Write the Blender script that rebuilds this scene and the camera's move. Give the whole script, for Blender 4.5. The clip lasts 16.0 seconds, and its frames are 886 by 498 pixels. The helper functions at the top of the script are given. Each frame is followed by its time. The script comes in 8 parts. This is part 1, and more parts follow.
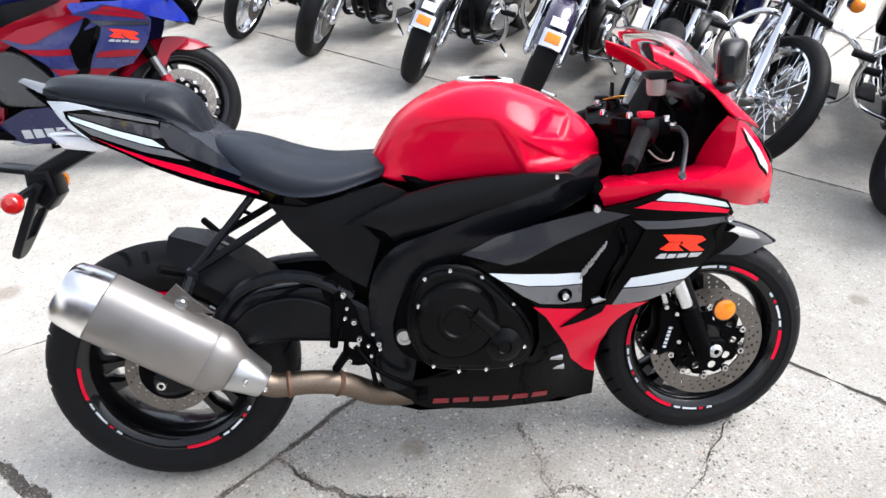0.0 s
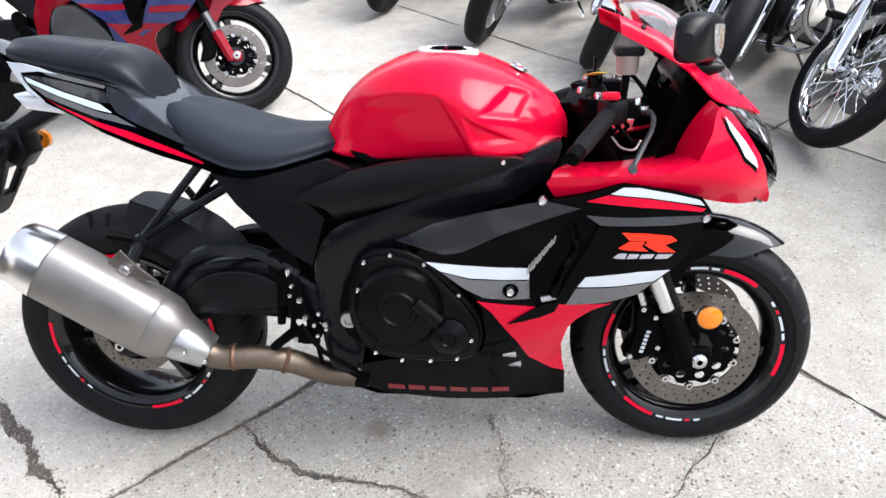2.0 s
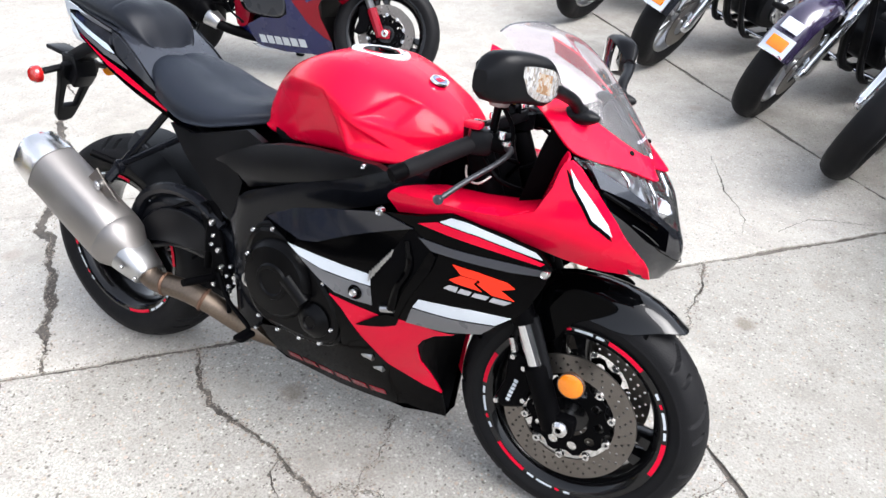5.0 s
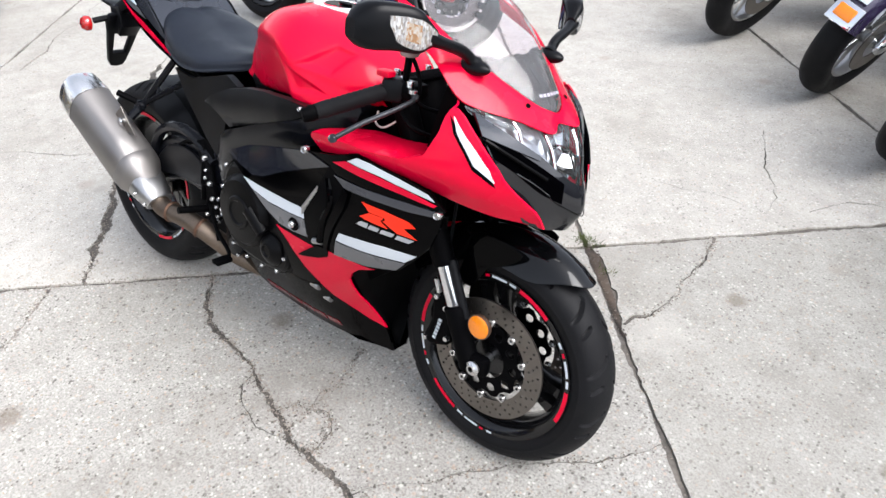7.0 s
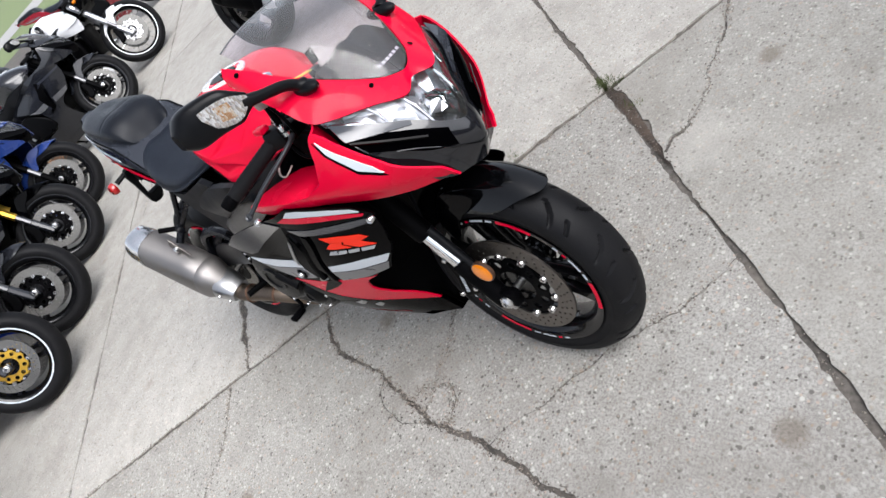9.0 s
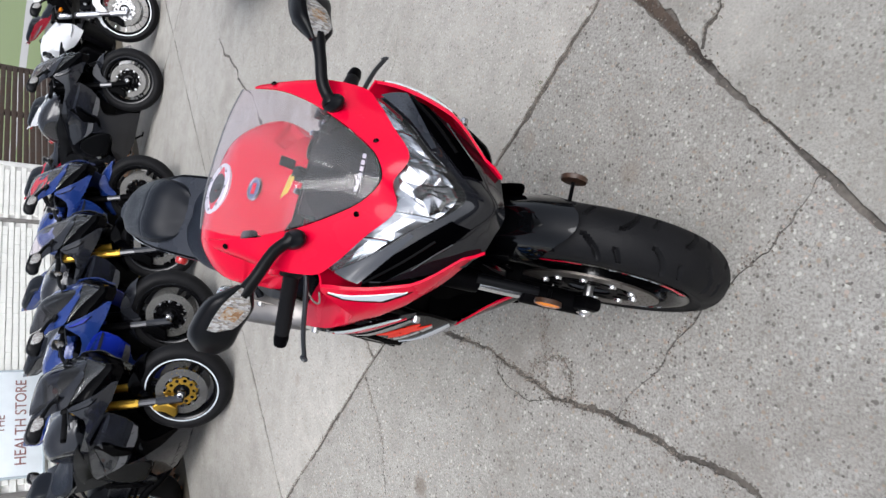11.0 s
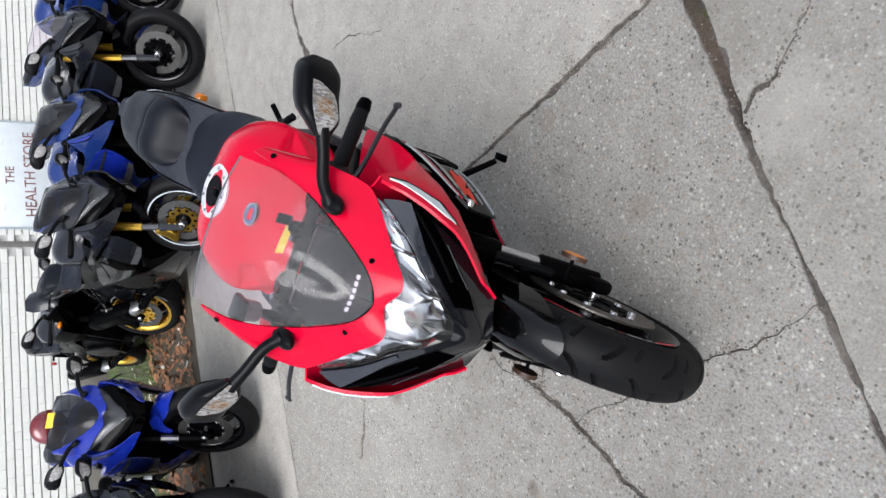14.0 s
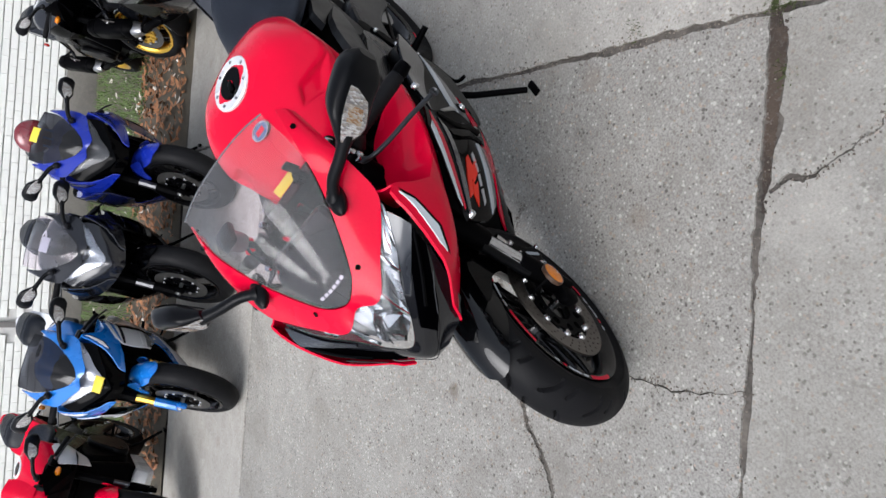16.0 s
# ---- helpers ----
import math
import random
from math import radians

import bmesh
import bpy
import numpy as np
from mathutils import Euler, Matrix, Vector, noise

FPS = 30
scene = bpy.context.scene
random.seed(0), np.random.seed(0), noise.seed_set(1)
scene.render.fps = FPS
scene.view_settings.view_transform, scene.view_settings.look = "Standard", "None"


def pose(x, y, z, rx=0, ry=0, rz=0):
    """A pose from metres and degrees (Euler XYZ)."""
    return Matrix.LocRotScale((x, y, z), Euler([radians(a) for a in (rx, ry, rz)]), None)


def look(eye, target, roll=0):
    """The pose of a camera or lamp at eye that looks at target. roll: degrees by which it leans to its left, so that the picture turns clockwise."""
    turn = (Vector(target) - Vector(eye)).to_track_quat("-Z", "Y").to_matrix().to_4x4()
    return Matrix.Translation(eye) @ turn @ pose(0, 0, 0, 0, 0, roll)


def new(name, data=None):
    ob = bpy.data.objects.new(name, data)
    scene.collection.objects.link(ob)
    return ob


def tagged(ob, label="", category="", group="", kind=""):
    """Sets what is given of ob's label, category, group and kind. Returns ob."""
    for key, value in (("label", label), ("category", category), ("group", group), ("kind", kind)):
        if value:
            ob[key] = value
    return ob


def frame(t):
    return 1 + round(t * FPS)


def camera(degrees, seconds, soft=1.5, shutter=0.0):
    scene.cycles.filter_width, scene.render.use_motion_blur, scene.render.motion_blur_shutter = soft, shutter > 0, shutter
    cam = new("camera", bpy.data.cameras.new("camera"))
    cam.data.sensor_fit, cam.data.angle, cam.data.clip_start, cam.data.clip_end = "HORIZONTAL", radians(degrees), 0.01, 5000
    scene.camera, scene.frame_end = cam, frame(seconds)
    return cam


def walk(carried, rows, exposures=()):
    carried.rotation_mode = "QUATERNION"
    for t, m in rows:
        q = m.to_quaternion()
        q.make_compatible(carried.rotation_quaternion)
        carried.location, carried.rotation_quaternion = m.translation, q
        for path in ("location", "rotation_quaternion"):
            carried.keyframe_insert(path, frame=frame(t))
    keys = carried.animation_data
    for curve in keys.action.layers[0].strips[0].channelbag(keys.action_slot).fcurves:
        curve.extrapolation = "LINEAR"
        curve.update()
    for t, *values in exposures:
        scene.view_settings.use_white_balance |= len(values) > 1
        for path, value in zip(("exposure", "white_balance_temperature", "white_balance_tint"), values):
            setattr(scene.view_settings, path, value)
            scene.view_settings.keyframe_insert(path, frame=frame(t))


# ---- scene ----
cam = camera(64.9, 16.0)
PATH = [
    (0, (0.585, -1.396, 1.495), (0.714, 0.309, 0.456), -0.7),
    (0.5, (0.621, -1.395, 1.475), (0.634, 0.287, 0.394), -1.4),
    (1, (0.716, -1.329, 1.469), (0.714, 0.348, 0.379), -1.0),
    (1.5, (0.831, -1.282, 1.478), (0.82, 0.389, 0.378), -0.5),
    (2, (0.947, -1.28, 1.483), (0.765, 0.358, 0.351), -2.8),
    (2.5, (1.118, -1.261, 1.489), (0.787, 0.313, 0.301), -1.6),
    (3, (1.219, -1.214, 1.479), (0.785, 0.344, 0.303), -2.1),
    (3.2, (1.252, -1.171, 1.482), (0.797, 0.392, 0.319), -1.6),
    (5.3, (1.735, -1.046, 1.493), (0.883, 0.38, 0.38), -0.2),
    (5.5, (1.759, -1.031, 1.497), (0.879, 0.388, 0.395), -0.4),
    (6, (1.885, -0.999, 1.502), (0.904, 0.34, 0.386), -2.4),
    (6.5, (2.045, -0.976, 1.493), (1.001, 0.293, 0.353), -2.2),
    (7, (2.127, -0.915, 1.489), (1.049, 0.286, 0.308), -3.0),
    (7.5, (2.18, -0.775, 1.496), (1.008, 0.371, 0.35), -8.8),
    (8, (2.279, -0.7, 1.485), (0.965, 0.315, 0.371), -26.1),
    (8.5, (2.448, -0.624, 1.478), (1.036, 0.18, 0.312), -40.2),
    (9, (2.522, -0.538, 1.466), (1.06, 0.13, 0.276), -50.6),
    (9.5, (2.521, -0.389, 1.45), (1.005, 0.239, 0.307), -59.0),
    (9.7, (2.515, -0.338, 1.459), (0.961, 0.217, 0.33), -64.3),
    (11.8, (2.541, 0.186, 1.475), (0.861, 0.168, 0.39), -89.5),
    (12, (2.515, 0.209, 1.476), (0.822, 0.182, 0.412), -89.5),
    (12.5, (2.489, 0.31, 1.478), (0.797, 0.187, 0.419), -90.4),
    (13, (2.507, 0.465, 1.487), (0.841, 0.136, 0.431), -90.5),
    (13.5, (2.507, 0.575, 1.483), (0.899, 0.095, 0.395), -90.9),
    (14, (2.439, 0.669, 1.468), (0.891, 0.098, 0.337), -90.8),
    (14.5, (2.337, 0.782, 1.489), (0.836, 0.082, 0.368), -87.6),
    (15, (2.285, 0.965, 1.498), (0.883, 0.103, 0.362), -84.2),
    (15.5, (2.24, 1.086, 1.5), (1.004, 0.045, 0.322), -84.6),
    (16, (2.204, 1.088, 1.502), (1.039, -0.036, 0.328), -85.9),
]
walk(cam, [(t, look(eye, target, roll)) for t, eye, target, roll in PATH], [(0, 1.68, 6200, 11), (5.5, 1.62, 6200, 11), (6.5, 1.46, 6200, 11), (7.5, 1.42, 6200, 11), (8, 1.36, 6200, 11), (8.5, 1.16, 6200, 11), (9.5, 0.82, 6200, 11), (12, 0.66, 6120, 11), (16, 0.66, 6120, 11)])

# ---- light ----
world = bpy.data.worlds.new("overcast_sky")
scene.world = world
world.use_nodes = True
wn, wl = world.node_tree.nodes, world.node_tree.links
wn.clear()
SUN_HIGH, SUN_ROUND = 50.0, 88.0
sky = wn.new("ShaderNodeTexSky")
sky.sky_type = "NISHITA"
sky.sun_disc = False
sky.sun_elevation, sky.sun_rotation = radians(SUN_HIGH), radians(SUN_ROUND)
sky.air_density, sky.dust_density, sky.ozone_density = 1.0, 3.0, 1.0
veil = wn.new("ShaderNodeHueSaturation")
veil.inputs["Saturation"].default_value = 0.32
back = wn.new("ShaderNodeBackground")
back.inputs["Strength"].default_value = 0.15
out = wn.new("ShaderNodeOutputWorld")
wl.new(sky.outputs[0], veil.inputs["Color"])
wl.new(veil.outputs[0], back.inputs["Color"])
wl.new(back.outputs[0], out.inputs["Surface"])
sun = new("sun", bpy.data.lights.new("sun", "SUN"))
sun.data.energy, sun.data.angle, sun.data.color = 1.35, radians(40), (1.0, 0.97, 0.93)
az = radians(SUN_ROUND)
sun.matrix_world = look((0, 0, 0), (-math.sin(az) * math.cos(radians(SUN_HIGH)), -math.cos(az) * math.cos(radians(SUN_HIGH)), -math.sin(radians(SUN_HIGH))))
sun.location = (0, 0, 12)

# ---- materials ----
MATS = {}


def mat(name, color, rough=0.5, metal=0.0, coat=0.0, bump=0.0, scale=60.0, vary=0.08, wear=0.25, aniso=None, spec=0.5, dirt=None):
    """A surface with a fine grain and a coarse, uneven tone; dirt: colour of dust patches with a shape of their own."""
    if name in MATS:
        return MATS[name]
    m = MATS[name] = bpy.data.materials.new(name)
    m.use_nodes = True
    n, l = m.node_tree.nodes, m.node_tree.links
    b = n["Principled BSDF"]
    b.inputs["Metallic"].default_value = metal
    b.inputs["Coat Weight"].default_value = coat
    b.inputs["Coat Roughness"].default_value = 0.04
    b.inputs["Specular IOR Level"].default_value = spec
    tc = n.new("ShaderNodeTexCoord")
    mp = n.new("ShaderNodeMapping")
    l.new(tc.outputs["Object"], mp.inputs["Vector"])
    if aniso:
        mp.inputs["Scale"].default_value = aniso
    big = n.new("ShaderNodeTexNoise")
    big.inputs["Scale"].default_value = 7.0
    big.inputs["Detail"].default_value = 5.0
    fine = n.new("ShaderNodeTexNoise")
    fine.inputs["Scale"].default_value = scale * 8
    fine.inputs["Detail"].default_value = 3.0
    l.new(tc.outputs["Object"], big.inputs["Vector"])
    l.new(mp.outputs[0], fine.inputs["Vector"])
    mix = n.new("ShaderNodeMix")
    mix.data_type = "RGBA"
    mix.inputs[6].default_value = (*[c * (1 - vary) for c in color], 1)
    mix.inputs[7].default_value = (*[min(c * (1 + vary), 1) for c in color], 1)
    add = n.new("ShaderNodeMath")
    add.operation = "MULTIPLY_ADD"
    l.new(fine.outputs[0], add.inputs[0])
    add.inputs[1].default_value = 0.5
    l.new(big.outputs[0], add.inputs[2])
    ramp = n.new("ShaderNodeMapRange")
    ramp.inputs[1].default_value, ramp.inputs[2].default_value = 0.45, 1.05
    l.new(add.outputs[0], ramp.inputs[0])
    l.new(ramp.outputs[0], mix.inputs[0])
    top = mix.outputs[2]
    if dirt:
        dm = n.new("ShaderNodeMix")
        dm.data_type = "RGBA"
        dn = n.new("ShaderNodeTexNoise")
        dn.inputs["Scale"].default_value = 22.0
        dn.inputs["Detail"].default_value = 8.0
        dn.inputs["Roughness"].default_value = 0.7
        l.new(tc.outputs["Object"], dn.inputs["Vector"])
        dr = n.new("ShaderNodeMapRange")
        dr.inputs[1].default_value, dr.inputs[2].default_value, dr.inputs[4].default_value = 0.5, 0.75, 0.55
        l.new(dn.outputs[0], dr.inputs[0])
        l.new(dr.outputs[0], dm.inputs[0])
        l.new(top, dm.inputs[6])
        dm.inputs[7].default_value = (*dirt, 1)
        top = dm.outputs[2]
    l.new(top, b.inputs["Base Color"])
    rr = n.new("ShaderNodeMapRange")
    rr.inputs[1].default_value, rr.inputs[2].default_value = 0.3, 0.7
    rr.inputs[3].default_value, rr.inputs[4].default_value = rough * (1 - wear), min(rough * (1 + wear), 1)
    l.new(big.outputs[0], rr.inputs[0])
    l.new(rr.outputs[0], b.inputs["Roughness"])
    if bump:
        bp = n.new("ShaderNodeBump")
        bp.inputs["Strength"].default_value = bump
        bp.inputs["Distance"].default_value = 0.002
        l.new(fine.outputs[0], bp.inputs["Height"])
        l.new(bp.outputs[0], b.inputs["Normal"])
    return m


def glass(name, color, rough=0.0, alpha=0.35):
    """Thin sheet: tinted see-through with a clear reflection."""
    if name in MATS:
        return MATS[name]
    m = MATS[name] = bpy.data.materials.new(name)
    m.use_nodes = True
    n, l = m.node_tree.nodes, m.node_tree.links
    n.remove(n["Principled BSDF"])
    tr = n.new("ShaderNodeBsdfTransparent")
    tr.inputs[0].default_value = (*color, 1)
    gl = n.new("ShaderNodeBsdfGlossy")
    gl.inputs["Roughness"].default_value = 0.08 + rough
    df = n.new("ShaderNodeBsdfDiffuse")
    df.inputs[0].default_value = (0.55, 0.55, 0.55, 1)
    fr = n.new("ShaderNodeFresnel")
    fr.inputs[0].default_value = 1.45
    m1, m2 = n.new("ShaderNodeMixShader"), n.new("ShaderNodeMixShader")
    l.new(fr.outputs[0], m1.inputs[0])
    l.new(tr.outputs[0], m1.inputs[1])
    l.new(gl.outputs[0], m1.inputs[2])
    nz = n.new("ShaderNodeTexNoise")
    nz.inputs["Scale"].default_value, nz.inputs["Detail"].default_value = 3.0, 2.0
    mr = n.new("ShaderNodeMapRange")
    mr.inputs[1].default_value, mr.inputs[2].default_value = 0.4, 0.8
    mr.inputs[3].default_value, mr.inputs[4].default_value = alpha * 0.5, alpha * 0.8
    l.new(nz.outputs[0], mr.inputs[0])
    l.new(mr.outputs[0], m2.inputs[0])
    l.new(m1.outputs[0], m2.inputs[1])
    l.new(df.outputs[0], m2.inputs[2])
    l.new(m2.outputs[0], n["Material Output"].inputs["Surface"])
    return m


RED = mat("red_paint", (0.58, 0.0010, 0.026), 0.25, 0, 0.26, vary=0.04, spec=0.05)
DARKRED = mat("candy_red_paint", (0.20, 0.002, 0.011), 0.24, 0, 0.3, spec=0.15)
ORANGE_RED = mat("orange_red_decal", (0.70, 0.026, 0.008), 0.4, spec=0.2)
GLOSS = mat("black_gloss_paint", (0.0005, 0.0005, 0.0007), 0.06, 0, 0.11, vary=0.2, spec=0.01)
DKGREY = mat("dark_grey_paint", (0.030, 0.031, 0.034), 0.3, 0.1, 0.4, spec=0.3)
GUARD = mat("black_mudguard_gloss", (0.0012, 0.0013, 0.0016), 0.06, 0, 0.62, vary=0.2, spec=0.05)
GREYP = mat("grey_paint", (0.12, 0.122, 0.13), 0.3, 0.2, 0.4, spec=0.3)
WHITE = mat("white_decal", (0.52, 0.56, 0.60), 0.35, 0, 0.5)
PLAST = mat("black_plastic", (0.0030, 0.0032, 0.0040), 0.36, bump=0.05, scale=70, vary=0.3, spec=0.14)
FRAME = mat("black_frame_paint", (0.0040, 0.0044, 0.0060), 0.24, vary=0.3, spec=0.15)
SATIN = mat("black_engine_paint", (0.0009, 0.0009, 0.0012), 0.5, bump=0.06, vary=0.3, spec=0.035)
VINYL = mat("black_seat_vinyl", (0.0085, 0.0112, 0.0175), 0.45, bump=0.45, scale=55, vary=0.25, spec=0.22)
PADVINYL = mat("dark_pad_vinyl", (0.0052, 0.0066, 0.0102), 0.38, bump=0.45, scale=55, vary=0.25, spec=0.2)
RUBBER = mat("tyre_rubber", (0.0062, 0.0062, 0.007), 0.6, bump=0.3, scale=40, vary=0.3, spec=0.12, dirt=(0.0115, 0.0112, 0.011))
COVER = mat("satin_engine_cover", (0.0010, 0.0010, 0.0013), 0.33, vary=0.3, bump=0.1, spec=0.11)
RIMBLACK = mat("black_wheel_paint", (0.003, 0.003, 0.0035), 0.22, 0, 0.4, vary=0.2, spec=0.2)
STEEL = mat("disc_steel", (0.17, 0.155, 0.14), 0.38, 1.0, vary=0.15, scale=30, bump=0.15)
TITAN = mat("brushed_titanium", (0.27, 0.255, 0.245), 0.52, 1.0, vary=0.05, aniso=(1, 30, 30), scale=9, bump=0.04)
POLISH = mat("polished_metal", (0.78, 0.78, 0.78), 0.24, 1.0, vary=0.05)
CHROME = mat("chrome", (0.70, 0.71, 0.73), 0.07, 1.0, vary=0.05)
ALU = mat("bare_aluminium", (0.42, 0.42, 0.42), 0.36, 1.0, vary=0.1)
BRIGHTDISC = mat("bright_disc", (0.14, 0.137, 0.13), 0.48, 0.9, vary=0.15)
PIPE = mat("heat_tinted_pipe", (0.15, 0.118, 0.092), 0.48, 1.0, vary=0.3, scale=20)
BOLT = mat("zinc_bolt", (0.60, 0.60, 0.60), 0.25, 1.0, vary=0.1)
GOLD = mat("gold_anodised", (0.70, 0.42, 0.06), 0.3, 1.0)
YELLOW = mat("yellow_tag", (0.75, 0.58, 0.05), 0.5)
AMBER = mat("amber_lens", (0.72, 0.20, 0.002), 0.12, 0, 0.35, vary=0.25, scale=30)
REDLENS = mat("red_lens", (0.34, 0.008, 0.008), 0.12, 0, 0.8, vary=0.2)
RESERV = mat("fluid_reservoir", (0.26, 0.215, 0.20), 0.25)
CLEAR = glass("clear_glass", (0.93, 0.93, 0.94), 0.0, 0.05)
SCREEN = glass("smoked_screen", (0.90, 0.82, 0.91), 0.0, 0.17)
SMOKE = glass("dark_smoked_screen", (0.05, 0.05, 0.06), 0.0, 0.025)
LAMPSILVER = mat("lamp_silver", (0.40, 0.42, 0.45), 0.26, 0.95, vary=0.10)
def crystal(name, tones, scale):
    """Small facets, each with one of the tones."""
    m = MATS[name] = bpy.data.materials.new(name)
    m.use_nodes = True
    n, l = m.node_tree.nodes, m.node_tree.links
    b = n["Principled BSDF"]
    b.inputs["Roughness"].default_value, b.inputs["Metallic"].default_value, b.inputs["Coat Weight"].default_value = 0.18, 0.35, 0.8
    tc, mp, vo = n.new("ShaderNodeTexCoord"), n.new("ShaderNodeMapping"), n.new("ShaderNodeTexVoronoi")
    mp.inputs["Scale"].default_value = (1.0, 2.6, 1.0)
    vo.inputs["Scale"].default_value = scale
    l.new(tc.outputs["Object"], mp.inputs["Vector"])
    l.new(mp.outputs[0], vo.inputs["Vector"])
    sep, ramp = n.new("ShaderNodeSeparateColor"), n.new("ShaderNodeValToRGB")
    l.new(vo.outputs["Color"], sep.inputs[0])
    l.new(sep.outputs[0], ramp.inputs[0])
    ramp.color_ramp.interpolation = "CONSTANT"
    el = ramp.color_ramp.elements
    el[0].position, el[0].color = 0.0, (*tones[0], 1)
    el[1].position, el[1].color = 1 - 1 / len(tones), (*tones[-1], 1)
    for i, c in enumerate(tones[1:-1]):
        el.new((i + 1) / len(tones)).color = (*c, 1)
    l.new(ramp.outputs[0], b.inputs["Base Color"])
    bp = n.new("ShaderNodeBump")
    bp.inputs["Strength"].default_value, bp.inputs["Distance"].default_value = 0.6, 0.003
    l.new(vo.outputs["Distance"], bp.inputs["Height"])
    l.new(bp.outputs[0], b.inputs["Normal"])
    return m


LENSWHITE = crystal("signal_crystal", ((0.40, 0.40, 0.40), (0.22, 0.21, 0.21), (0.34, 0.31, 0.29), (0.50, 0.50, 0.49), (0.28, 0.25, 0.22), (0.38, 0.37, 0.36)), 130)
BULB = crystal("amber_crystal", ((0.34, 0.20, 0.11), (0.40, 0.32, 0.24), (0.28, 0.15, 0.07), (0.42, 0.39, 0.35)), 150)
MIRROR = mat("mirror_glass", (0.85, 0.85, 0.86), 0.02, 1.0, vary=0.01)
STEELBLUE = mat("steel_blue_paint", (0.010, 0.030, 0.15), 0.28, 0.1, 0.5, spec=0.3)
BLUE = mat("blue_paint", (0.007, 0.020, 0.26), 0.28, 0.0, 0.5, spec=0.3)
NAVY = mat("dark_blue_paint", (0.006, 0.010, 0.07), 0.28, 0.1, 0.5, spec=0.3)
INKBLUE = mat("ink_blue_paint", (0.020, 0.026, 0.11), 0.28, 0.1, 0.5, spec=0.3)
SKYBLUE = mat("bright_blue_paint", (0.01, 0.16, 0.55), 0.28, 0.1, 1.0)
CHARC = mat("charcoal_paint", (0.011, 0.012, 0.0155), 0.22, 0.1, 0.55, spec=0.3)
WHITEP = mat("white_paint", (0.72, 0.73, 0.75), 0.3, 0, 0.8)
SILVER = mat("silver_paint", (0.42, 0.43, 0.46), 0.3, 0.6, 0.8)
PURPLE = mat("dark_purple_paint", (0.022, 0.014, 0.045), 0.25, 0.2, 1.0)
REDENG = mat("maroon_paint", (0.16, 0.006, 0.012), 0.28, 0.1, 1.0)


# ---- mesh tools ----
class Geo:
    """Vertices and faces, gathered before they become one mesh."""

    def __init__(self):
        self.v, self.f = [], []

    def add(self, v, f):
        o = len(self.v)
        self.v += [tuple(p) for p in v]
        self.f += [tuple(i + o for i in q) for q in f]
        return self

    def join(self, g):
        return self.add(g.v, g.f)

    def move(self, m):
        self.v = [tuple(m @ Vector(p)) for p in self.v]
        return self


def part(name, geo, material, parent=None, label="", angle=38, pose_m=None):
    """Links a Geo (or a ready mesh) as one mesh object under a thing or a part."""
    if isinstance(geo, Geo):
        me = bpy.data.meshes.new(name)
        me.from_pydata(geo.v, [], geo.f)
        me.validate()
        bm = bmesh.new()
        bm.from_mesh(me)
        bmesh.ops.recalc_face_normals(bm, faces=bm.faces)
        bm.to_mesh(me)
        bm.free()
        me.polygons.foreach_set("use_smooth", [True] * len(me.polygons))
        me.set_sharp_from_angle(angle=radians(angle))
        me.materials.append(material)
    else:
        me = geo
    ob = new(name, me)
    ob.parent = parent
    if pose_m is not None:
        ob.matrix_basis = pose_m
    if label:
        tagged(ob, label)
    return ob


def spline(pts, n=6, closed=False):
    """Catmull-Rom through the points."""
    p = [Vector(q) for q in pts]
    k = len(p)
    res = []
    for i in range(k if closed else k - 1):
        g = (lambda j: p[j % k]) if closed else (lambda j: p[min(max(j, 0), k - 1)])
        a, b, c, d = g(i - 1), g(i), g(i + 1), g(i + 2)
        for s in range(n):
            t = s / n
            res.append(0.5 * (2 * b + (c - a) * t + (2 * a - 5 * b + 4 * c - d) * t * t + (3 * b - a - 3 * c + d) * t**3))
    if not closed:
        res.append(p[-1])
    return res


def sheet(rows, close_u=False, close_v=False):
    """Quads over rows of points."""
    g = Geo()
    nu, nv = len(rows), len(rows[0])
    v = [p for r in rows for p in r]
    f = []
    for i in range(nu if close_u else nu - 1):
        for j in range(nv if close_v else nv - 1):
            a, b = i * nv, ((i + 1) % nu) * nv
            f.append((a + j, a + (j + 1) % nv, b + (j + 1) % nv, b + j))
    return g.add(v, f)


def cap(g, ring):
    o = len(g.v)
    g.v += [tuple(p) for p in ring]
    g.f.append(tuple(range(o, o + len(ring))))
    return g


def loft(rings, caps=True):
    g = sheet(rings, close_v=True)
    if caps:
        cap(g, rings[0])
        cap(g, list(reversed(rings[-1])))
    return g


def patch(ctrl, nu=5, nv=5, thick=0.0):
    """A smooth surface through a net of points; thick: its depth inwards along the normals."""
    cols = [spline(r, nv) for r in ctrl]
    rows = list(zip(*[spline(c, nu) for c in zip(*cols)]))
    rows = [list(r) for r in zip(*rows)]
    if not thick:
        return sheet(rows)
    back_rows = []
    for i, r in enumerate(rows):
        br = []
        for j, p in enumerate(r):
            a = rows[min(i + 1, len(rows) - 1)][j] - rows[max(i - 1, 0)][j]
            b = r[min(j + 1, len(r) - 1)] - r[max(j - 1, 0)]
            nrm = a.cross(b)
            nrm = nrm.normalized() if nrm.length > 1e-9 else Vector((0, 0, 1))
            br.append(p - nrm * thick)
        back_rows.append(br)
    g = sheet(rows).join(sheet(back_rows))
    edge = lambda rr: rr[0] + [r[-1] for r in rr[1:-1]] + list(reversed(rr[-1])) + [r[0] for r in reversed(rr[1:-1])]
    return g.join(sheet([edge(rows), edge(back_rows)], close_v=True))


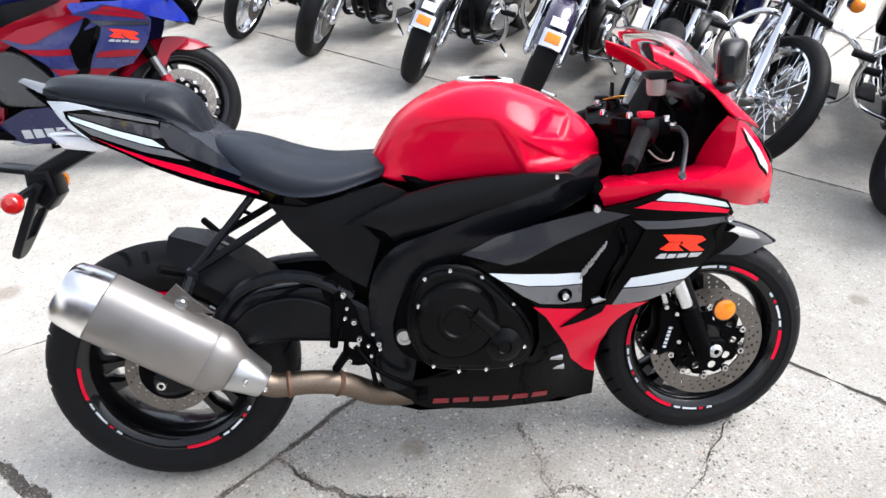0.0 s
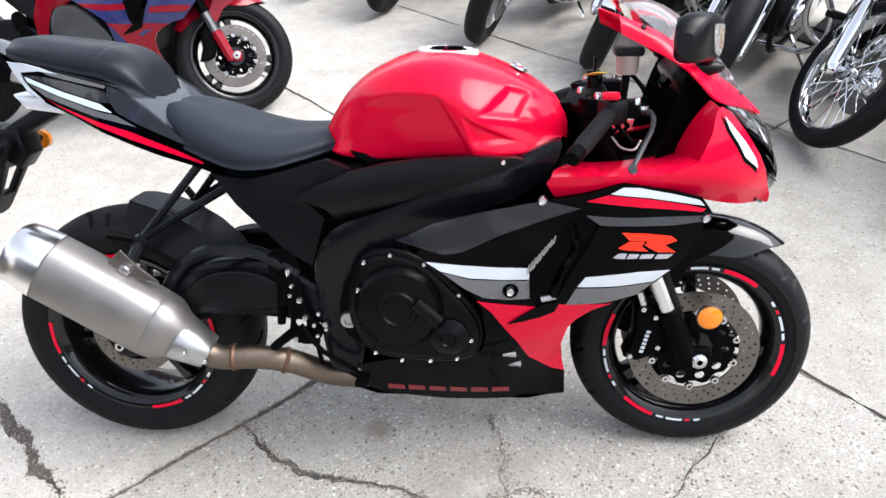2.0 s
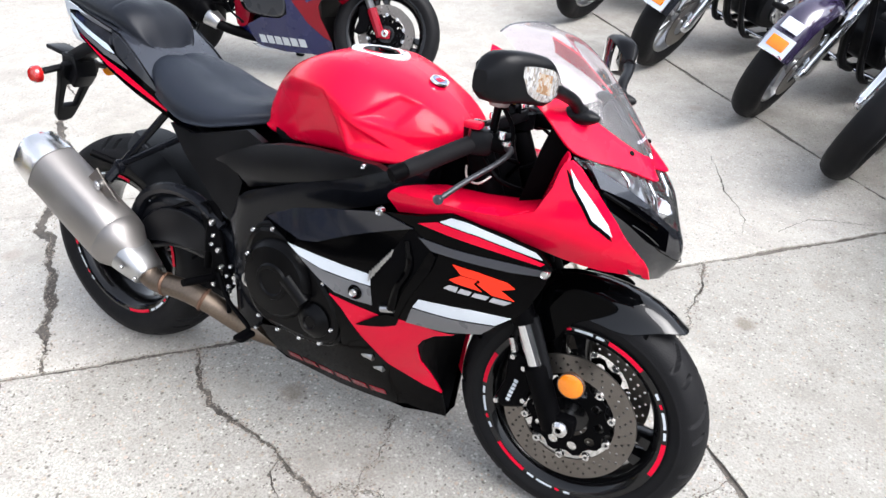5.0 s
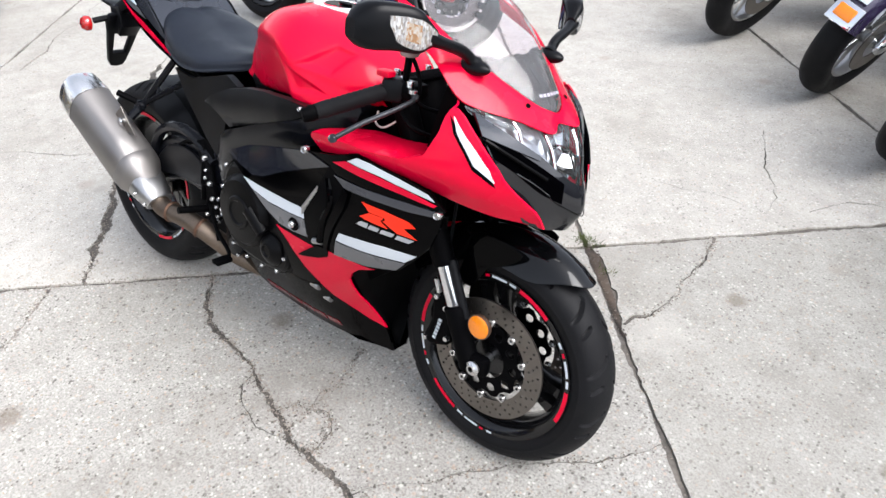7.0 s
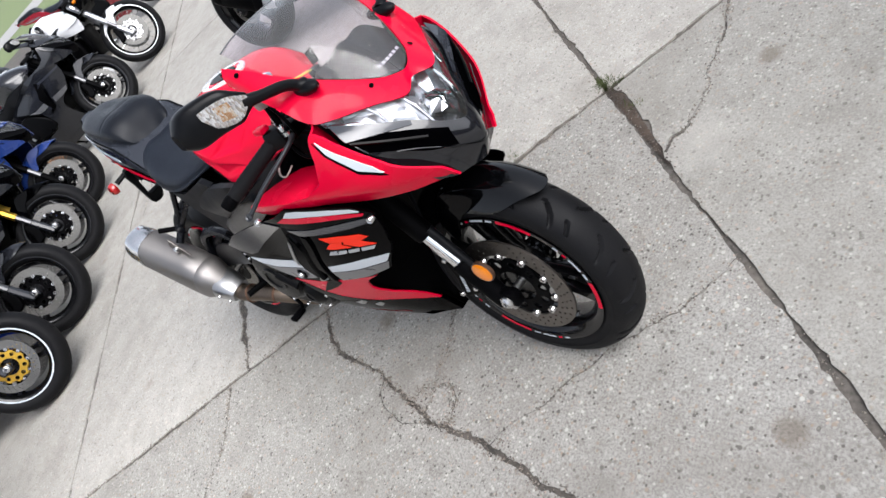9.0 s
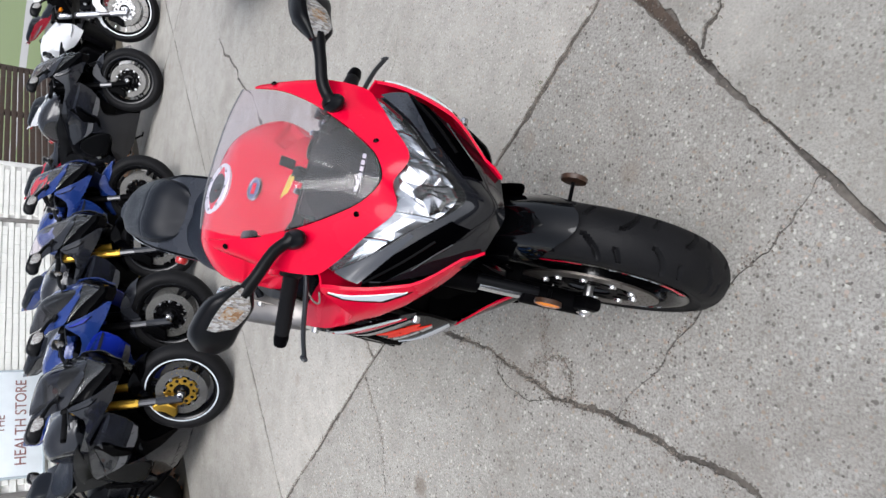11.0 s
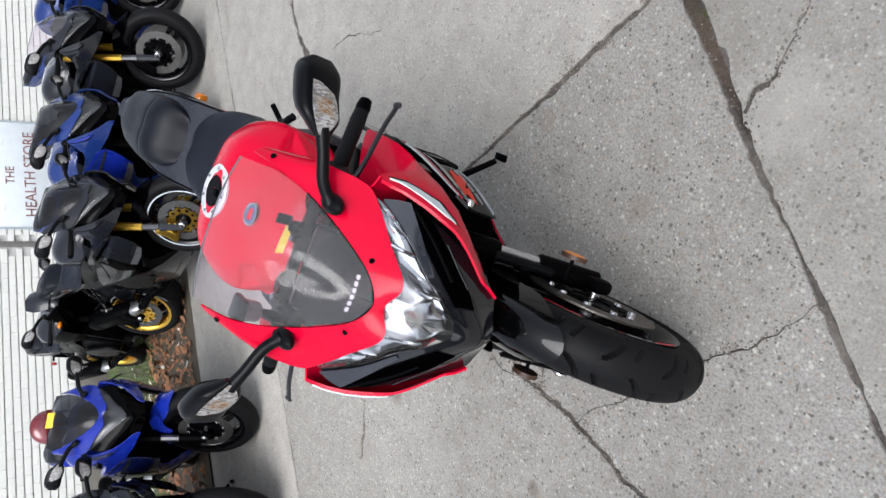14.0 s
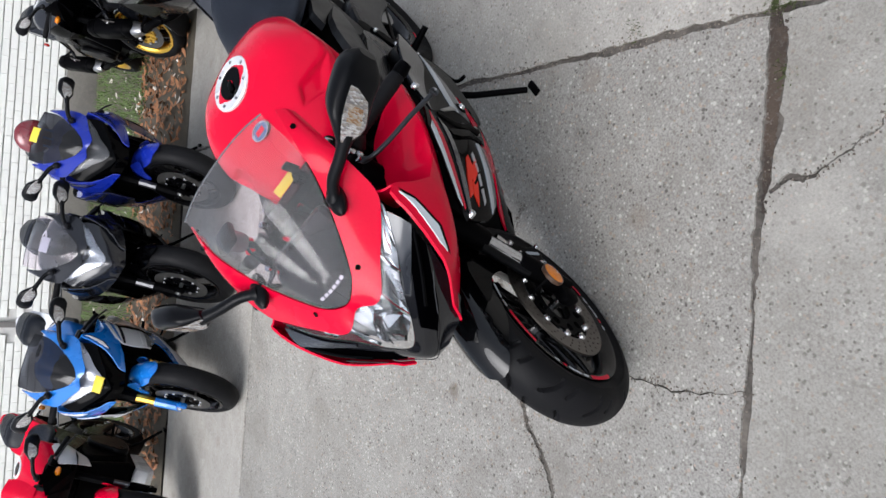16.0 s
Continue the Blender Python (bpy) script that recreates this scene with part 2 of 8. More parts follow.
def flip(row):
    return [(x, -y, z) for x, y, z in (tuple(p) for p in row)]


def lathe(profile, n=32, c=(0, 0, 0), axis="y", closed=False, arc=None):
    """A profile of (radius, along) turned round an axis through c; arc: (from, to) degrees for a part of the turn."""
    rings = []
    a0, a1 = arc if arc else (0, 360)
    steps = n if not arc else n + 1
    for i in range(steps):
        a = radians(a0 + (a1 - a0) * i / n)
        ring = []
        for r, h in profile:
            p, q = r * math.cos(a), r * math.sin(a)
            ring.append(Vector({"y": (p, h, q), "x": (h, p, q), "z": (p, q, h)}[axis]) + Vector(c))
        rings.append(ring)
    return sheet(rings, close_u=not arc, close_v=closed)


def tube(pts, r, n=8, caps=True):
    """A round bar along the points; r: one radius, or one for each point."""
    p = [Vector(q) for q in pts]
    rad = r if isinstance(r, (list, tuple)) else [r] * len(p)
    rings, up = [], Vector((0.13, 0.31, 0.94))
    for i, q in enumerate(p):
        d = (p[min(i + 1, len(p) - 1)] - p[max(i - 1, 0)]).normalized()
        a = d.cross(up)
        a = a.normalized() if a.length > 1e-4 else d.cross(Vector((1, 0, 0))).normalized()
        b = d.cross(a)
        up = -b if b.dot(up) < 0 else b
        a = d.cross(up).normalized()
        rings.append([q + rad[i] * (math.cos(2 * math.pi * k / n) * a + math.sin(2 * math.pi * k / n) * up) for k in range(n)])
    return loft(rings, caps)


def flat(outline, holes=(), depth=0.01, bevel=0.0, y=0.0, res=1):
    """An outline in (x, z) with holes, as a plate of that depth whose middle lies at y; edges rounded by bevel."""
    cu = bpy.data.curves.new("plate", "CURVE")
    cu.dimensions, cu.fill_mode = "2D", "BOTH"
    cu.extrude, cu.bevel_depth, cu.bevel_resolution = max(depth / 2 - bevel, 0), bevel, res
    if bevel:
        cu.offset = -bevel
    for loop in (outline, *holes):
        s = cu.splines.new("POLY")
        s.points.add(len(loop) - 1)
        for q, pt in zip(loop, s.points):
            pt.co = (q[0], q[1], 0, 1)
        s.use_cyclic_u = True
    tmp = bpy.data.objects.new("plate", cu)
    me = bpy.data.meshes.new_from_object(tmp)
    g = Geo()
    g.add([(v.co.x, y - v.co.z, v.co.y) for v in me.vertices], [tuple(q.vertices) for q in me.polygons])
    bpy.data.objects.remove(tmp)
    bpy.data.curves.remove(cu)
    bpy.data.meshes.remove(me)
    return g


def skin(outline, depth_fn, thick=0.004, step=0.035, side=-1, lift=0.0):
    """A panel with an outline in (x, z) that lies on the surface y = side * depth_fn(x, z)."""
    bm = bmesh.new()
    vs = [bm.verts.new((q[0], 0, q[1])) for q in outline]
    bm.faces.new(vs)
    xs, zs = [q[0] for q in outline], [q[1] for q in outline]
    for lo, hi, nrm, k in ((min(xs), max(xs), (1, 0, 0), 0), (min(zs), max(zs), (0, 0, 1), 2)):
        c = math.floor(lo / step) * step + step
        while c < hi - 1e-4:
            co = [0, 0, 0]
            co[k] = c
            bmesh.ops.bisect_plane(bm, geom=bm.verts[:] + bm.edges[:] + bm.faces[:], plane_co=co, plane_no=nrm, dist=1e-5)
            c += step
    bmesh.ops.triangulate(bm, faces=[f for f in bm.faces if len(f.verts) > 4])
    bm.verts.index_update()
    bm.verts.ensure_lookup_table()
    top = [(v.co.x, side * (depth_fn(v.co.x, v.co.z) + lift), v.co.z) for v in bm.verts]
    low = [(x, y - side * thick, z) for x, y, z in top]
    f = [tuple(v.index for v in q.verts) for q in bm.faces]
    n = len(top)
    fb = [tuple(i + n for i in reversed(q)) for q in f]
    rim = [(e.verts[0].index, e.verts[1].index, e.verts[1].index + n, e.verts[0].index + n) for e in bm.edges if e.is_boundary]
    bm.free()
    return Geo().add(top + low, f + fb + rim)


def block(c, s, bevel=0.004, turn=None, seg=2):
    """A box with rounded edges."""
    bm = bmesh.new()
    bmesh.ops.create_cube(bm, size=1, matrix=Matrix.Diagonal((*s, 1)))
    if bevel:
        bmesh.ops.bevel(bm, geom=bm.edges[:], offset=bevel, segments=seg, affect="EDGES", profile=0.5)
    m = Matrix.Translation(c) @ (turn or Matrix.Identity(4))
    bm.verts.index_update()
    g = Geo().add([m @ v.co for v in bm.verts], [tuple(v.index for v in f.verts) for f in bm.faces])
    bm.free()
    return g


def ball(c, s, n=14, m=9):
    """An egg of half-axes s."""
    rows = []
    for i in range(m + 1):
        a = math.pi * i / m
        rows.append([Vector((c[0] + s[0] * math.sin(a) * math.cos(2 * math.pi * j / n), c[1] + s[1] * math.sin(a) * math.sin(2 * math.pi * j / n), c[2] + s[2] * math.cos(a))) for j in range(n)])
    return sheet(rows, close_v=True)


def circle(cx, cz, r, n=24, a0=0.0):
    return [(cx + r * math.cos(a0 + 2 * math.pi * i / n), cz + r * math.sin(a0 + 2 * math.pi * i / n)) for i in range(n)]


def oval(cx, cy, cz, ry, rz, n=16, power=2.0, lean=0.0):
    """A ring across x: a rounded box for power over 2."""
    ring = []
    for i in range(n):
        a = 2 * math.pi * i / n
        c, s = math.cos(a), math.sin(a)
        ring.append(Vector((cx + lean * s, cy + ry * math.copysign(abs(c) ** (2 / power), c), cz + rz * math.copysign(abs(s) ** (2 / power), s))))
    return ring


def smooth2(pts, n=4):
    return [(p.x, p.y) for p in spline([(a, b, 0) for a, b in pts], n, True)]

# ---- ground and building ----
ROW = radians(-46)
U, N = Vector((math.cos(ROW), math.sin(ROW), 0)), Vector((-math.sin(ROW), math.cos(ROW), 0))


def un(u, n, z=0.0):
    return U * u + N * n + Vector((0, 0, z))


def concrete(name, coarse=1.0, pale=(1.0, 1.0, 1.0)):
    """Worn concrete; coarse: how far its stones show; pale: its tint."""
    m = bpy.data.materials.new(name)
    m.use_nodes = True
    n, l = m.node_tree.nodes, m.node_tree.links
    b = n["Principled BSDF"]
    b.inputs["Roughness"].default_value = 0.78
    b.inputs["Specular IOR Level"].default_value = 0.4
    tc = n.new("ShaderNodeTexCoord")
    oi = n.new("ShaderNodeObjectInfo")

    def tex(kind, scale, detail=4.0, rough=0.55):
        t = n.new(kind)
        t.inputs["Scale"].default_value = scale
        if kind == "ShaderNodeTexNoise":
            t.inputs["Detail"].default_value, t.inputs["Roughness"].default_value = detail, rough
        l.new(tc.outputs["Object"], t.inputs["Vector"])
        return t

    def rng(src, a, b_, c, d):
        r = n.new("ShaderNodeMapRange")
        for i, v in enumerate((a, b_, c, d)):
            r.inputs[i + 1].default_value = v
        l.new(src, r.inputs[0])
        return r.outputs[0]

    def mixc(fac, a, c2, mode="MIX"):
        x = n.new("ShaderNodeMix")
        x.data_type, x.blend_type = "RGBA", mode
        if isinstance(fac, float):
            x.inputs[0].default_value = fac
        else:
            l.new(fac, x.inputs[0])
        for i, c in ((6, a), (7, c2)):
            if isinstance(c, tuple):
                x.inputs[i].default_value = (*c, 1)
            else:
                l.new(c, x.inputs[i])
        return x.outputs[2]

    broad = tex("ShaderNodeTexNoise", 0.9, 6)
    mid = tex("ShaderNodeTexNoise", 9, 7, 0.65)
    grit = tex("ShaderNodeTexNoise", 150, 3, 0.7)
    spots = tex("ShaderNodeTexVoronoi", 2.3)
    col = mixc(rng(broad.outputs[0], 0.3, 0.7, 0, 1), (0.300, 0.294, 0.286), (0.385, 0.379, 0.370))
    col = mixc(rng(mid.outputs[0], 0.42, 0.72, 0, 0.6), col, (0.215, 0.208, 0.200))
    col = mixc(rng(grit.outputs[0], 0.42, 0.62, 0.0, 0.70 * coarse), col, (0.150, 0.145, 0.140))
    # exposed stones of three sizes, each with a tone of its own
    for scale, reach, strong in ((37, 0.32, 0.16), (71, 0.50, 0.85), (118, 0.52, 0.95)):
        v = tex("ShaderNodeTexVoronoi", scale)
        sep = n.new("ShaderNodeSeparateColor")
        l.new(v.outputs["Color"], sep.inputs[0])
        ramp = n.new("ShaderNodeValToRGB")
        ramp.color_ramp.interpolation = "CONSTANT"
        el = ramp.color_ramp.elements
        tones = ((0.0, (0.085, 0.079, 0.074)), (0.10, (0.19, 0.18, 0.17)), (0.26, (0.27, 0.262, 0.252)), (0.46, (0.34, 0.332, 0.322)), (0.68, (0.40, 0.392, 0.384)), (0.80, (0.29, 0.235, 0.19)), (0.87, (0.37, 0.30, 0.27)), (0.92, (0.50, 0.49, 0.47)))
        el[0].position, el[0].color = 0.0, (*tones[0][1], 1)
        el[1].position, el[1].color = tones[-1][0], (*tones[-1][1], 1)
        for at, c in tones[1:-1]:
            e = el.new(at)
            e.color = (*c, 1)
        l.new(sep.outputs[0], ramp.inputs[0])
        show = n.new("ShaderNodeMath")
        show.operation = "MULTIPLY"
        l.new(rng(v.outputs["Distance"], reach * 0.55, reach, strong * coarse, 0), show.inputs[0])
        l.new(rng(sep.outputs[2], 0.25, 0.45, 0, 1), show.inputs[1])
        col = mixc(show.outputs[0], col, ramp.outputs[0])
    # worn patches where the paste is smooth, and soft dark staining
    patchy = tex("ShaderNodeTexNoise", 3.2, 6, 0.6)
    col = mixc(rng(patchy.outputs[0], 0.54, 0.70, 0, 0.35), col, (0.346, 0.338, 0.326))
    cloud = tex("ShaderNodeTexNoise", 1.7, 8, 0.68)
    col = mixc(rng(cloud.outputs[0], 0.49, 0.74, 0, 0.62), col, (0.165, 0.152, 0.138))
    for sx, sy, sr in ((0.603, -0.01, 0.045), (1.98, -0.112, 0.040), (0.30, -0.75, 0.05), (1.70, 0.95, 0.035), (2.25, 0.55, 0.04), (1.15, -0.62, 0.03), (-0.9, 0.9, 0.06)):
        dist = n.new("ShaderNodeVectorMath")
        dist.operation = "DISTANCE"
        l.new(tc.outputs["Object"], dist.inputs[0])
        dist.inputs[1].default_value = (sx, sy, 0)
        rag = n.new("ShaderNodeMath")
        rag.operation = "MULTIPLY_ADD"
        l.new(mid.outputs[0], rag.inputs[0])
        rag.inputs[1].default_value = 0.05
        l.new(dist.outputs["Value"], rag.inputs[2])
        col = mixc(rng(rag.outputs[0], sr * 0.6 + 0.02, sr + 0.03, 0.6, 0), col, (0.13, 0.105, 0.085))
    # pale cement repair near a joint
    rep = n.new("ShaderNodeVectorMath")
    rep.operation = "DISTANCE"
    l.new(tc.outputs["Object"], rep.inputs[0])
    rep.inputs[1].default_value = (1.58, 0.66, 0)
    rag = n.new("ShaderNodeMath")
    rag.operation = "MULTIPLY_ADD"
    l.new(mid.outputs[0], rag.inputs[0])
    rag.inputs[1].default_value = 0.16
    l.new(rep.outputs["Value"], rag.inputs[2])
    col = mixc(rng(rag.outputs[0], 0.10, 0.22, 0.45, 0), col, (0.42, 0.41, 0.40))
    # a broad pale area where the surface is worn
    worn = n.new("ShaderNodeVectorMath")
    worn.operation = "DISTANCE"
    l.new(tc.outputs["Object"], worn.inputs[0])
    worn.inputs[1].default_value = (-0.1, -1.15, 0)
    rag = n.new("ShaderNodeMath")
    rag.operation = "MULTIPLY_ADD"
    l.new(cloud.outputs[0], rag.inputs[0])
    rag.inputs[1].default_value = 0.8
    l.new(worn.outputs["Value"], rag.inputs[2])
    col = mixc(rng(rag.outputs[0], 0.8, 2.1, 1, 0), col, (1.30, 1.295, 1.28), "MULTIPLY")
    # oil and rust spots
    col = mixc(rng(spots.outputs["Distance"], 0.05, 0.11, 0.35, 0), col, (0.20, 0.16, 0.13))
    tone = n.new("ShaderNodeHueSaturation")
    l.new(rng(oi.outputs["Random"], 0, 1, 0.97, 1.01), tone.inputs["Value"])
    l.new(mixc(1.0, col, pale, "MULTIPLY"), tone.inputs["Color"])
    l.new(tone.outputs[0], b.inputs["Base Color"])
    hs = n.new("ShaderNodeMath")
    hs.operation = "ADD"
    l.new(grit.outputs[0], hs.inputs[0])
    l.new(mid.outputs[0], hs.inputs[1])
    bp = n.new("ShaderNodeBump")
    bp.inputs["Strength"].default_value, bp.inputs["Distance"].default_value = 0.45, 0.003
    l.new(hs.outputs[0], bp.inputs["Height"])
    l.new(bp.outputs[0], b.inputs["Normal"])
    return m


CONCRETE = concrete("worn_concrete", 1.0, (0.935, 0.915, 0.855))
FINE_CONCRETE = concrete("smooth_worn_concrete", 0.60, (1.20, 1.17, 1.085))
GREY_CONCRETE = concrete("grey_worn_concrete", 0.72, (0.955, 0.935, 0.865))
JOINT = mat("joint_dirt", (0.085, 0.075, 0.064), 0.95, bump=0.8, scale=12, vary=0.85, dirt=(0.15, 0.135, 0.118))

ground = part("ground", sheet([[Vector((x, y, -0.007)) for y in (-400, -40, 40, 400)] for x in (-400, -40, 40, 400)]), JOINT)
tagged(ground, "dark grit and dirt under the paving joints", "ground", kind="structure")
pavement = new("pavement")
tagged(pavement, "worn pale concrete slabs with dirty joints and cracks", "pavement", kind="structure")
rnd = random.Random(5)


def crack_line(line, width, seed):
    """A wandering line of (point, width) along a line of world points."""
    rn = random.Random(seed)
    pts = [Vector((p[0], p[1], 0)) for p in line]
    for depth in range(5):
        more = []
        for a, b in zip(pts, pts[1:]):
            d = b - a
            more.append(a)
            if d.length > 0.016:
                more.append((a + b) / 2 + Vector((-d.y, d.x, 0)) * rn.gauss(0, 0.07))
        pts = more + [pts[-1]]
    out, wide = [], 0.8
    for p in pts:
        wide = min(1.7, max(0.25, wide + rn.uniform(-0.28, 0.28)))
        out.append((p, width * wide * rn.uniform(0.7, 1.3)))
    return out


def crack_loop(fine, blunt=False):
    """The ragged, closed outline of a crack in world points."""
    left, right = [], []
    for i, (p, w) in enumerate(fine):
        d = (fine[min(i + 1, len(fine) - 1)][0] - fine[max(i - 1, 0)][0]).normalized()
        s = Vector((-d.y, d.x, 0))
        w *= 1.0 if blunt else min(1.0, 0.25 + min(i, len(fine) - 1 - i) * 0.35)
        left.append(p + s * w * 0.5)
        right.append(p - s * w * 0.5)
    return left, right


def crosses(a, b):
    """Whether two closed outlines touch."""
    side = lambda p, q, r: (q[0] - p[0]) * (r[1] - p[1]) - (q[1] - p[1]) * (r[0] - p[0])
    if max(p[0] for p in a) < min(p[0] for p in b) or max(p[0] for p in b) < min(p[0] for p in a) or max(p[1] for p in a) < min(p[1] for p in b) or max(p[1] for p in b) < min(p[1] for p in a):
        return False
    for i in range(len(a)):
        p, q = a[i - 1], a[i]
        for j in range(len(b)):
            r, t = b[j - 1], b[j]
            if side(p, q, r) * side(p, q, t) < 0 and side(r, t, p) * side(r, t, q) < 0:
                return True
    return False


# width, how crumbled its edges are, line
CRACKS = [
    (0.011, 1.0, [(0.222, -0.008), (0.262, -0.042), (0.355, -0.128), (0.44, -0.164), (0.575, -0.182), (0.72, -0.213), (0.822, -0.240), (0.90, -0.268), (0.97, -0.290), (1.10, -0.312), (1.245, -0.325), (1.34, -0.342), (1.453, -0.377), (1.70, -0.45), (1.98, -0.62), (2.3, -0.7)]),
    (0.004, 0.9, [(0.957, -0.285), (0.956, -0.206), (0.944, -0.12), (0.940, -0.04), (0.90, 0.066)]),
    (0.006, 0.3, [(1.247, -0.318), (1.36, -0.185), (1.425, -0.09), (1.502, 0.0), (1.58, 0.065), (1.66, 0.125), (1.722, 0.215), (1.772, 0.288)]),
    (0.010, 0.4, [(1.474, 0.632), (1.520, 0.725), (1.532, 0.80), (1.546, 0.88), (1.530, 0.97), (1.536, 1.09), (1.516, 1.19), (1.507, 1.236)]),
    (0.012, 0.6, [(-0.178, -0.41), (-0.13, -0.47), (-0.09, -0.525), (-0.003, -0.65), (0.05, -0.85), (0.12, -1.2)]),
    (0.026, 1.0, [(-0.115, -0.315), (-0.222, -0.225), (-0.347, -0.125), (-0.467, -0.03), (-0.629, 0.086), (-0.73, 0.17), (-1.0, 0.37), (-1.77, 1.01)]),
    (0.008, 0, [(-3.51, 1.86), (-3.22, 1.31), (-2.72, 0.79), (-2.42, 0.45)]),
    (0.011, 0, [(-2.77, 1.78), (-2.3, 1.45), (-1.86, 1.12), (-1.69, 0.92), (-1.34, 0.66)]),
    (0.005, 0, [(-0.04, 1.11), (-0.10, 0.91), (-0.37, 0.75)]),
    (0.006, 0, [(-0.94, 0.26), (-1.15, 0.10), (-1.5, -0.1)]),
    (0.007, 0, [(0.44, -1.46), (0.53, -1.76), (0.81, -2.04)]),
    (0.006, 0, [(-0.76, 0.52), (-0.6, 0.6), (-0.3, 0.66)]),
    (0.003, 1.0, [(0.888, -0.262), (0.906, -0.212), (1.01, -0.177), (1.062, -0.215), (1.072, -0.27), (1.068, -0.300)]),
    (0.003, 0.9, [(0.722, -0.213), (0.76, -0.29), (0.84, -0.318), (0.93, -0.325), (1.00, -0.30)]),
    (0.004, 0, [(1.343, 2.168), (1.47, 1.83), (1.53, 1.75), (1.60, 1.51)]),
    (0.004, 0, [(1.16, 1.47), (1.36, 1.517), (1.60, 1.50)]),
    (0.004, 0, [(1.72, 1.60), (2.03, 1.83), (2.3, 2.0)]),
]
LINES = [crack_line(line, w, 300 + k) for k, (w, crumble, line) in enumerate(CRACKS)]
uncut = {k: [line] for k, line in enumerate(LINES)}


def area(loop):
    return abs(sum(p[0] * q[1] - q[0] * p[1] for p, q in zip(loop, loop[1:] + loop[:1]))) / 2


def slab(u0, u1, n0, n1, gap=0.009):
    edge = []
    corners = [(u0 + gap, n0 + gap), (u1 - gap, n0 + gap), (u1 - gap, n1 - gap), (u0 + gap, n1 - gap)]
    for a, b in zip(corners, corners[1:] + corners[:1]):
        length = math.hypot(b[0] - a[0], b[1] - a[1])
        k = max(2, int(length / 0.022))
        ph = rnd.uniform(0, 9)
        wob = lambda t: rnd.gauss(0, 0.0026) + 0.0055 * math.sin(length * t * 11 + ph) * math.sin(length * t * 4.3 + 2 * ph)
        for i in range(k):
            t = i / k
            j = 0.0 if i == 0 else 1.0
            edge.append((a[0] + (b[0] - a[0]) * t + j * wob(t), a[1] + (b[1] - a[1]) * t + j * wob(t)))
    if (u0, n0) == (0.155, 1.48):
        edge = [(u, n + (0.028 * max(0.0, 1 - abs((u - 0.36) / 0.23) ** 2.5) * rnd.uniform(0.8, 1.15) if n < n0 + 0.03 else 0.0)) for u, n in edge]
    holes = []
    for k, line in enumerate(LINES):
        if not all(u0 < p.dot(U) < u1 and n0 < p.dot(N) < n1 for p, w in line[3:-3]):
            continue
        for a, b in ((a, n - a) for n in (0, 1, 2, 3, 4, 6, 8) for a in range(n + 1)):
            left, right = crack_loop(line[a:len(line) - b])
            loop = [(p.dot(U), p.dot(N)) for p in left + right[::-1]]
            if all(u0 + gap + 0.012 < q[0] < u1 - gap - 0.012 and n0 + gap + 0.012 < q[1] < n1 - gap - 0.012 for q in loop) and not any(crosses(loop, h) for h in holes + [edge]):
                plate = flat(edge, holes + [loop], 0.06, 0.0)
                top = sum(area([(plate.v[i][0], plate.v[i][2]) for i in f]) for f in plate.f) / 2
                if abs(top - area(edge) + sum(area(h) for h in holes + [loop])) > 0.02:
                    continue
                holes.append(loop)
                uncut[k] = [line[:a + 2]] * (a > 0) + [line[len(line) - b - 2:]] * (b > 0)
                break
    g = flat(edge, holes, 0.06, 0.0)
    g.v = [tuple(un(x, z, -0.03 - y)) for x, y, z in g.v]
    part("slab", g, {(0.155, -1.56): CONCRETE, (0.155, 1.48): GREY_CONCRETE}.get((u0, n0), FINE_CONCRETE), pavement, angle=20)


US = [-19.4, -14.6, -9.5, -4.6, 0.155, 4.8, 9.6, 14.4]
NS = [-3.15, -1.56, 1.48, 2.95, 5.9, 8.9, 12.0]
for i in range(len(US) - 1):
    for j in range(len(NS) - 1):
        slab(US[i], US[i + 1], NS[j], NS[j + 1])

# ---- cruiser motorcycle ----
def spoke_mesh():
    me = bpy.data.meshes.new("spoke")
    g = tube([(0.03, 0.032, 0.008), (0.145, 0.01, 0.0), (0.262, 0.0, -0.004)], 0.0026, 5)
    me.from_pydata(g.v, [], g.f)
    me.materials.append(CHROME)
    return me


SPOKE = spoke_mesh()


RAKE = Vector((-math.sin(radians(31)), 0, math.cos(radians(31))))


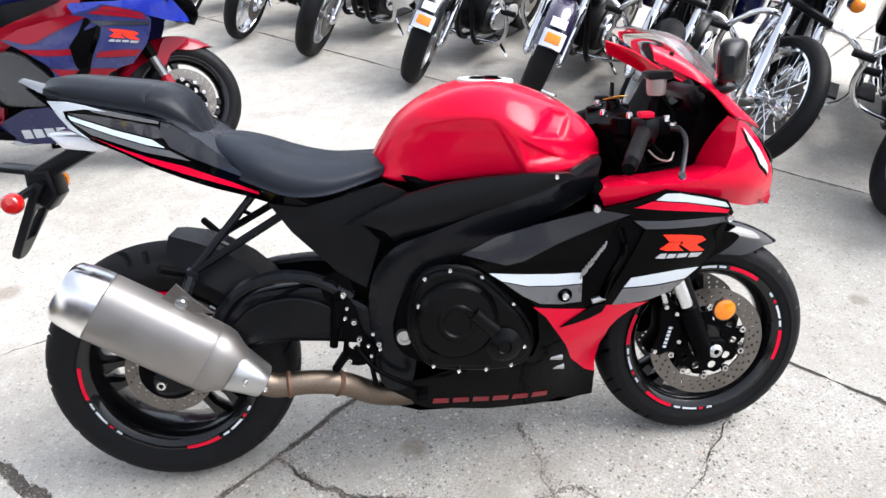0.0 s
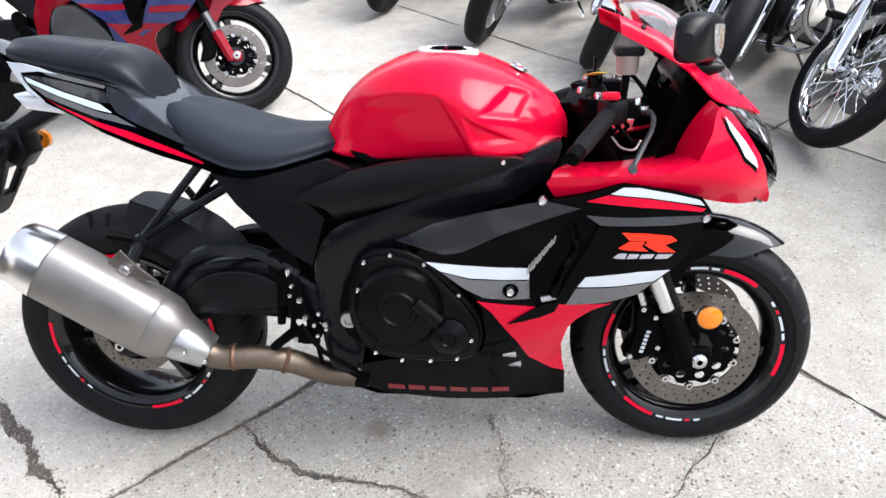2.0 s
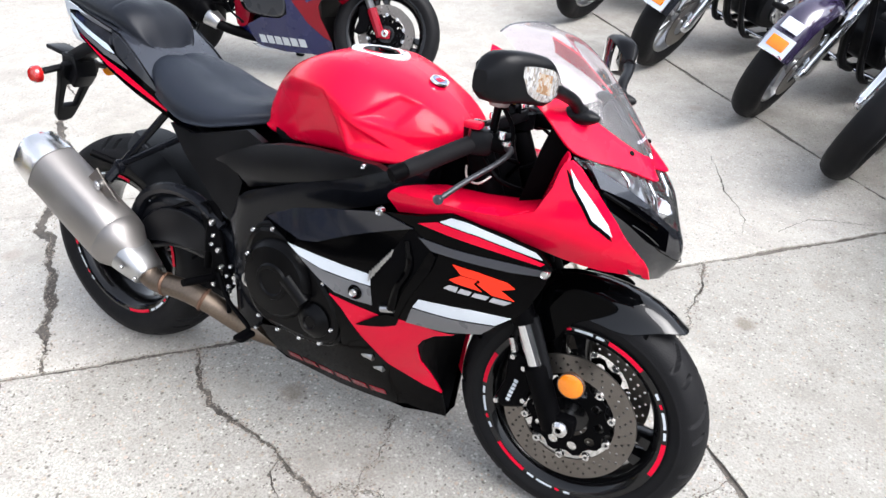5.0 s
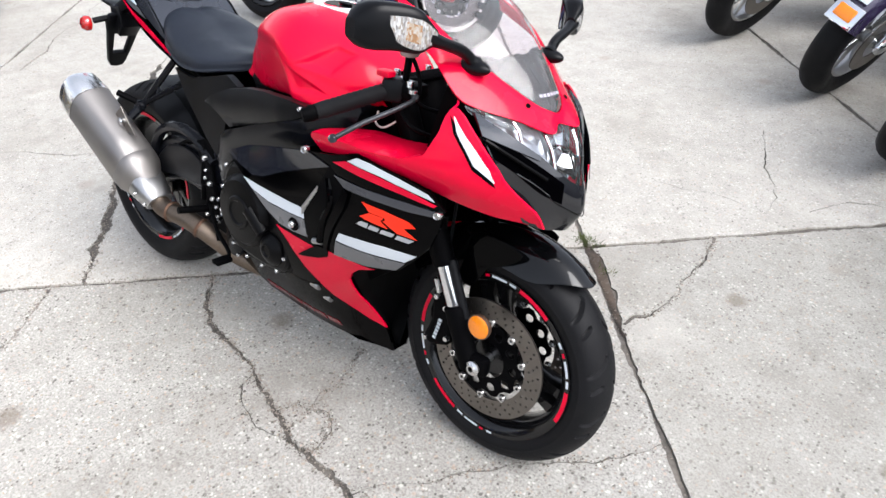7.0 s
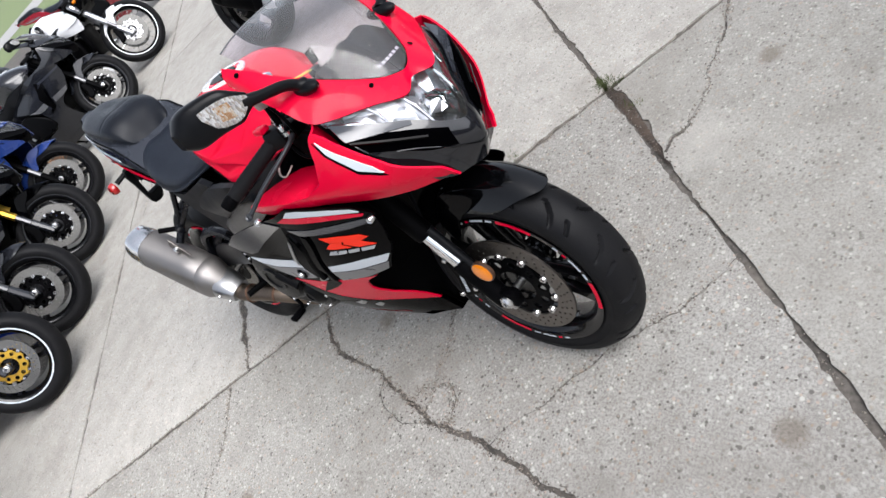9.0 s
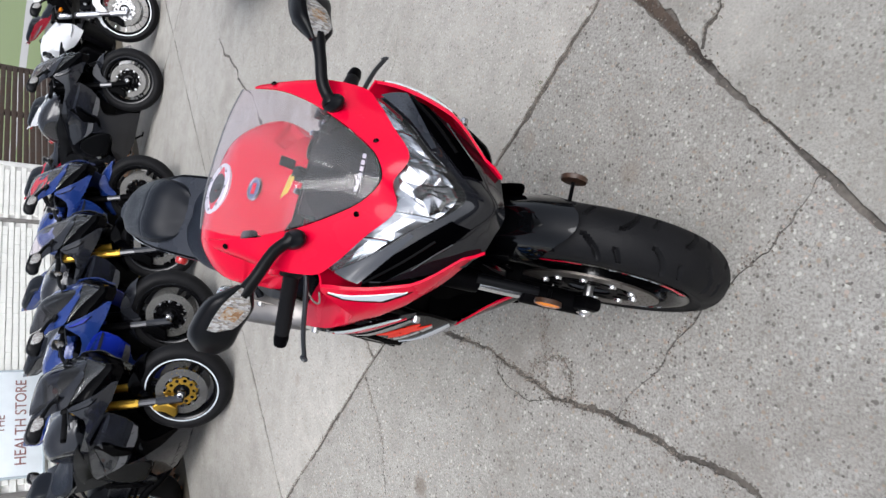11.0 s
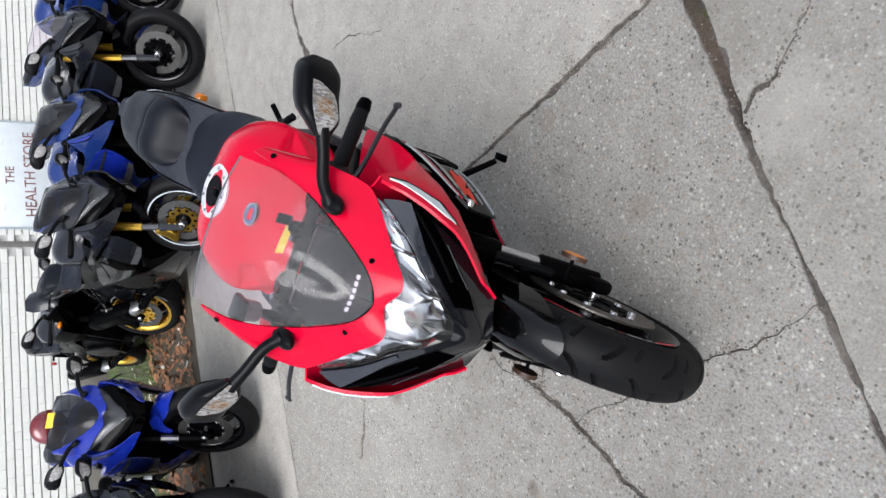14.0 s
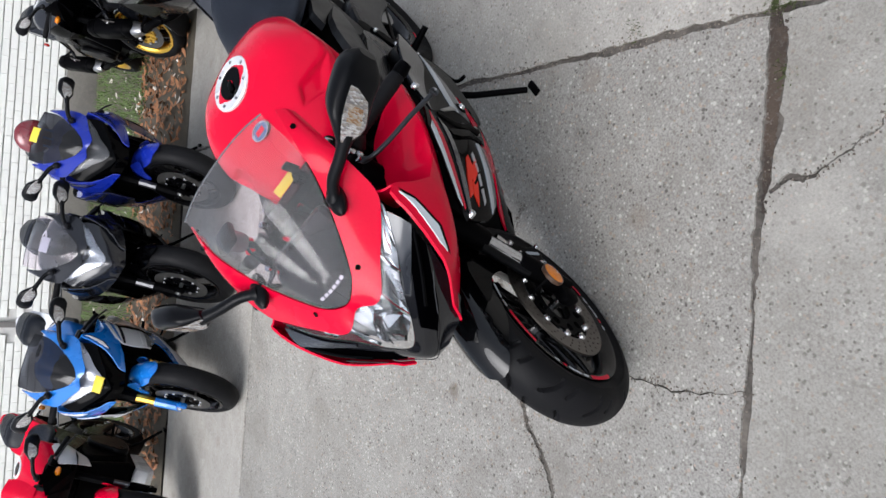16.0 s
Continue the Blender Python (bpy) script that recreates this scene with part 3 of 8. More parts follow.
def road_wheel(bike, name, c, R, W, rim, spoked, steer=0.0):
    m = Matrix.Translation(c) @ Matrix.Rotation(radians(steer), 4, RAKE)
    g = lathe([(rim + 0.004, W * 0.36), (rim - 0.014, W * 0.36), (rim - 0.022, W * 0.2), (rim - 0.022, -W * 0.2), (rim - 0.014, -W * 0.36), (rim + 0.004, -W * 0.36)], 40, closed=True)
    skin_m = CHROME if spoked else ALU
    w = part(name, g, skin_m, bike, "chrome wire wheel" if spoked else "cast alloy wheel", pose_m=m)
    part("hub", lathe([(0.012, 0.07), (0.04, 0.07), (0.045, 0.045), (0.03, 0.03), (0.03, -0.03), (0.045, -0.045), (0.04, -0.07), (0.012, -0.07)], 20, closed=True), skin_m, w)
    if not spoked:
        for k in range(9):
            a = 2 * math.pi * k / 9
            part("spoke", tube([(0.04 * math.cos(a), 0, 0.04 * math.sin(a)), ((rim - 0.015) * math.cos(a + 0.12), 0, (rim - 0.015) * math.sin(a + 0.12))], [0.016, 0.011], 6), skin_m, w)
    part("tyre", tyre_mesh(R, W, rim, False, True), RUBBER, w, "black road tyre")
    if spoked:
        for k in range(24):
            t = Matrix.Rotation(2 * math.pi * k / 24, 4, "Y") @ Matrix.Diagonal((rim / 0.275, 1 if k % 2 else -1, 1, 1))
            part("spoke", SPOKE, None, w, pose_m=t)
    part("brake_disc", lathe([(0.075, 0.078), (0.145, 0.078), (0.145, 0.083), (0.075, 0.083)], 36, closed=True), STEEL, w, "steel brake disc")
    part("axle_nut", tube([(0, -0.10, 0), (0, 0.10, 0)], 0.014, 10), CHROME, w)
    return w


def cruiser(label, paint, spoked=False, fender=True, bars=True, lamp=True, steer=18.0, bags=False):
    """A V-twin cruiser that faces +x, its tyres on z = 0 and its rear axle over the origin."""
    b = new("motorcycle")
    tagged(b, label, "motorcycle")
    P = lambda name, g, m, lb="", parent=None: part(name, g, m, parent or b, lb)
    Rf, fx = (0.335, 1.62) if spoked else (0.325, 1.60)
    road_wheel(b, "rear_wheel", (0, 0, 0.32), 0.32, 0.15, 0.21, False)
    st = Matrix.Rotation(radians(steer), 4, RAKE)
    road_wheel(b, "front_wheel", (fx, 0, Rf), Rf, 0.10 if spoked else 0.13, 0.27 if spoked else 0.215, spoked, steer)
    ax = Vector((-math.sin(radians(31)), 0, math.cos(radians(31))))
    turn = Matrix.Translation((fx, 0, Rf)) @ st @ Matrix.Translation((-fx, 0, -Rf))
    for s in (-1, 1):
        o = Vector((fx - 0.01, s * 0.105, Rf))
        leg = P("fork_leg", tube([o - ax * 0.03, o, o + ax * 0.32, o + ax * 0.33], [0.022, 0.031, 0.029, 0.024], 14).join(ball(o + Vector((0.01, 0, -0.01)), (0.04, 0.026, 0.035), 10, 6)).move(turn), CHROME, "chrome fork slider")
        P("fork_tube", tube([o + ax * 0.31, o + ax * 0.78], 0.0225, 12).move(turn), CHROME, "", leg)
        P("fork_cover", tube([o + ax * 0.52, o + ax * 0.80], 0.034, 14).move(turn), CHROME if spoked else PLAST, "", leg)
        P("caliper", block(o + ax * 0.12 + Vector((-0.09, -s * 0.02, 0.0)), (0.07, 0.05, 0.11), 0.014).move(turn), CHROME, "chrome brake caliper", leg)
        P("turn_signal", ball(o + ax * 0.60 + Vector((0.02, s * 0.13, 0)), (0.035, 0.035, 0.035), 12, 8).move(turn), AMBER, "round amber turn signal")
        P("signal_shell", lathe([(0.036, 0.0), (0.038, -0.03), (0.02, -0.055), (0, -0.06)], 16, axis="x").move(turn @ Matrix.Translation(o + ax * 0.60 + Vector((0.015, s * 0.13, 0)))), CHROME)
    for k in (0.46, 0.72):
        P("fork_clamp", block(Vector((fx, 0, Rf)) + ax * k, (0.075, 0.27, 0.035), 0.012).move(turn), CHROME if k > 0.5 else PLAST, "fork clamp")
    if fender:
        rows = []
        for i in range(12):
            a = radians(26 + 137 * i / 11)
            rows.append([Vector((fx + (Rf + 0.028 - 0.05 * abs(q) ** 3) * math.cos(a), 0.085 * q, Rf + (Rf + 0.028 - 0.05 * abs(q) ** 3) * math.sin(a))) for q in (-1, -0.9, -0.6, -0.3, 0, 0.3, 0.6, 0.9, 1)])
        fd = P("front_fender", sheet(rows).move(turn), paint, "painted steel front fender")
        a = radians(34)
        tip = Vector((fx + (Rf + 0.036) * math.cos(a), 0, Rf + (Rf + 0.036) * math.sin(a)))
        rot = Matrix.Rotation(radians(56), 4, "Y")
        P("fender_trim", block(tip, (0.10, 0.13, 0.012), 0.005, rot).move(turn), CHROME, "chrome fender tip", fd)
        P("fender_lamp", block(tip + Vector((0.006, 0, 0.009)), (0.055, 0.085, 0.016), 0.005, rot).move(turn), AMBER, "amber fender lamp", fd)
        P("fender_tag", block(tip + Vector((-0.060, 0, 0.078)), (0.06, 0.09, 0.003), 0.001, Matrix.Rotation(radians(38), 4, "Y")).move(turn), WHITE, "white paper tag", fd)
    head = Vector((fx, 0, Rf)) + ax * 0.64 + Vector((0.13, 0, 0.03))
    if lamp:
        hl = P("headlamp", lathe([(0.0, -0.12), (0.05, -0.11), (0.085, -0.06), (0.092, 0.0), (0.096, 0.012), (0.088, 0.018)], 28, axis="x").move(turn @ Matrix.Translation(head)), CHROME, "round chrome headlamp")
        P("headlamp_lens", lathe([(0, 0.034), (0.05, 0.028), (0.088, 0.014)], 28, axis="x").move(turn @ Matrix.Translation(head)), CLEAR, "clear lens", hl)
        P("headlamp_bowl", lathe([(0.0, -0.05), (0.04, -0.03), (0.086, 0.012)], 24, axis="x").move(turn @ Matrix.Translation(head)), CHROME, "", hl)
    top = Vector((fx, 0, Rf)) + ax * 0.80
    hb = P("handlebar", tube(spline([tuple(top + Vector((-0.28, -0.42, 0.16))), tuple(top + Vector((-0.14, -0.36, 0.20))), tuple(top + Vector((0.0, -0.12, 0.10))), tuple(top + Vector((0.0, 0, 0.05))), tuple(top + Vector((0.0, 0.12, 0.10))), tuple(top + Vector((-0.14, 0.36, 0.20))), tuple(top + Vector((-0.28, 0.42, 0.16)))], 5), 0.0135, 10).move(turn), CHROME, "wide chrome handlebar")
    for s in (-1, 1):
        P("grip", tube([tuple(top + Vector((-0.17, s * 0.375, 0.195))), tuple(top + Vector((-0.30, s * 0.427, 0.155)))], 0.018, 10).move(turn), RUBBER, "", hb)
        P("mirror", ball(top + Vector((-0.08, s * 0.44, 0.33)), (0.015, 0.06, 0.04), 14, 8).join(tube([tuple(top + Vector((-0.14, s * 0.34, 0.20))), tuple(top + Vector((-0.08, s * 0.42, 0.31)))], 0.006, 6)).move(turn), CHROME, "chrome mirror", hb)
    # tank, seat and rear fender
    rings = [oval(x, 0, z, w, h, 16, 2.3) for x, z, w, h in ((0.55, 0.78, 0.05, 0.035), (0.65, 0.80, 0.10, 0.07), (0.80, 0.83, 0.135, 0.095), (0.98, 0.86, 0.155, 0.11), (1.10, 0.87, 0.14, 0.10), (1.18, 0.87, 0.07, 0.06))]
    P("fuel_tank", loft([list(r) for r in zip(*[spline(list(c), 4) for c in zip(*rings)])]), paint, "teardrop fuel tank")
    P("tank_cap", lathe([(0, 0.02), (0.03, 0.018), (0.034, 0.0)], 18, axis="z", c=(0.93, -0.06, 0.958)), CHROME)
    rings = [oval(x, 0, z, w, h, 16, 2.8) for x, z, w, h in ((-0.12, 0.76, 0.06, 0.03), (0.0, 0.77, 0.11, 0.05), (0.14, 0.73, 0.14, 0.05), (0.32, 0.70, 0.17, 0.055), (0.50, 0.71, 0.13, 0.05), (0.62, 0.74, 0.07, 0.035))]
    P("seat", loft([list(r) for r in zip(*[spline(list(c), 3) for c in zip(*rings)])]), VINYL, "black leather seat")
    P("rear_fender", sheet([[Vector((0.36 * math.cos(a) * (1 - 0.06 * abs(q) ** 3), 0.10 * q, 0.32 + 0.36 * math.sin(a) * (1 - 0.06 * abs(q) ** 3))) for q in (-1, -0.8, -0.4, 0, 0.4, 0.8, 1)] for a in [radians(40 + 150 * i / 10) for i in range(11)]]), paint, "painted rear fender")
    P("tail_lamp", ball((-0.36, 0, 0.52), (0.03, 0.05, 0.035), 12, 8), REDLENS, "red tail lamp")
    # frame and engine
    P("frame", tube(spline([(1.28, 0, 0.82), (1.22, 0, 0.55), (1.10, 0, 0.22), (0.70, 0, 0.17), (0.35, 0, 0.22), (0.30, 0, 0.60), (0.70, 0, 0.72), (1.28, 0, 0.85)], 4), 0.024, 8), PLAST, "black tubular frame")
    eng = P("engine", flat(smooth2([(0.55, 0.25), (0.52, 0.42), (0.66, 0.50), (0.88, 0.52), (1.02, 0.42), (1.02, 0.26), (0.85, 0.19), (0.66, 0.19)], 4), (), 0.26, 0.03), PLAST, "black V-twin crankcase")
    for s in (-1, 1):
        P("engine_cover", lathe([(0, s * 0.02), (0.07, s * 0.018), (0.10, s * 0.005), (0.105, -s * 0.02)], 28, c=(0.80, s * 0.14, 0.34)), CHROME, "chrome engine cover", eng)
        P("primary_cover", flat(smooth2([(0.48, 0.30), (0.55, 0.38), (0.80, 0.40), (0.92, 0.36), (0.92, 0.27), (0.80, 0.23), (0.55, 0.24)], 3), (), 0.05, 0.015, s * 0.145), CHROME, "", eng)
    for k, tilt in ((0, 22), (1, -24)):
        base = Vector((0.76 + 0.10 * (1 - k), 0, 0.47))
        d = Vector((math.sin(radians(tilt)), 0, math.cos(radians(tilt))))
        pts, rad = [], []
        for i in range(19):
            pts.append(base + d * (0.012 * i))
            rad.append(0.088 if i % 2 else 0.066)
        cy = P("cylinder", tube(pts, rad, 18), PLAST if not spoked else ALU, "finned engine cylinder", eng)
        P("rocker_cover", block(base + d * 0.245, (0.15, 0.13, 0.05), 0.018, Matrix.Rotation(radians(tilt), 4, "Y")), CHROME, "", cy)
        P("pushrod_tube", tube([base + d * 0.0 + Vector((0, -0.10, -0.06)), base + d * 0.23 + Vector((0, -0.085, 0))], 0.012, 8), CHROME, "", cy)
    P("air_cleaner", lathe([(0, -0.06), (0.07, -0.058), (0.095, -0.045), (0.10, -0.01), (0.095, 0.02)], 28, c=(0.80, -0.16, 0.62)), CHROME, "round chrome air cleaner")
    for k in (0, 1):
        P("exhaust_pipe", tube(spline([(0.92 - 0.16 * k, -0.10, 0.60), (1.02 - 0.14 * k, -0.17, 0.48), (0.98 - 0.1 * k, -0.19, 0.30 - 0.02 * k), (0.55, -0.20, 0.27 - 0.07 * k), (0.2, -0.21, 0.29 - 0.08 * k), (-0.42, -0.21, 0.31 - 0.08 * k)], 5), [0.022] * 16 + [0.040] * 10, 12), CHROME, "chrome exhaust pipe")
    if bars:
        for s in (-1, 1):
            P("engine_guard", tube(spline([(1.20, s * 0.04, 0.62), (1.22, s * 0.20, 0.64), (1.20, s * 0.34, 0.52), (1.14, s * 0.36, 0.36), (1.08, s * 0.28, 0.24), (1.05, s * 0.05, 0.20)], 6), 0.0155, 10), CHROME, "chrome engine guard")
            P("highway_peg", tube([(1.20, s * 0.33, 0.50), (1.22, s * 0.43, 0.51)], 0.019, 10), RUBBER)
    for s in (-1, 1):
        P("footboard", block((0.90, s * 0.27, 0.27), (0.26, 0.09, 0.018), 0.006), RUBBER, "rubber footboard")
        P("rear_shock", tube([(0.02, s * 0.13, 0.34), (0.22, s * 0.13, 0.62)], 0.026, 10), CHROME, "chrome rear shock")
        if bags:
            P("saddlebag", block((-0.06, s * 0.24, 0.52), (0.50, 0.16, 0.28), 0.045), paint, "hard saddlebag")
    P("battery_box", block((0.42, 0, 0.46), (0.24, 0.25, 0.30), 0.02), PLAST, "black battery box")
    P("gearbox", flat(smooth2([(0.30, 0.24), (0.30, 0.38), (0.42, 0.44), (0.56, 0.40), (0.58, 0.26), (0.45, 0.20)], 3), (), 0.22, 0.02), PLAST, "black gearbox", eng)
    for s in (-1, 1):
        P("down_tube", tube(spline([(1.26, s * 0.03, 0.78), (1.20, s * 0.09, 0.50), (1.12, s * 0.12, 0.24), (0.98, s * 0.13, 0.17), (0.55, s * 0.13, 0.17)], 4), 0.019, 8), PLAST, "black frame tube")
        P("fork_hose", tube(spline([tuple(top + Vector((-0.05, s * 0.16, 0.10))), tuple(top + Vector((0.06, s * 0.13, -0.10))), tuple(top + Vector((0.13, s * 0.12, -0.30))), tuple(Vector((fx - 0.06, s * 0.11, Rf + 0.20)))], 5), 0.006, 6).move(turn), PLAST, "black brake hose")
    P("speedometer", lathe([(0, 0.03), (0.05, 0.03), (0.056, 0.02), (0.05, -0.03), (0, -0.04)], 20, axis="z").move(turn @ Matrix.Translation(top + Vector((-0.02, 0, 0.11))) @ Matrix.Rotation(radians(-35), 4, "Y")), CHROME, "chrome speedometer")
    P("side_stand", tube([(0.78, 0.14, 0.20), (0.86, 0.30, 0.078)], 0.011, 8), CHROME, "side stand on the ground")
    return b

# ---- sport motorcycle ----
GX = [0.45, 0.70, 0.95, 1.15, 1.30, 1.40, 1.50]
GZ = [0.14, 0.28, 0.42, 0.56, 0.70, 0.80, 0.92, 1.00]
GY = np.array([
    [0.05, 0.06, 0.055, 0.012, 0.01, 0.01, 0.01],
    [0.12, 0.15, 0.145, 0.055, 0.03, 0.03, 0.03],
    [0.17, 0.22, 0.225, 0.165, 0.09, 0.06, 0.05],
    [0.18, 0.258, 0.258, 0.246, 0.190, 0.14, 0.08],
    [0.18, 0.26, 0.262, 0.262, 0.225, 0.182, 0.090],
    [0.18, 0.235, 0.262, 0.268, 0.243, 0.208, 0.138],
    [0.18, 0.19, 0.165, 0.165, 0.212, 0.176, 0.075],
    [0.18, 0.18, 0.19, 0.19, 0.165, 0.08, 0.03],
])


def cubic(xs, ys, x):
    x = min(max(x, xs[0]), xs[-1])
    i = min(max(next(k for k in range(1, len(xs)) if x <= xs[k]) - 1, 0), len(xs) - 2)
    h = xs[i + 1] - xs[i]
    t = (x - xs[i]) / h
    slope = lambda k: (ys[min(k + 1, len(xs) - 1)] - ys[max(k - 1, 0)]) / (xs[min(k + 1, len(xs) - 1)] - xs[max(k - 1, 0)])
    m0, m1 = slope(i) * h, slope(i + 1) * h
    return (2 * t**3 - 3 * t * t + 1) * ys[i] + (t**3 - 2 * t * t + t) * m0 + (3 * t * t - 2 * t**3) * ys[i + 1] + (t**3 - t * t) * m1


def flank(x, z):
    """Half the width of the fairing at a place on its side."""
    return cubic(GZ, [cubic(GX, list(r), x) for r in GY], z)


def tyre_mesh(R, W, rim, fine, front):
    """A tyre with a rounded crown and, where it is seen close, moulded grooves."""
    nu, nv = (780, 60) if fine else (44, 14)
    half = [(rim - 0.004, 0.36 * W), (rim + 0.012, 0.45 * W), (rim + 0.035, 0.495 * W), (R - 0.052, 0.50 * W), (R - 0.030, 0.455 * W), (R - 0.014, 0.34 * W), (R - 0.004, 0.18 * W), (R, 0.0)]
    prof = spline([(r, h, 0) for r, h in half + [(r, -h) for r, h in half[-2::-1]]], 8)
    total = [0.0]
    for a, b in zip(prof, prof[1:]):
        total.append(total[-1] + (b - a).length)
    ring = []
    for j in range(nv):
        s = total[-1] * j / (nv - 1)
        k = min(next(i for i in range(1, len(total)) if s <= total[i] + 1e-9), len(prof) - 1)
        t = (s - total[k - 1]) / max(total[k] - total[k - 1], 1e-9)
        ring.append(prof[k - 1].lerp(prof[k], t))
    rows = []
    for i in range(nu):
        a = 2 * math.pi * i / nu
        row = []
        for p in ring:
            r, h = p.x, p.y
            if fine and r > R - 0.045:
                q = h / (0.5 * W)
                for side, shift in ((1, 0.0), (-1, 0.5)):
                    qq = q * side
                    if 0.10 < qq < 0.93:
                        curve = (a / (2 * math.pi) * 13 + shift + 0.75 * qq - 0.35 * qq * qq) % 1.0
                        d = min(abs(curve - 0.5), 0.2) * (2 * math.pi * R / 13)
                        deep = 0.0095 * max(0.0, 1 - (d / 0.0062) ** 4) * min(1, (qq - 0.10) * 9, (0.93 - qq) * 6)
                        r -= deep
                        curve2 = (a / (2 * math.pi) * 13 + shift + 0.45 + 0.3 * qq) % 1.0
                        if 0.45 < qq < 0.85:
                            d2 = min(abs(curve2 - 0.5), 0.2) * (2 * math.pi * R / 13)
                            r -= 0.008 * max(0.0, 1 - (d2 / 0.0055) ** 4)
            row.append(Vector((r * math.cos(a), h, r * math.sin(a))))
        rows.append(row)
    return sheet(rows, close_u=True)


def disc_geo(r0, r1, depth, holes, fine):
    if not fine:
        return lathe([(r0, -depth / 2), (r1, -depth / 2), (r1, depth / 2), (r0, depth / 2)], 32, closed=True)
    hs = [circle(0, 0, r0, 40)]
    for k in range(holes):
        a = 2 * math.pi * k / holes
        for q, off in ((0.25, 0), (0.5, 0.33), (0.76, 0.66)):
            rr, aa = r0 + (r1 - r0) * q, a + off * 2 * math.pi / holes
            hs.append(circle(rr * math.cos(aa), rr * math.sin(aa), 0.0034, 6))
    return flat(circle(0, 0, r1, 72), hs, depth)


def wheel(bike, c, R, W, rimr, front, pal, fine):
    """Rim with three split spokes; its tyre, discs and tape are its parts."""
    m = Matrix.Translation(c)
    n = 72 if fine else 32
    w = W * 0.40
    rim = lathe([(rimr + 0.004, w), (rimr + 0.006, w + 0.008), (rimr - 0.004, w + 0.008), (rimr - 0.020, w - 0.004), (rimr - 0.030, w * 0.55), (rimr - 0.034, 0), (rimr - 0.030, -w * 0.55), (rimr - 0.020, -w + 0.004), (rimr - 0.004, -w - 0.008), (rimr + 0.006, -w - 0.008), (rimr + 0.004, -w), (rimr - 0.006, -w * 0.5), (rimr - 0.008, 0), (rimr - 0.006, w * 0.5)], n, closed=True)
    hub = 0.045 if front else 0.062
    wh = part("front_wheel" if front else "rear_wheel", rim, pal["wheel"], bike, pose_m=m)
    part("hub", lathe([(0.012, 0.055), (hub, 0.055), (hub + 0.006, 0.03), (hub + 0.006, -0.03), (hub, -0.055), (0.012, -0.055)], 28, closed=True), pal["wheel"], wh)
    for k in range(24 if pal.get("wire") else 0):
        part("spoke", SPOKE, None, wh, pose_m=Matrix.Rotation(2 * math.pi * k / 24, 4, "Y") @ Matrix.Diagonal((rimr / 0.285, 1 if k % 2 else -1, 1, 1)))
    for k in range(0 if pal.get("wire") else 3):
        a = radians(90 + 120 * k + (14 if front else -20))
        for s in (-1, 1):
            d = 0.14
            base, tip = a + s * 0.30, a + s * d
            rings = []
            for t in (0.0, 0.35, 0.7, 1.0):
                r = hub + (rimr - 0.026 - hub) * t
                ang = base + (tip - base) * t
                hw, hd = 0.017 - 0.005 * t + (0.012 if t in (0.0, 1.0) else 0), 0.016 + 0.010 * t
                o = Vector((r * math.cos(ang), 0, r * math.sin(ang)))
                tang = Vector((-math.sin(ang), 0, math.cos(ang)))
                rings.append([o + tang * hw * cx + Vector((0, hd * cy, 0)) for cx, cy in ((1, 0.4), (0.6, 1), (-0.6, 1), (-1, 0.4), (-1, -0.4), (-0.6, -1), (0.6, -1), (1, -0.4))])
            part("spoke", loft(rings), pal["wheel"], wh)
    part("tyre", tyre_mesh(R, W, rimr, fine, front), RUBBER, wh, "black rubber tyre with curved tread grooves")
    if pal.get("tape"):
        for s in (-1, 1):
            for mid in (64, 168, 236, 352) if front else (10, 88, 184, 286):
                for a0, a1, m_, lb in ((-12, 12, 0, "red rim tape"), (15, 20, 1, "white rim tape"), (22, 33, 1, ""), (35, 38, 0, ""), (41, 45, 1, "")):
                    h = 0.005 if a0 < 0 else 0.003
                    part("rim_tape", lathe([(rimr - h, s * (w + 0.0092)), (rimr + h, s * (w + 0.0092))], 8, arc=(mid + a0, mid + a1)), pal["tape"][m_], wh, lb)
    elif pal.get("rimline"):
        for s in (-1, 1):
            part("rim_tape", lathe([(rimr - 0.004, s * (w + 0.0095)), (rimr + 0.005, s * (w + 0.0095))], 40), pal["rimline"], wh, "white pinstripe on the rim")
    if front:
        for s in (-1, 1):
            d = part("brake_disc", disc_geo(0.108, 0.155, 0.005, 30, fine or pal.get("drilled")), pal.get("disc", STEEL), wh, "drilled steel brake disc", pose_m=Matrix.Translation((0, s * 0.066, 0)))
            car = Geo()
            if fine or pal.get("drilled"):
                ring_holes = [circle(0.074 * math.cos(2 * math.pi * k / 10), 0.074 * math.sin(2 * math.pi * k / 10), 0.012, 10) for k in range(10)]
                star = [((0.098 if k % 4 < 2 else 0.088) * math.cos(2 * math.pi * k / 40), (0.098 if k % 4 < 2 else 0.088) * math.sin(2 * math.pi * k / 40)) for k in range(40)]
                car.join(flat(star, [circle(0, 0, 0.05, 20)] + ring_holes, 0.005))
            else:
                car.join(lathe([(0.05, -0.003), (0.095, -0.003), (0.095, 0.003), (0.05, 0.003)], 24, closed=True))
            part("disc_carrier", car, pal.get("carrier", SATIN), d, "spoked disc carrier")
            if fine or pal.get("drilled"):
                for k in range(10):
                    a = 2 * math.pi * (k + 0.5) / 10
                    part("disc_button", lathe([(0.004, s * 0.005), (0.004, s * 0.0075), (0.0085, s * 0.0075), (0.011, 0.0), (0.007, -s * 0.006)], 12, c=(0.102 * math.cos(a), 0, 0.102 * math.sin(a))), BOLT, d)
    else:
        d = part("brake_disc", disc_geo(0.072, 0.11, 0.005, 20, fine), STEEL, wh, "small drilled rear disc", pose_m=Matrix.Translation((0, -0.075, 0)))
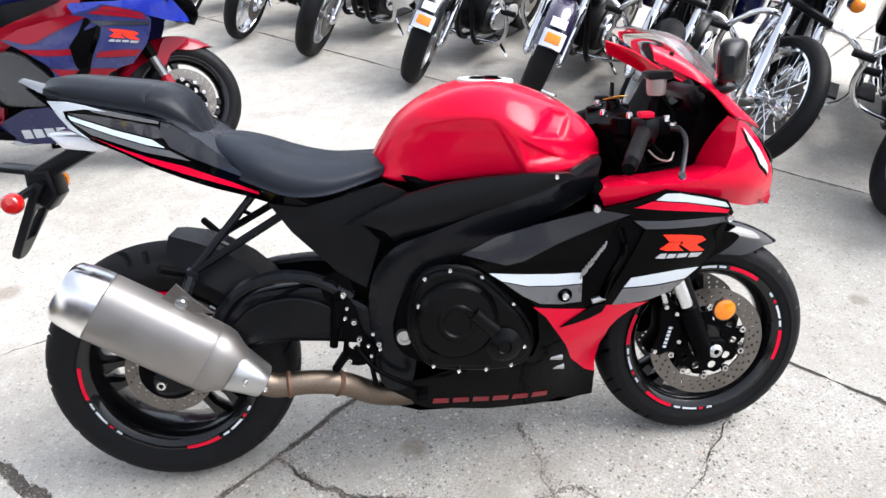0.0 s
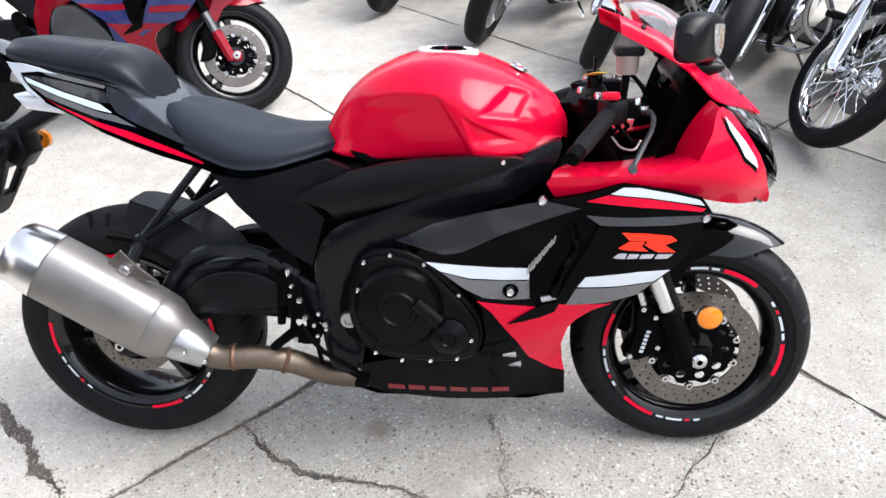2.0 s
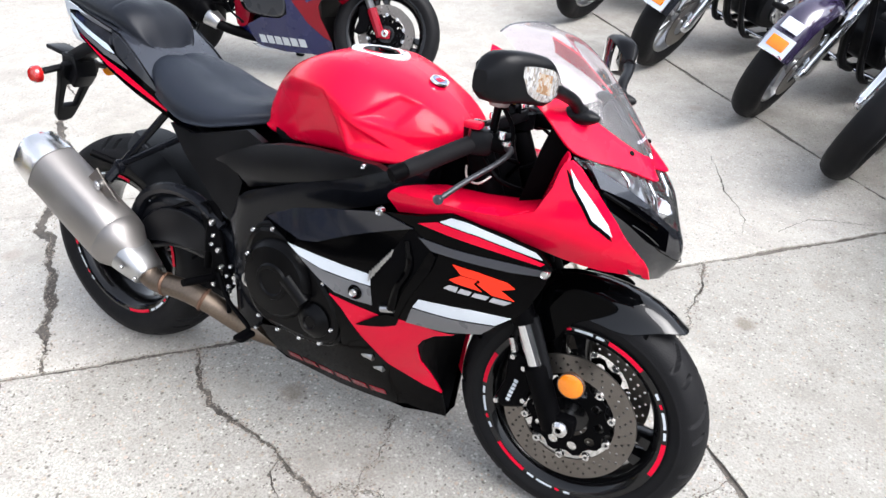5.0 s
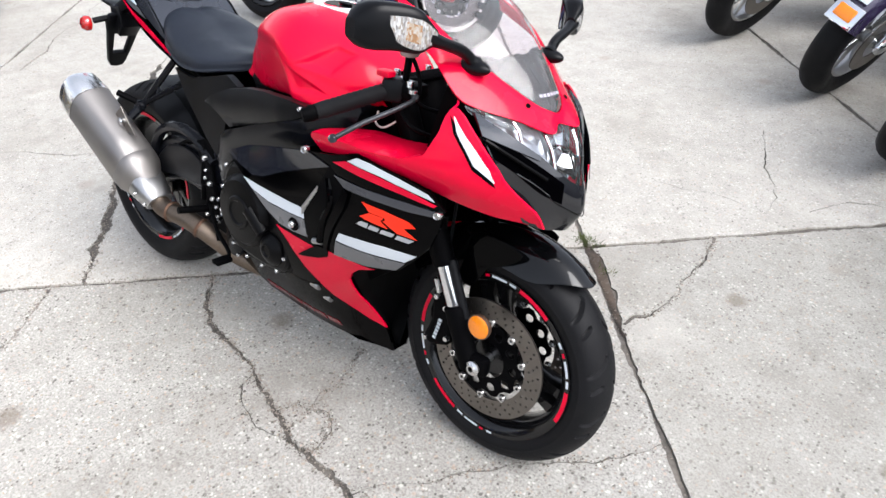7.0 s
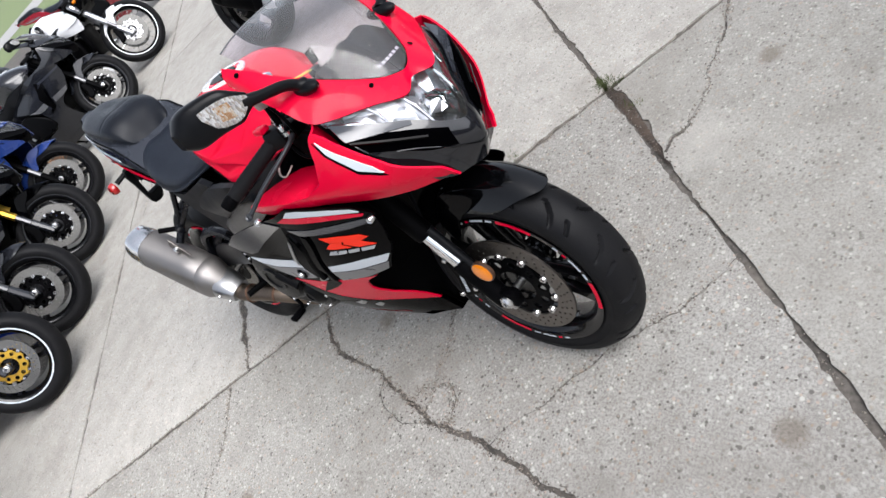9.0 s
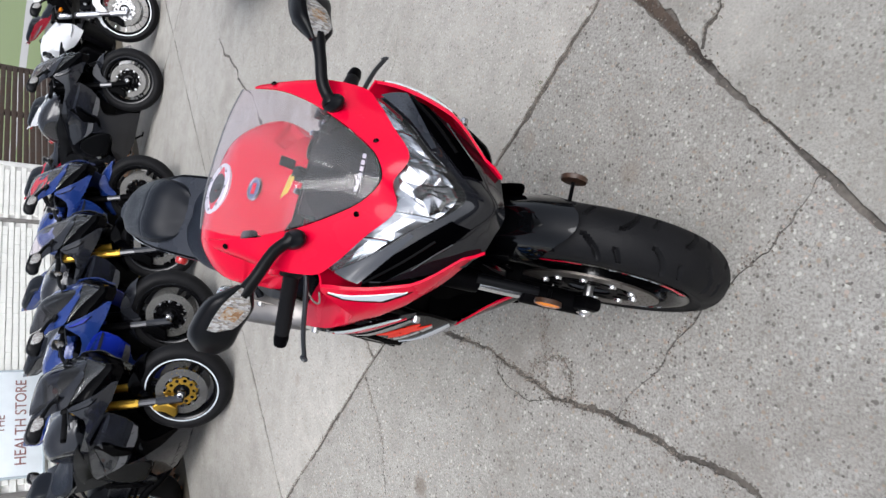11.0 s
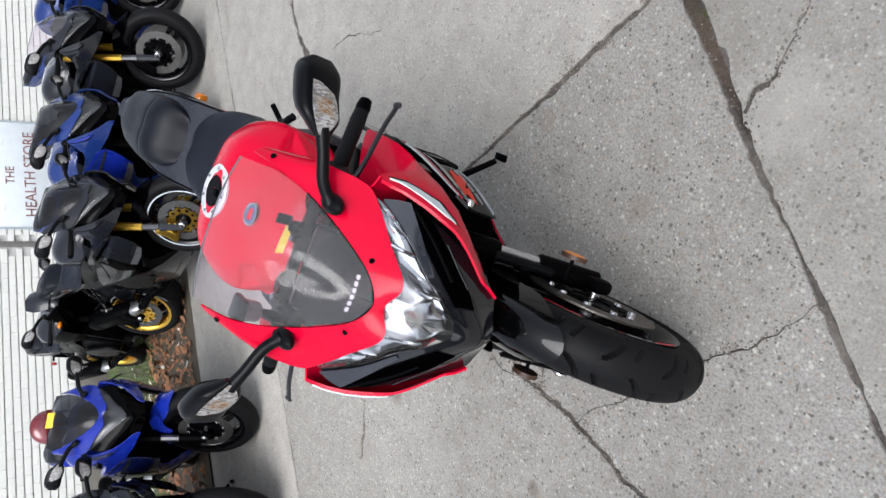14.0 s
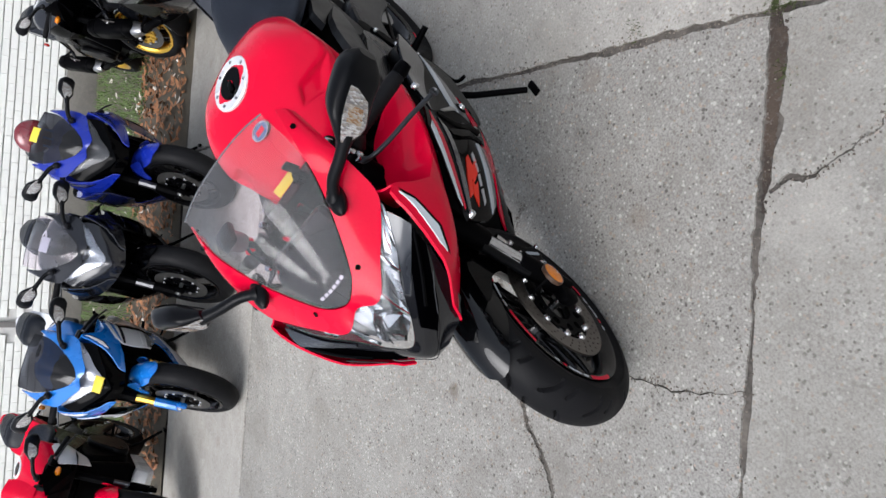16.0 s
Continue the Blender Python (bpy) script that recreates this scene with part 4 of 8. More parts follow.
        part("disc_carrier", lathe([(0.03, -0.003), (0.076, -0.003), (0.076, 0.003), (0.03, 0.003)], 24, closed=True), SATIN, d)
        part("sprocket", lathe([(0.03, 0.08), (0.105, 0.08), (0.105, 0.087), (0.03, 0.087)], 40, closed=True), ALU, wh, "steel rear sprocket")
    part("axle", lathe([(0.006, -0.124), (0.007, -0.132), (0.011, -0.132), (0.015, -0.128), (0.019, -0.126), (0.019, -0.10), (0.011, -0.10), (0.011, 0.10), (0.014, 0.10), (0.014, 0.115), (0, 0.115)] if front else [(0.005, -0.140), (0.006, -0.150), (0.011, -0.150), (0.015, -0.140), (0.012, -0.13), (0.012, 0.13), (0.018, 0.135), (0.016, 0.148), (0, 0.148)], 14), BOLT, wh, "bright axle nut")
    return wh


def bolt_mesh():
    me = bpy.data.meshes.new("bolt")
    g = lathe([(0.0, -0.006), (0.0028, -0.006), (0.003, -0.0045), (0.0042, -0.0045), (0.0055, -0.006), (0.0065, -0.004), (0.0065, 0.004)], 12)
    me.from_pydata(g.v, [], g.f)
    me.polygons.foreach_set("use_smooth", [True] * len(me.polygons))
    me.set_sharp_from_angle(angle=radians(35))
    me.materials.append(BOLT)
    return me


BOLT_MESH = bolt_mesh()
# panels of the side, as outlines in (x, z)
COWL = [(1.03, 0.788), (1.07, 0.790), (1.13, 0.791), (1.19, 0.790), (1.258, 0.792), (1.312, 0.812), (1.334, 0.86), (1.339, 0.892), (1.344, 0.906), (1.354, 0.910), (1.372, 0.898), (1.405, 0.862), (1.445, 0.81), (1.478, 0.755), (1.506, 0.705), (1.510, 0.681), (1.43, 0.694), (1.355, 0.718), (1.27, 0.748), (1.165, 0.778), (1.10, 0.756), (1.04, 0.742), (1.022, 0.775)]
BLACK_SIDE = [(0.716, 0.650), (0.80, 0.690), (0.90, 0.712), (1.02, 0.738), (1.10, 0.752), (1.165, 0.774), (1.27, 0.744), (1.345, 0.712), (1.352, 0.695), (1.342, 0.655), (1.318, 0.60), (1.285, 0.560), (1.235, 0.510), (1.165, 0.492), (1.12, 0.478), (1.07, 0.46), (1.03, 0.44), (0.985, 0.46), (0.945, 0.485), (0.895, 0.512), (0.83, 0.575), (0.775, 0.612)]
VENT = [(1.083, 0.729), (1.115, 0.707), (1.142, 0.680), (1.130, 0.642), (1.086, 0.566), (1.055, 0.507), (1.038, 0.482), (1.009, 0.498), (0.998, 0.517), (0.990, 0.56), (0.987, 0.598), (1.012, 0.630), (1.042, 0.662)]
RED_LOW = [(0.886, 0.512), (0.95, 0.504), (1.01, 0.498), (1.05, 0.503), (1.10, 0.499), (1.172, 0.490), (1.129, 0.474), (1.10, 0.450), (1.083, 0.424), (1.074, 0.36), (1.082, 0.29), (1.094, 0.232), (1.058, 0.257), (0.998, 0.33), (0.973, 0.39), (0.944, 0.437), (0.914, 0.484)]
BELLY = [(0.50, 0.262), (0.56, 0.268), (0.66, 0.31), (0.712, 0.333), (0.78, 0.335), (0.843, 0.338), (0.895, 0.368), (0.905, 0.419), (0.896, 0.494), (0.888, 0.511), (0.916, 0.484), (0.946, 0.437), (0.975, 0.39), (1.0, 0.33), (1.058, 0.256), (1.094, 0.231), (1.099, 0.147), (0.95, 0.150), (0.80, 0.145), (0.64, 0.165), (0.56, 0.215)]
WHITE_A = [(0.782, 0.607), (0.86, 0.599), (0.93, 0.594), (0.993, 0.594), (0.994, 0.568), (0.94, 0.566), (0.87, 0.570), (0.812, 0.586)]
GREY_A = [(0.814, 0.583), (0.87, 0.567), (0.94, 0.563), (0.994, 0.565), (0.996, 0.520), (0.95, 0.517), (0.90, 0.522), (0.86, 0.545)]
WHITE_B = [(1.108, 0.573), (1.16, 0.576), (1.219, 0.576), (1.289, 0.569), (1.258, 0.543), (1.179, 0.545), (1.093, 0.549)]
GREY_B = [(1.091, 0.545), (1.179, 0.541), (1.257, 0.539), (1.227, 0.508), (1.156, 0.497), (1.073, 0.500)]
STRIPE_W = [(1.168, 0.770), (1.20, 0.768), (1.27, 0.750), (1.325, 0.732), (1.338, 0.718), (1.30, 0.727), (1.22, 0.746), (1.145, 0.757)]
STRIPE_R = [(1.140, 0.755), (1.22, 0.743), (1.30, 0.724), (1.342, 0.710), (1.335, 0.704), (1.26, 0.718), (1.18, 0.730), (1.10, 0.742)]
HORN_W = [(1.356, 0.896), (1.374, 0.876), (1.405, 0.843), (1.434, 0.806), (1.444, 0.783), (1.408, 0.812), (1.392, 0.838), (1.370, 0.867)]
R_A = [(1.174, 0.672), (1.198, 0.669), (1.223, 0.666), (1.279, 0.654), (1.293, 0.642), (1.267, 0.635), (1.294, 0.614), (1.253, 0.62), (1.223, 0.641), (1.229, 0.644), (1.227, 0.649), (1.192, 0.653)]
R_B = [(1.191, 0.651), (1.224, 0.648), (1.217, 0.639), (1.233, 0.625), (1.184, 0.633), (1.169, 0.638)]
GSX = [[(1.171, 0.626), (1.189, 0.625), (1.185, 0.613), (1.16, 0.617)], [(1.194, 0.623), (1.215, 0.62), (1.21, 0.611), (1.188, 0.613)], [(1.22, 0.619), (1.248, 0.616), (1.242, 0.607), (1.215, 0.61)], [(1.254, 0.615), (1.289, 0.61), (1.277, 0.601), (1.248, 0.605)]]


def tank_geo(fine):
    """Fuel tank: rings along x from the seat to the steering head."""
    rings = []
    keys = [  # x, top, bottom, half width low, half width at the shoulder, height of the shoulder
        (0.535, 0.836, 0.800, 0.060, 0.050, 0.815),
        (0.560, 0.880, 0.788, 0.088, 0.075, 0.840),
        (0.600, 0.930, 0.780, 0.110, 0.105, 0.880),
        (0.660, 0.970, 0.782, 0.132, 0.142, 0.925),
        (0.740, 1.000, 0.790, 0.155, 0.180, 0.948),
        (0.820, 1.006, 0.800, 0.180, 0.205, 0.942),
        (0.880, 0.992, 0.802, 0.200, 0.210, 0.915),
        (0.940, 0.970, 0.802, 0.190, 0.180, 0.895),
        (1.000, 0.940, 0.806, 0.165, 0.150, 0.880),
        (1.044, 0.908, 0.820, 0.140, 0.115, 0.872),
        (1.072, 0.870, 0.835, 0.105, 0.085, 0.855),
    ]
    for x, top, bot, wl, ws, zs in keys:
        half = [(0, top, 0), (ws * 0.35, top - 0.004, 0), (ws * 0.70, top - (top - zs) * 0.30, 0), (ws * 0.95, zs, 0), (ws * 0.97 + 0.004, zs - 0.03, 0), (0.5 * (wl + ws), 0.5 * (zs + bot) - 0.01, 0), (wl, bot + 0.008, 0), (wl * 0.85, bot, 0)]
        sp = spline(half, 11 if fine else 2)
        pts = [(p.x, p.y) for p in sp]
        ring = [Vector((x, -y, z)) for y, z in pts] + [Vector((x, y, z)) for y, z in pts[::-1]]
        rings.append(ring)
    dense = [list(r) for r in zip(*[spline(list(col), 14 if fine else 2) for col in zip(*rings)])]
    if fine:
        inside = lambda x, z, loop: min(((b[0] - a[0]) * (z - a[1]) - (b[1] - a[1]) * (x - a[0])) / math.dist(a, b) for a, b in zip(loop, loop[1:] + loop[:1]))
        step01 = lambda t: max(0.0, min(1.0, t)) ** 2 * (3 - 2 * max(0.0, min(1.0, t)))
        for r in dense:
            for p in r:
                side = abs(p.y)
                if side < 0.05:
                    continue
                edge = 0.808 + 0.555 * (0.942 - p.z)
                brow = 0.944 - 0.10 * max(0.0, 0.74 - p.x) - 0.7 * max(0.0, 0.63 - p.x)
                knee = step01((edge - p.x) / 0.012) * step01((brow - p.z) / 0.040) * step01((p.x - 0.56) / 0.05)
                dent = step01(inside(p.x, p.z, ((0.880, 0.892), (0.964, 0.876), (0.998, 0.928), (0.945, 0.944))) / 0.014)
                facet = step01(inside(p.x, p.z, ((0.850, 0.900), (0.880, 0.828), (0.972, 0.836))) / 0.012)
                p.y -= math.copysign(0.012 * knee + 0.013 * dent + 0.009 * facet, p.y)
    return loft(dense)


def naked_front(bike, pal):
    """Bare front end: headlamp, flyscreen, side scoops and a wide bar."""
    lamp = part("headlamp", ball((1.30, 0, 0.90), (0.07, 0.085, 0.085), 18, 10), pal["cowl"], bike, "small painted headlamp shell")
    part("headlamp_glass", lathe([(0, 0.022), (0.05, 0.016), (0.072, 0.0)], 24, axis="x", c=(1.335, 0, 0.895)), WHITE, lamp)
    part("flyscreen", patch([[(1.33, -0.07, 0.96), (1.26, -0.09, 1.04), (1.20, -0.07, 1.10)], [(1.36, 0, 0.97), (1.29, 0, 1.06), (1.22, 0, 1.12)], [(1.33, 0.07, 0.96), (1.26, 0.09, 1.04), (1.20, 0.07, 1.10)]], 4, 4), pal["tail"], bike, "small dark flyscreen")
    for s in (-1, 1):
        part("tank_scoop", patch([[(0.86, s * 0.20, 0.86), (1.0, s * 0.20, 0.86), (1.14, s * 0.17, 0.84)], [(0.88, s * 0.215, 0.78), (1.02, s * 0.22, 0.76), (1.18, s * 0.19, 0.74)], [(0.95, s * 0.19, 0.70), (1.05, s * 0.19, 0.66), (1.14, s * 0.17, 0.64)]], 4, 4, 0.006), pal["side"], bike, "painted side scoop")
        part("turn_signal", tube([(1.27, s * 0.06, 0.86), (1.27, s * 0.15, 0.86)], 0.007, 6).join(ball((1.28, s * 0.17, 0.86), (0.022, 0.03, 0.018), 10, 6)), AMBER, bike, "amber turn signal on a stalk")
    part("belly_guard", flat([(0.62, 0.27), (0.95, 0.29), (1.02, 0.22), (0.95, 0.16), (0.66, 0.17)], (), 0.22, 0.03), pal["belly"], bike)


def sport_bike(label, pal, fine=False, mirrors=True, screen=True, naked=False, steer=0.0):
    """A supersport motorcycle that faces +x, upright, its tyres on z = 0 and its rear axle over the origin."""
    bike = new("motorcycle")
    tagged(bike, label, "motorcycle")
    P = lambda name, g, m, lb="", parent=None, angle=38: part(name, g, m, parent or bike, lb, angle)
    step = 0.03 if fine else 0.08
    front_c, rear_c = ((1.404, 0.026, 0.291), (-0.005, 0.004, 0.3135)) if fine else ((1.405, 0, 0.300), (0, 0, 0.311))
    wheel(bike, rear_c, 0.3185 if fine else 0.311, 0.19, 0.217, False, pal, fine)
    wheel(bike, Vector(front_c) + Vector((0, 0, 0.02)) if pal.get("wire") else front_c, 0.2925 if fine else 0.320 if pal.get("wire") else 0.300, 0.12, 0.212 if fine else 0.250 if pal.get("wire") else 0.217, True, pal, fine)
    # the fork swings out a little towards its foot
    swing = Matrix(((1, 0, 0, 0), (0, 1, -0.043, 0.0387), (0, 0, 1, -0.004), (0, 0, 0, 1))) if fine else Matrix.Identity(4)

    # fork, brakes and front mudguard
    ax = Vector((-math.sin(radians(23.5)), 0, math.cos(radians(23.5))))
    foot = Vector((1.375, 0, 0.300))
    for s in (-1, 1):
        o = foot + Vector((0, s * 0.104, 0))
        fork = P("fork_leg", tube([o - ax * 0.02, o + ax * 0.10, o + ax * 0.13, o + ax * 0.135], [0.026, 0.027, 0.027, 0.022], 16 if fine else 8).join(block(o + Vector((0.022, 0, -0.002)), (0.075, 0.034, 0.052), 0.012)).move(swing), pal.get("fork_foot", SATIN), "black fork leg")
        P("stanchion", tube([o + ax * 0.12, o + ax * 0.40], 0.0190 if fine else 0.0215, 16 if fine else 8).move(swing), pal.get("stanchion", CHROME if fine else POLISH), "polished inner fork tube", fork)
        if fine:
            ahead = Vector((0.019, -s * 0.004, 0.008))
            P("stanchion_guard", tube([o + ax * 0.10 + ahead, o + ax * 0.245 + ahead], [0.011, 0.013], 12).move(swing), PLAST, "black fork guard in front of the tube", fork)
        P("fork_tube", tube([o + ax * 0.235, o + ax * 0.245, o + ax * 0.62, o + ax * 0.63], [0.026, 0.028, 0.0285, 0.02], 16 if fine else 8).move(swing), pal.get("fork_tube", SATIN), "", fork)
        cal = P("brake_caliper", flat([(1.232, 0.292), (1.262, 0.282), (1.305, 0.300), (1.322, 0.355), (1.305, 0.420), (1.275, 0.440), (1.252, 0.425), (1.254, 0.355)], (), 0.066, 0.010, s * 0.072), pal.get("caliper", SATIN), "black radial brake caliper")
        if fine:
            for i in range(6):
                P("lettering_bar", flat([(1.266 + 0.0025 * i, 0.310 + 0.0105 * i), (1.275 + 0.0025 * i, 0.308 + 0.0105 * i), (1.277 + 0.0025 * i, 0.3145 + 0.0105 * i), (1.268 + 0.0025 * i, 0.3165 + 0.0105 * i)], (), 0.002, 0, s * 0.1062), WHITE, "", cal)
            for bx, bz in ((1.245, 0.300), (1.297, 0.405), (1.308, 0.325), (1.268, 0.425)):
                P("caliper_bolt", lathe([(0, s * 0.012), (0.006, s * 0.012), (0.0075, s * 0.009), (0.0075, 0)], 10, c=(bx, s * 0.100, bz)), BOLT, "", cal)
            P("brake_hose", tube(spline([(1.275, s * 0.09, 0.43), (1.262, s * 0.10, 0.48), (1.27, s * 0.085, 0.56), (1.25, s * 0.05, 0.66)], 6), 0.0045, 6), PLAST, "", cal)
            P("banjo_fitting", tube([(1.268, s * 0.100, 0.435), (1.256, s * 0.102, 0.468)], 0.008, 8), BOLT, "", cal)
        if fine:
            refl = P("side_reflector", lathe([(0, s * 0.0045), (0.0295, s * 0.0045), (0.0305, s * 0.003), (0.029, -s * 0.006), (0, -s * 0.008)], 24, c=(1.412, s * 0.130 if s < 0 else 0.156, 0.420)), mat("reflector_cup", (0.045, 0.022, 0.012), 0.5), "round amber reflector")
            P("reflector_lens", lathe([(0, s * 0.0085), (0.020, s * 0.0078), (0.0275, s * 0.005), (0.0275, s * 0.0035), (0, s * 0.0035)], 24, c=(1.412, s * 0.130 if s < 0 else 0.156, 0.420)), AMBER, "amber lens", refl)
            P("reflector_stay", tube([(1.408, s * 0.100, 0.416), (1.412, s * 0.126 if s < 0 else 0.153, 0.420)], 0.0045, 8), SATIN, "", refl)
    rows = []
    for i in range(15 if fine else 8):
        a = radians(53 + (152 - 53) * i / (14 if fine else 7))
        u = i / (14 if fine else 7)
        e = min(1.0, 0.80 + 2.0 * u) * min(1.0, 0.5 + 2.0 * (1 - u))
        w = 0.040 + 0.032 * e
        r = 0.316 + 0.010 * e
        row = []
        for j in range(9):
            q = -1 + j / 4
            rr = r - 0.075 * abs(q) ** 3.0 * e
            aa = a + radians(16) * abs(q) ** 2.4 * (1 - u) ** 2
            row.append(Vector((1.405 + rr * math.cos(aa), w * q, 0.300 + rr * math.sin(aa))))
        rows.append(row)
    fen = sheet(rows)
    inner = Geo().add([(x, y * 0.96, z) for x, y, z in [tuple(Vector((1.405, 0, 0.3)) + (Vector(p) - Vector((1.405, 0, 0.3))) * 0.987) for p in fen.v]], fen.f)
    fender = P("front_mudguard", fen.join(inner), pal["mudguard"], "glossy front mudguard over the tyre")
    for s in (-1, 1):
        P("mudguard_arm", flat(smooth2([(1.30, 0.50), (1.345, 0.60), (1.40, 0.615), (1.46, 0.60), (1.43, 0.565), (1.375, 0.53), (1.335, 0.47)], 3), (), 0.006, 0.002, s * 0.074), GLOSS if fine else pal["mudguard"], "", fender)

    # radiator, engine and frame
    P("radiator", block((1.050, 0, 0.52), (0.05, 0.34, 0.32), 0.01, Matrix.Rotation(radians(10), 4, "Y")), SATIN, "black finned radiator behind the front wheel")
    P("engine", flat(smooth2([(0.56, 0.42), (0.60, 0.58), (0.70, 0.66), (0.88, 0.66), (0.98, 0.60), (0.96, 0.45), (0.92, 0.37), (0.80, 0.335), (0.62, 0.345)], 4), (), 0.36, 0.03), SATIN, "black four-cylinder engine block")
    cover_line = smooth2([(0.606, 0.44), (0.612, 0.53), (0.655, 0.595), (0.745, 0.592), (0.815, 0.535), (0.885, 0.445), (0.885, 0.375), (0.83, 0.345), (0.72, 0.348), (0.645, 0.366)], 4)
    for s in (-1, 1):
        cov = P("clutch_cover" if s < 0 else "generator_cover", flat(cover_line, (), 0.05, 0.012, s * 0.192), pal.get("cover", COVER), pal.get("cover_label", "ribbed black engine cover"))
        if fine and s < 0:
            P("cover_dome", lathe([(0, -0.030), (0.03, -0.030), (0.034, -0.034), (0.042, -0.034), (0.046, -0.029), (0.085, -0.026), (0.098, -0.012), (0.100, 0.0)], 40, c=(0.712, -0.210, 0.478)), COVER, "round cover dome", cov)
            P("cover_dome", lathe([(0, -0.022), (0.014, -0.022), (0.017, -0.026), (0.026, -0.024), (0.044, -0.010), (0.046, 0)], 28, c=(0.822, -0.212, 0.408)), COVER, "", cov)
            P("cover_rib", tube([(0.75, -0.232, 0.50), (0.80, -0.226, 0.45)], 0.020, 10), COVER, "", cov)
            ring = []
            for k in range(len(cover_line)):
                ring.append((cover_line[k][0], -0.200, cover_line[k][1]))
            P("cover_flange", tube(spline(ring + ring[:1], 1), 0.0085, 8), COVER, "", cov)
    P("sump", flat([(0.50, 0.42), (0.90, 0.38), (0.92, 0.20), (0.66, 0.19), (0.575, 0.235), (0.50, 0.31)], (), 0.20, 0.02), SATIN)
    spar = smooth2([(1.055, 0.835), (1.045, 0.785), (1.02, 0.748), (0.90, 0.700), (0.80, 0.655), (0.715, 0.618), (0.640, 0.560), (0.618, 0.490), (0.622, 0.40), (0.608, 0.30), (0.585, 0.272), (0.540, 0.275), (0.520, 0.33), (0.508, 0.48), (0.525, 0.58), (0.575, 0.648), (0.66, 0.684), (0.79, 0.735), (0.90, 0.775), (0.985, 0.815)], 3)
    spar_mid = [(1.05, 0.80), (1.0, 0.775), (0.90, 0.737), (0.79, 0.695), (0.68, 0.650), (0.60, 0.600), (0.568, 0.54), (0.562, 0.45), (0.567, 0.36), (0.57, 0.28)]

    def off_line(x, z, line):
        best = 9.0
        for (ax_, az_), (bx_, bz_) in zip(line, line[1:]):
            dx, dz = bx_ - ax_, bz_ - az_
            t = max(0.0, min(1.0, ((x - ax_) * dx + (z - az_) * dz) / (dx * dx + dz * dz)))
            best = min(best, math.hypot(x - ax_ - t * dx, z - az_ - t * dz))
        return best

    spar_y = lambda x, z: 0.138 + 0.060 * max(0.0, min(1.0, (z - 0.45) / 0.30)) - 0.06 * max(0.0, (x - 0.94) / 0.12) + 0.020 * max(0.0, 1 - (off_line(x, z, spar_mid) / 0.058) ** 2) ** 0.5
    knee_mid = [(0.52, 0.722), (0.62, 0.735), (0.75, 0.765), (0.88, 0.792), (0.96, 0.808)]
    for s in (-1, 1):
        fr = P("frame_spar", skin(spar, spar_y, 0.050, step * 0.5 if fine else step, s), pal.get("frame", FRAME), pal.get("frame_label", "black aluminium frame spar"))
        P("pivot_bolt", lathe([(0, s * 0.012), (0.010, s * 0.012), (0.011, s * 0.018), (0.018, s * 0.018), (0.021, s * 0.012), (0.021, 0)], 20 if fine else 10, c=(0.590, s * 0.170, 0.424)), ALU, "bright swingarm pivot nut", fr)
        P("frame_plug", lathe([(0, s * 0.002), (0.012, s * 0.002), (0.015, s * 0.006), (0.018, 0)], 16, c=(0.560, s * 0.162, 0.548)), GLOSS, "", fr)
        knee = [(0.470, 0.704), (0.54, 0.742), (0.612, 0.772), (0.70, 0.795), (0.78, 0.808), (0.87, 0.815), (0.965, 0.814), (0.985, 0.806), (0.90, 0.772), (0.79, 0.734), (0.66, 0.688), (0.58, 0.660), (0.555, 0.690), (0.515, 0.705)]
        P("knee_panel", skin(knee, lambda x, z: 0.158 + 0.045 * max(0.0, min(1.0, (x - 0.5) / 0.35)) + 0.022 * max(0.0, 1 - (off_line(x, z, knee_mid) / 0.06) ** 2) ** 0.6, 0.02, step * 0.5 if fine else step, s), PLAST, "textured black side panel under the tank")
        sub = [(0.300, 0.756), (0.38, 0.745), (0.46, 0.765), (0.56, 0.792), (0.61, 0.772), (0.54, 0.742), (0.470, 0.704), (0.505, 0.700), (0.545, 0.66), (0.525, 0.60), (0.507, 0.545), (0.480, 0.560), (0.443, 0.585), (0.39, 0.64), (0.345, 0.688)]
        P("seat_side_cover", skin(sub, lambda x, z: 0.148 + 0.06 * max(0.0, x - 0.42), 0.02, step, s), PLAST, "black plastic subframe cover")
        P("swingarm", flat(smooth2([(-0.02, 0.345), (0.05, 0.352), (0.13, 0.445), (0.20, 0.525), (0.30, 0.548), (0.42, 0.540), (0.56, 0.455), (0.58, 0.41), (0.54, 0.385), (0.40, 0.400), (0.26, 0.400), (0.12, 0.330), (0.05, 0.285), (-0.02, 0.285)], 3), (), 0.050, 0.014, s * 0.115), FRAME, "black braced swingarm")
    if fine:
        P("swing_brace", tube(spline([(0.13, -0.142, 0.44), (0.19, -0.145, 0.535), (0.28, -0.146, 0.578), (0.38, -0.146, 0.572), (0.47, -0.144, 0.52)], 5), [0.016] * 21, 8), FRAME, "curved black swingarm brace")
        P("swing_gusset", flat(smooth2([(0.14, 0.40), (0.22, 0.50), (0.32, 0.528), (0.40, 0.51), (0.46, 0.46), (0.40, 0.43), (0.26, 0.42)], 3), (), 0.012, 0.005, -0.146), PLAST, "black swingarm side plate")
    P("steering_head", tube([(1.10, 0, 0.90), (1.17, 0, 0.70)], 0.045, 14), SATIN)
    P("airbox_cover", flat([(0.70, 0.66), (1.06, 0.74), (1.06, 0.83), (0.60, 0.80)], (), 0.24, 0.02), SATIN)
    P("battery_box", flat([(0.44, 0.44), (0.62, 0.44), (0.68, 0.70), (0.46, 0.735)], (), 0.22, 0.01), SATIN)
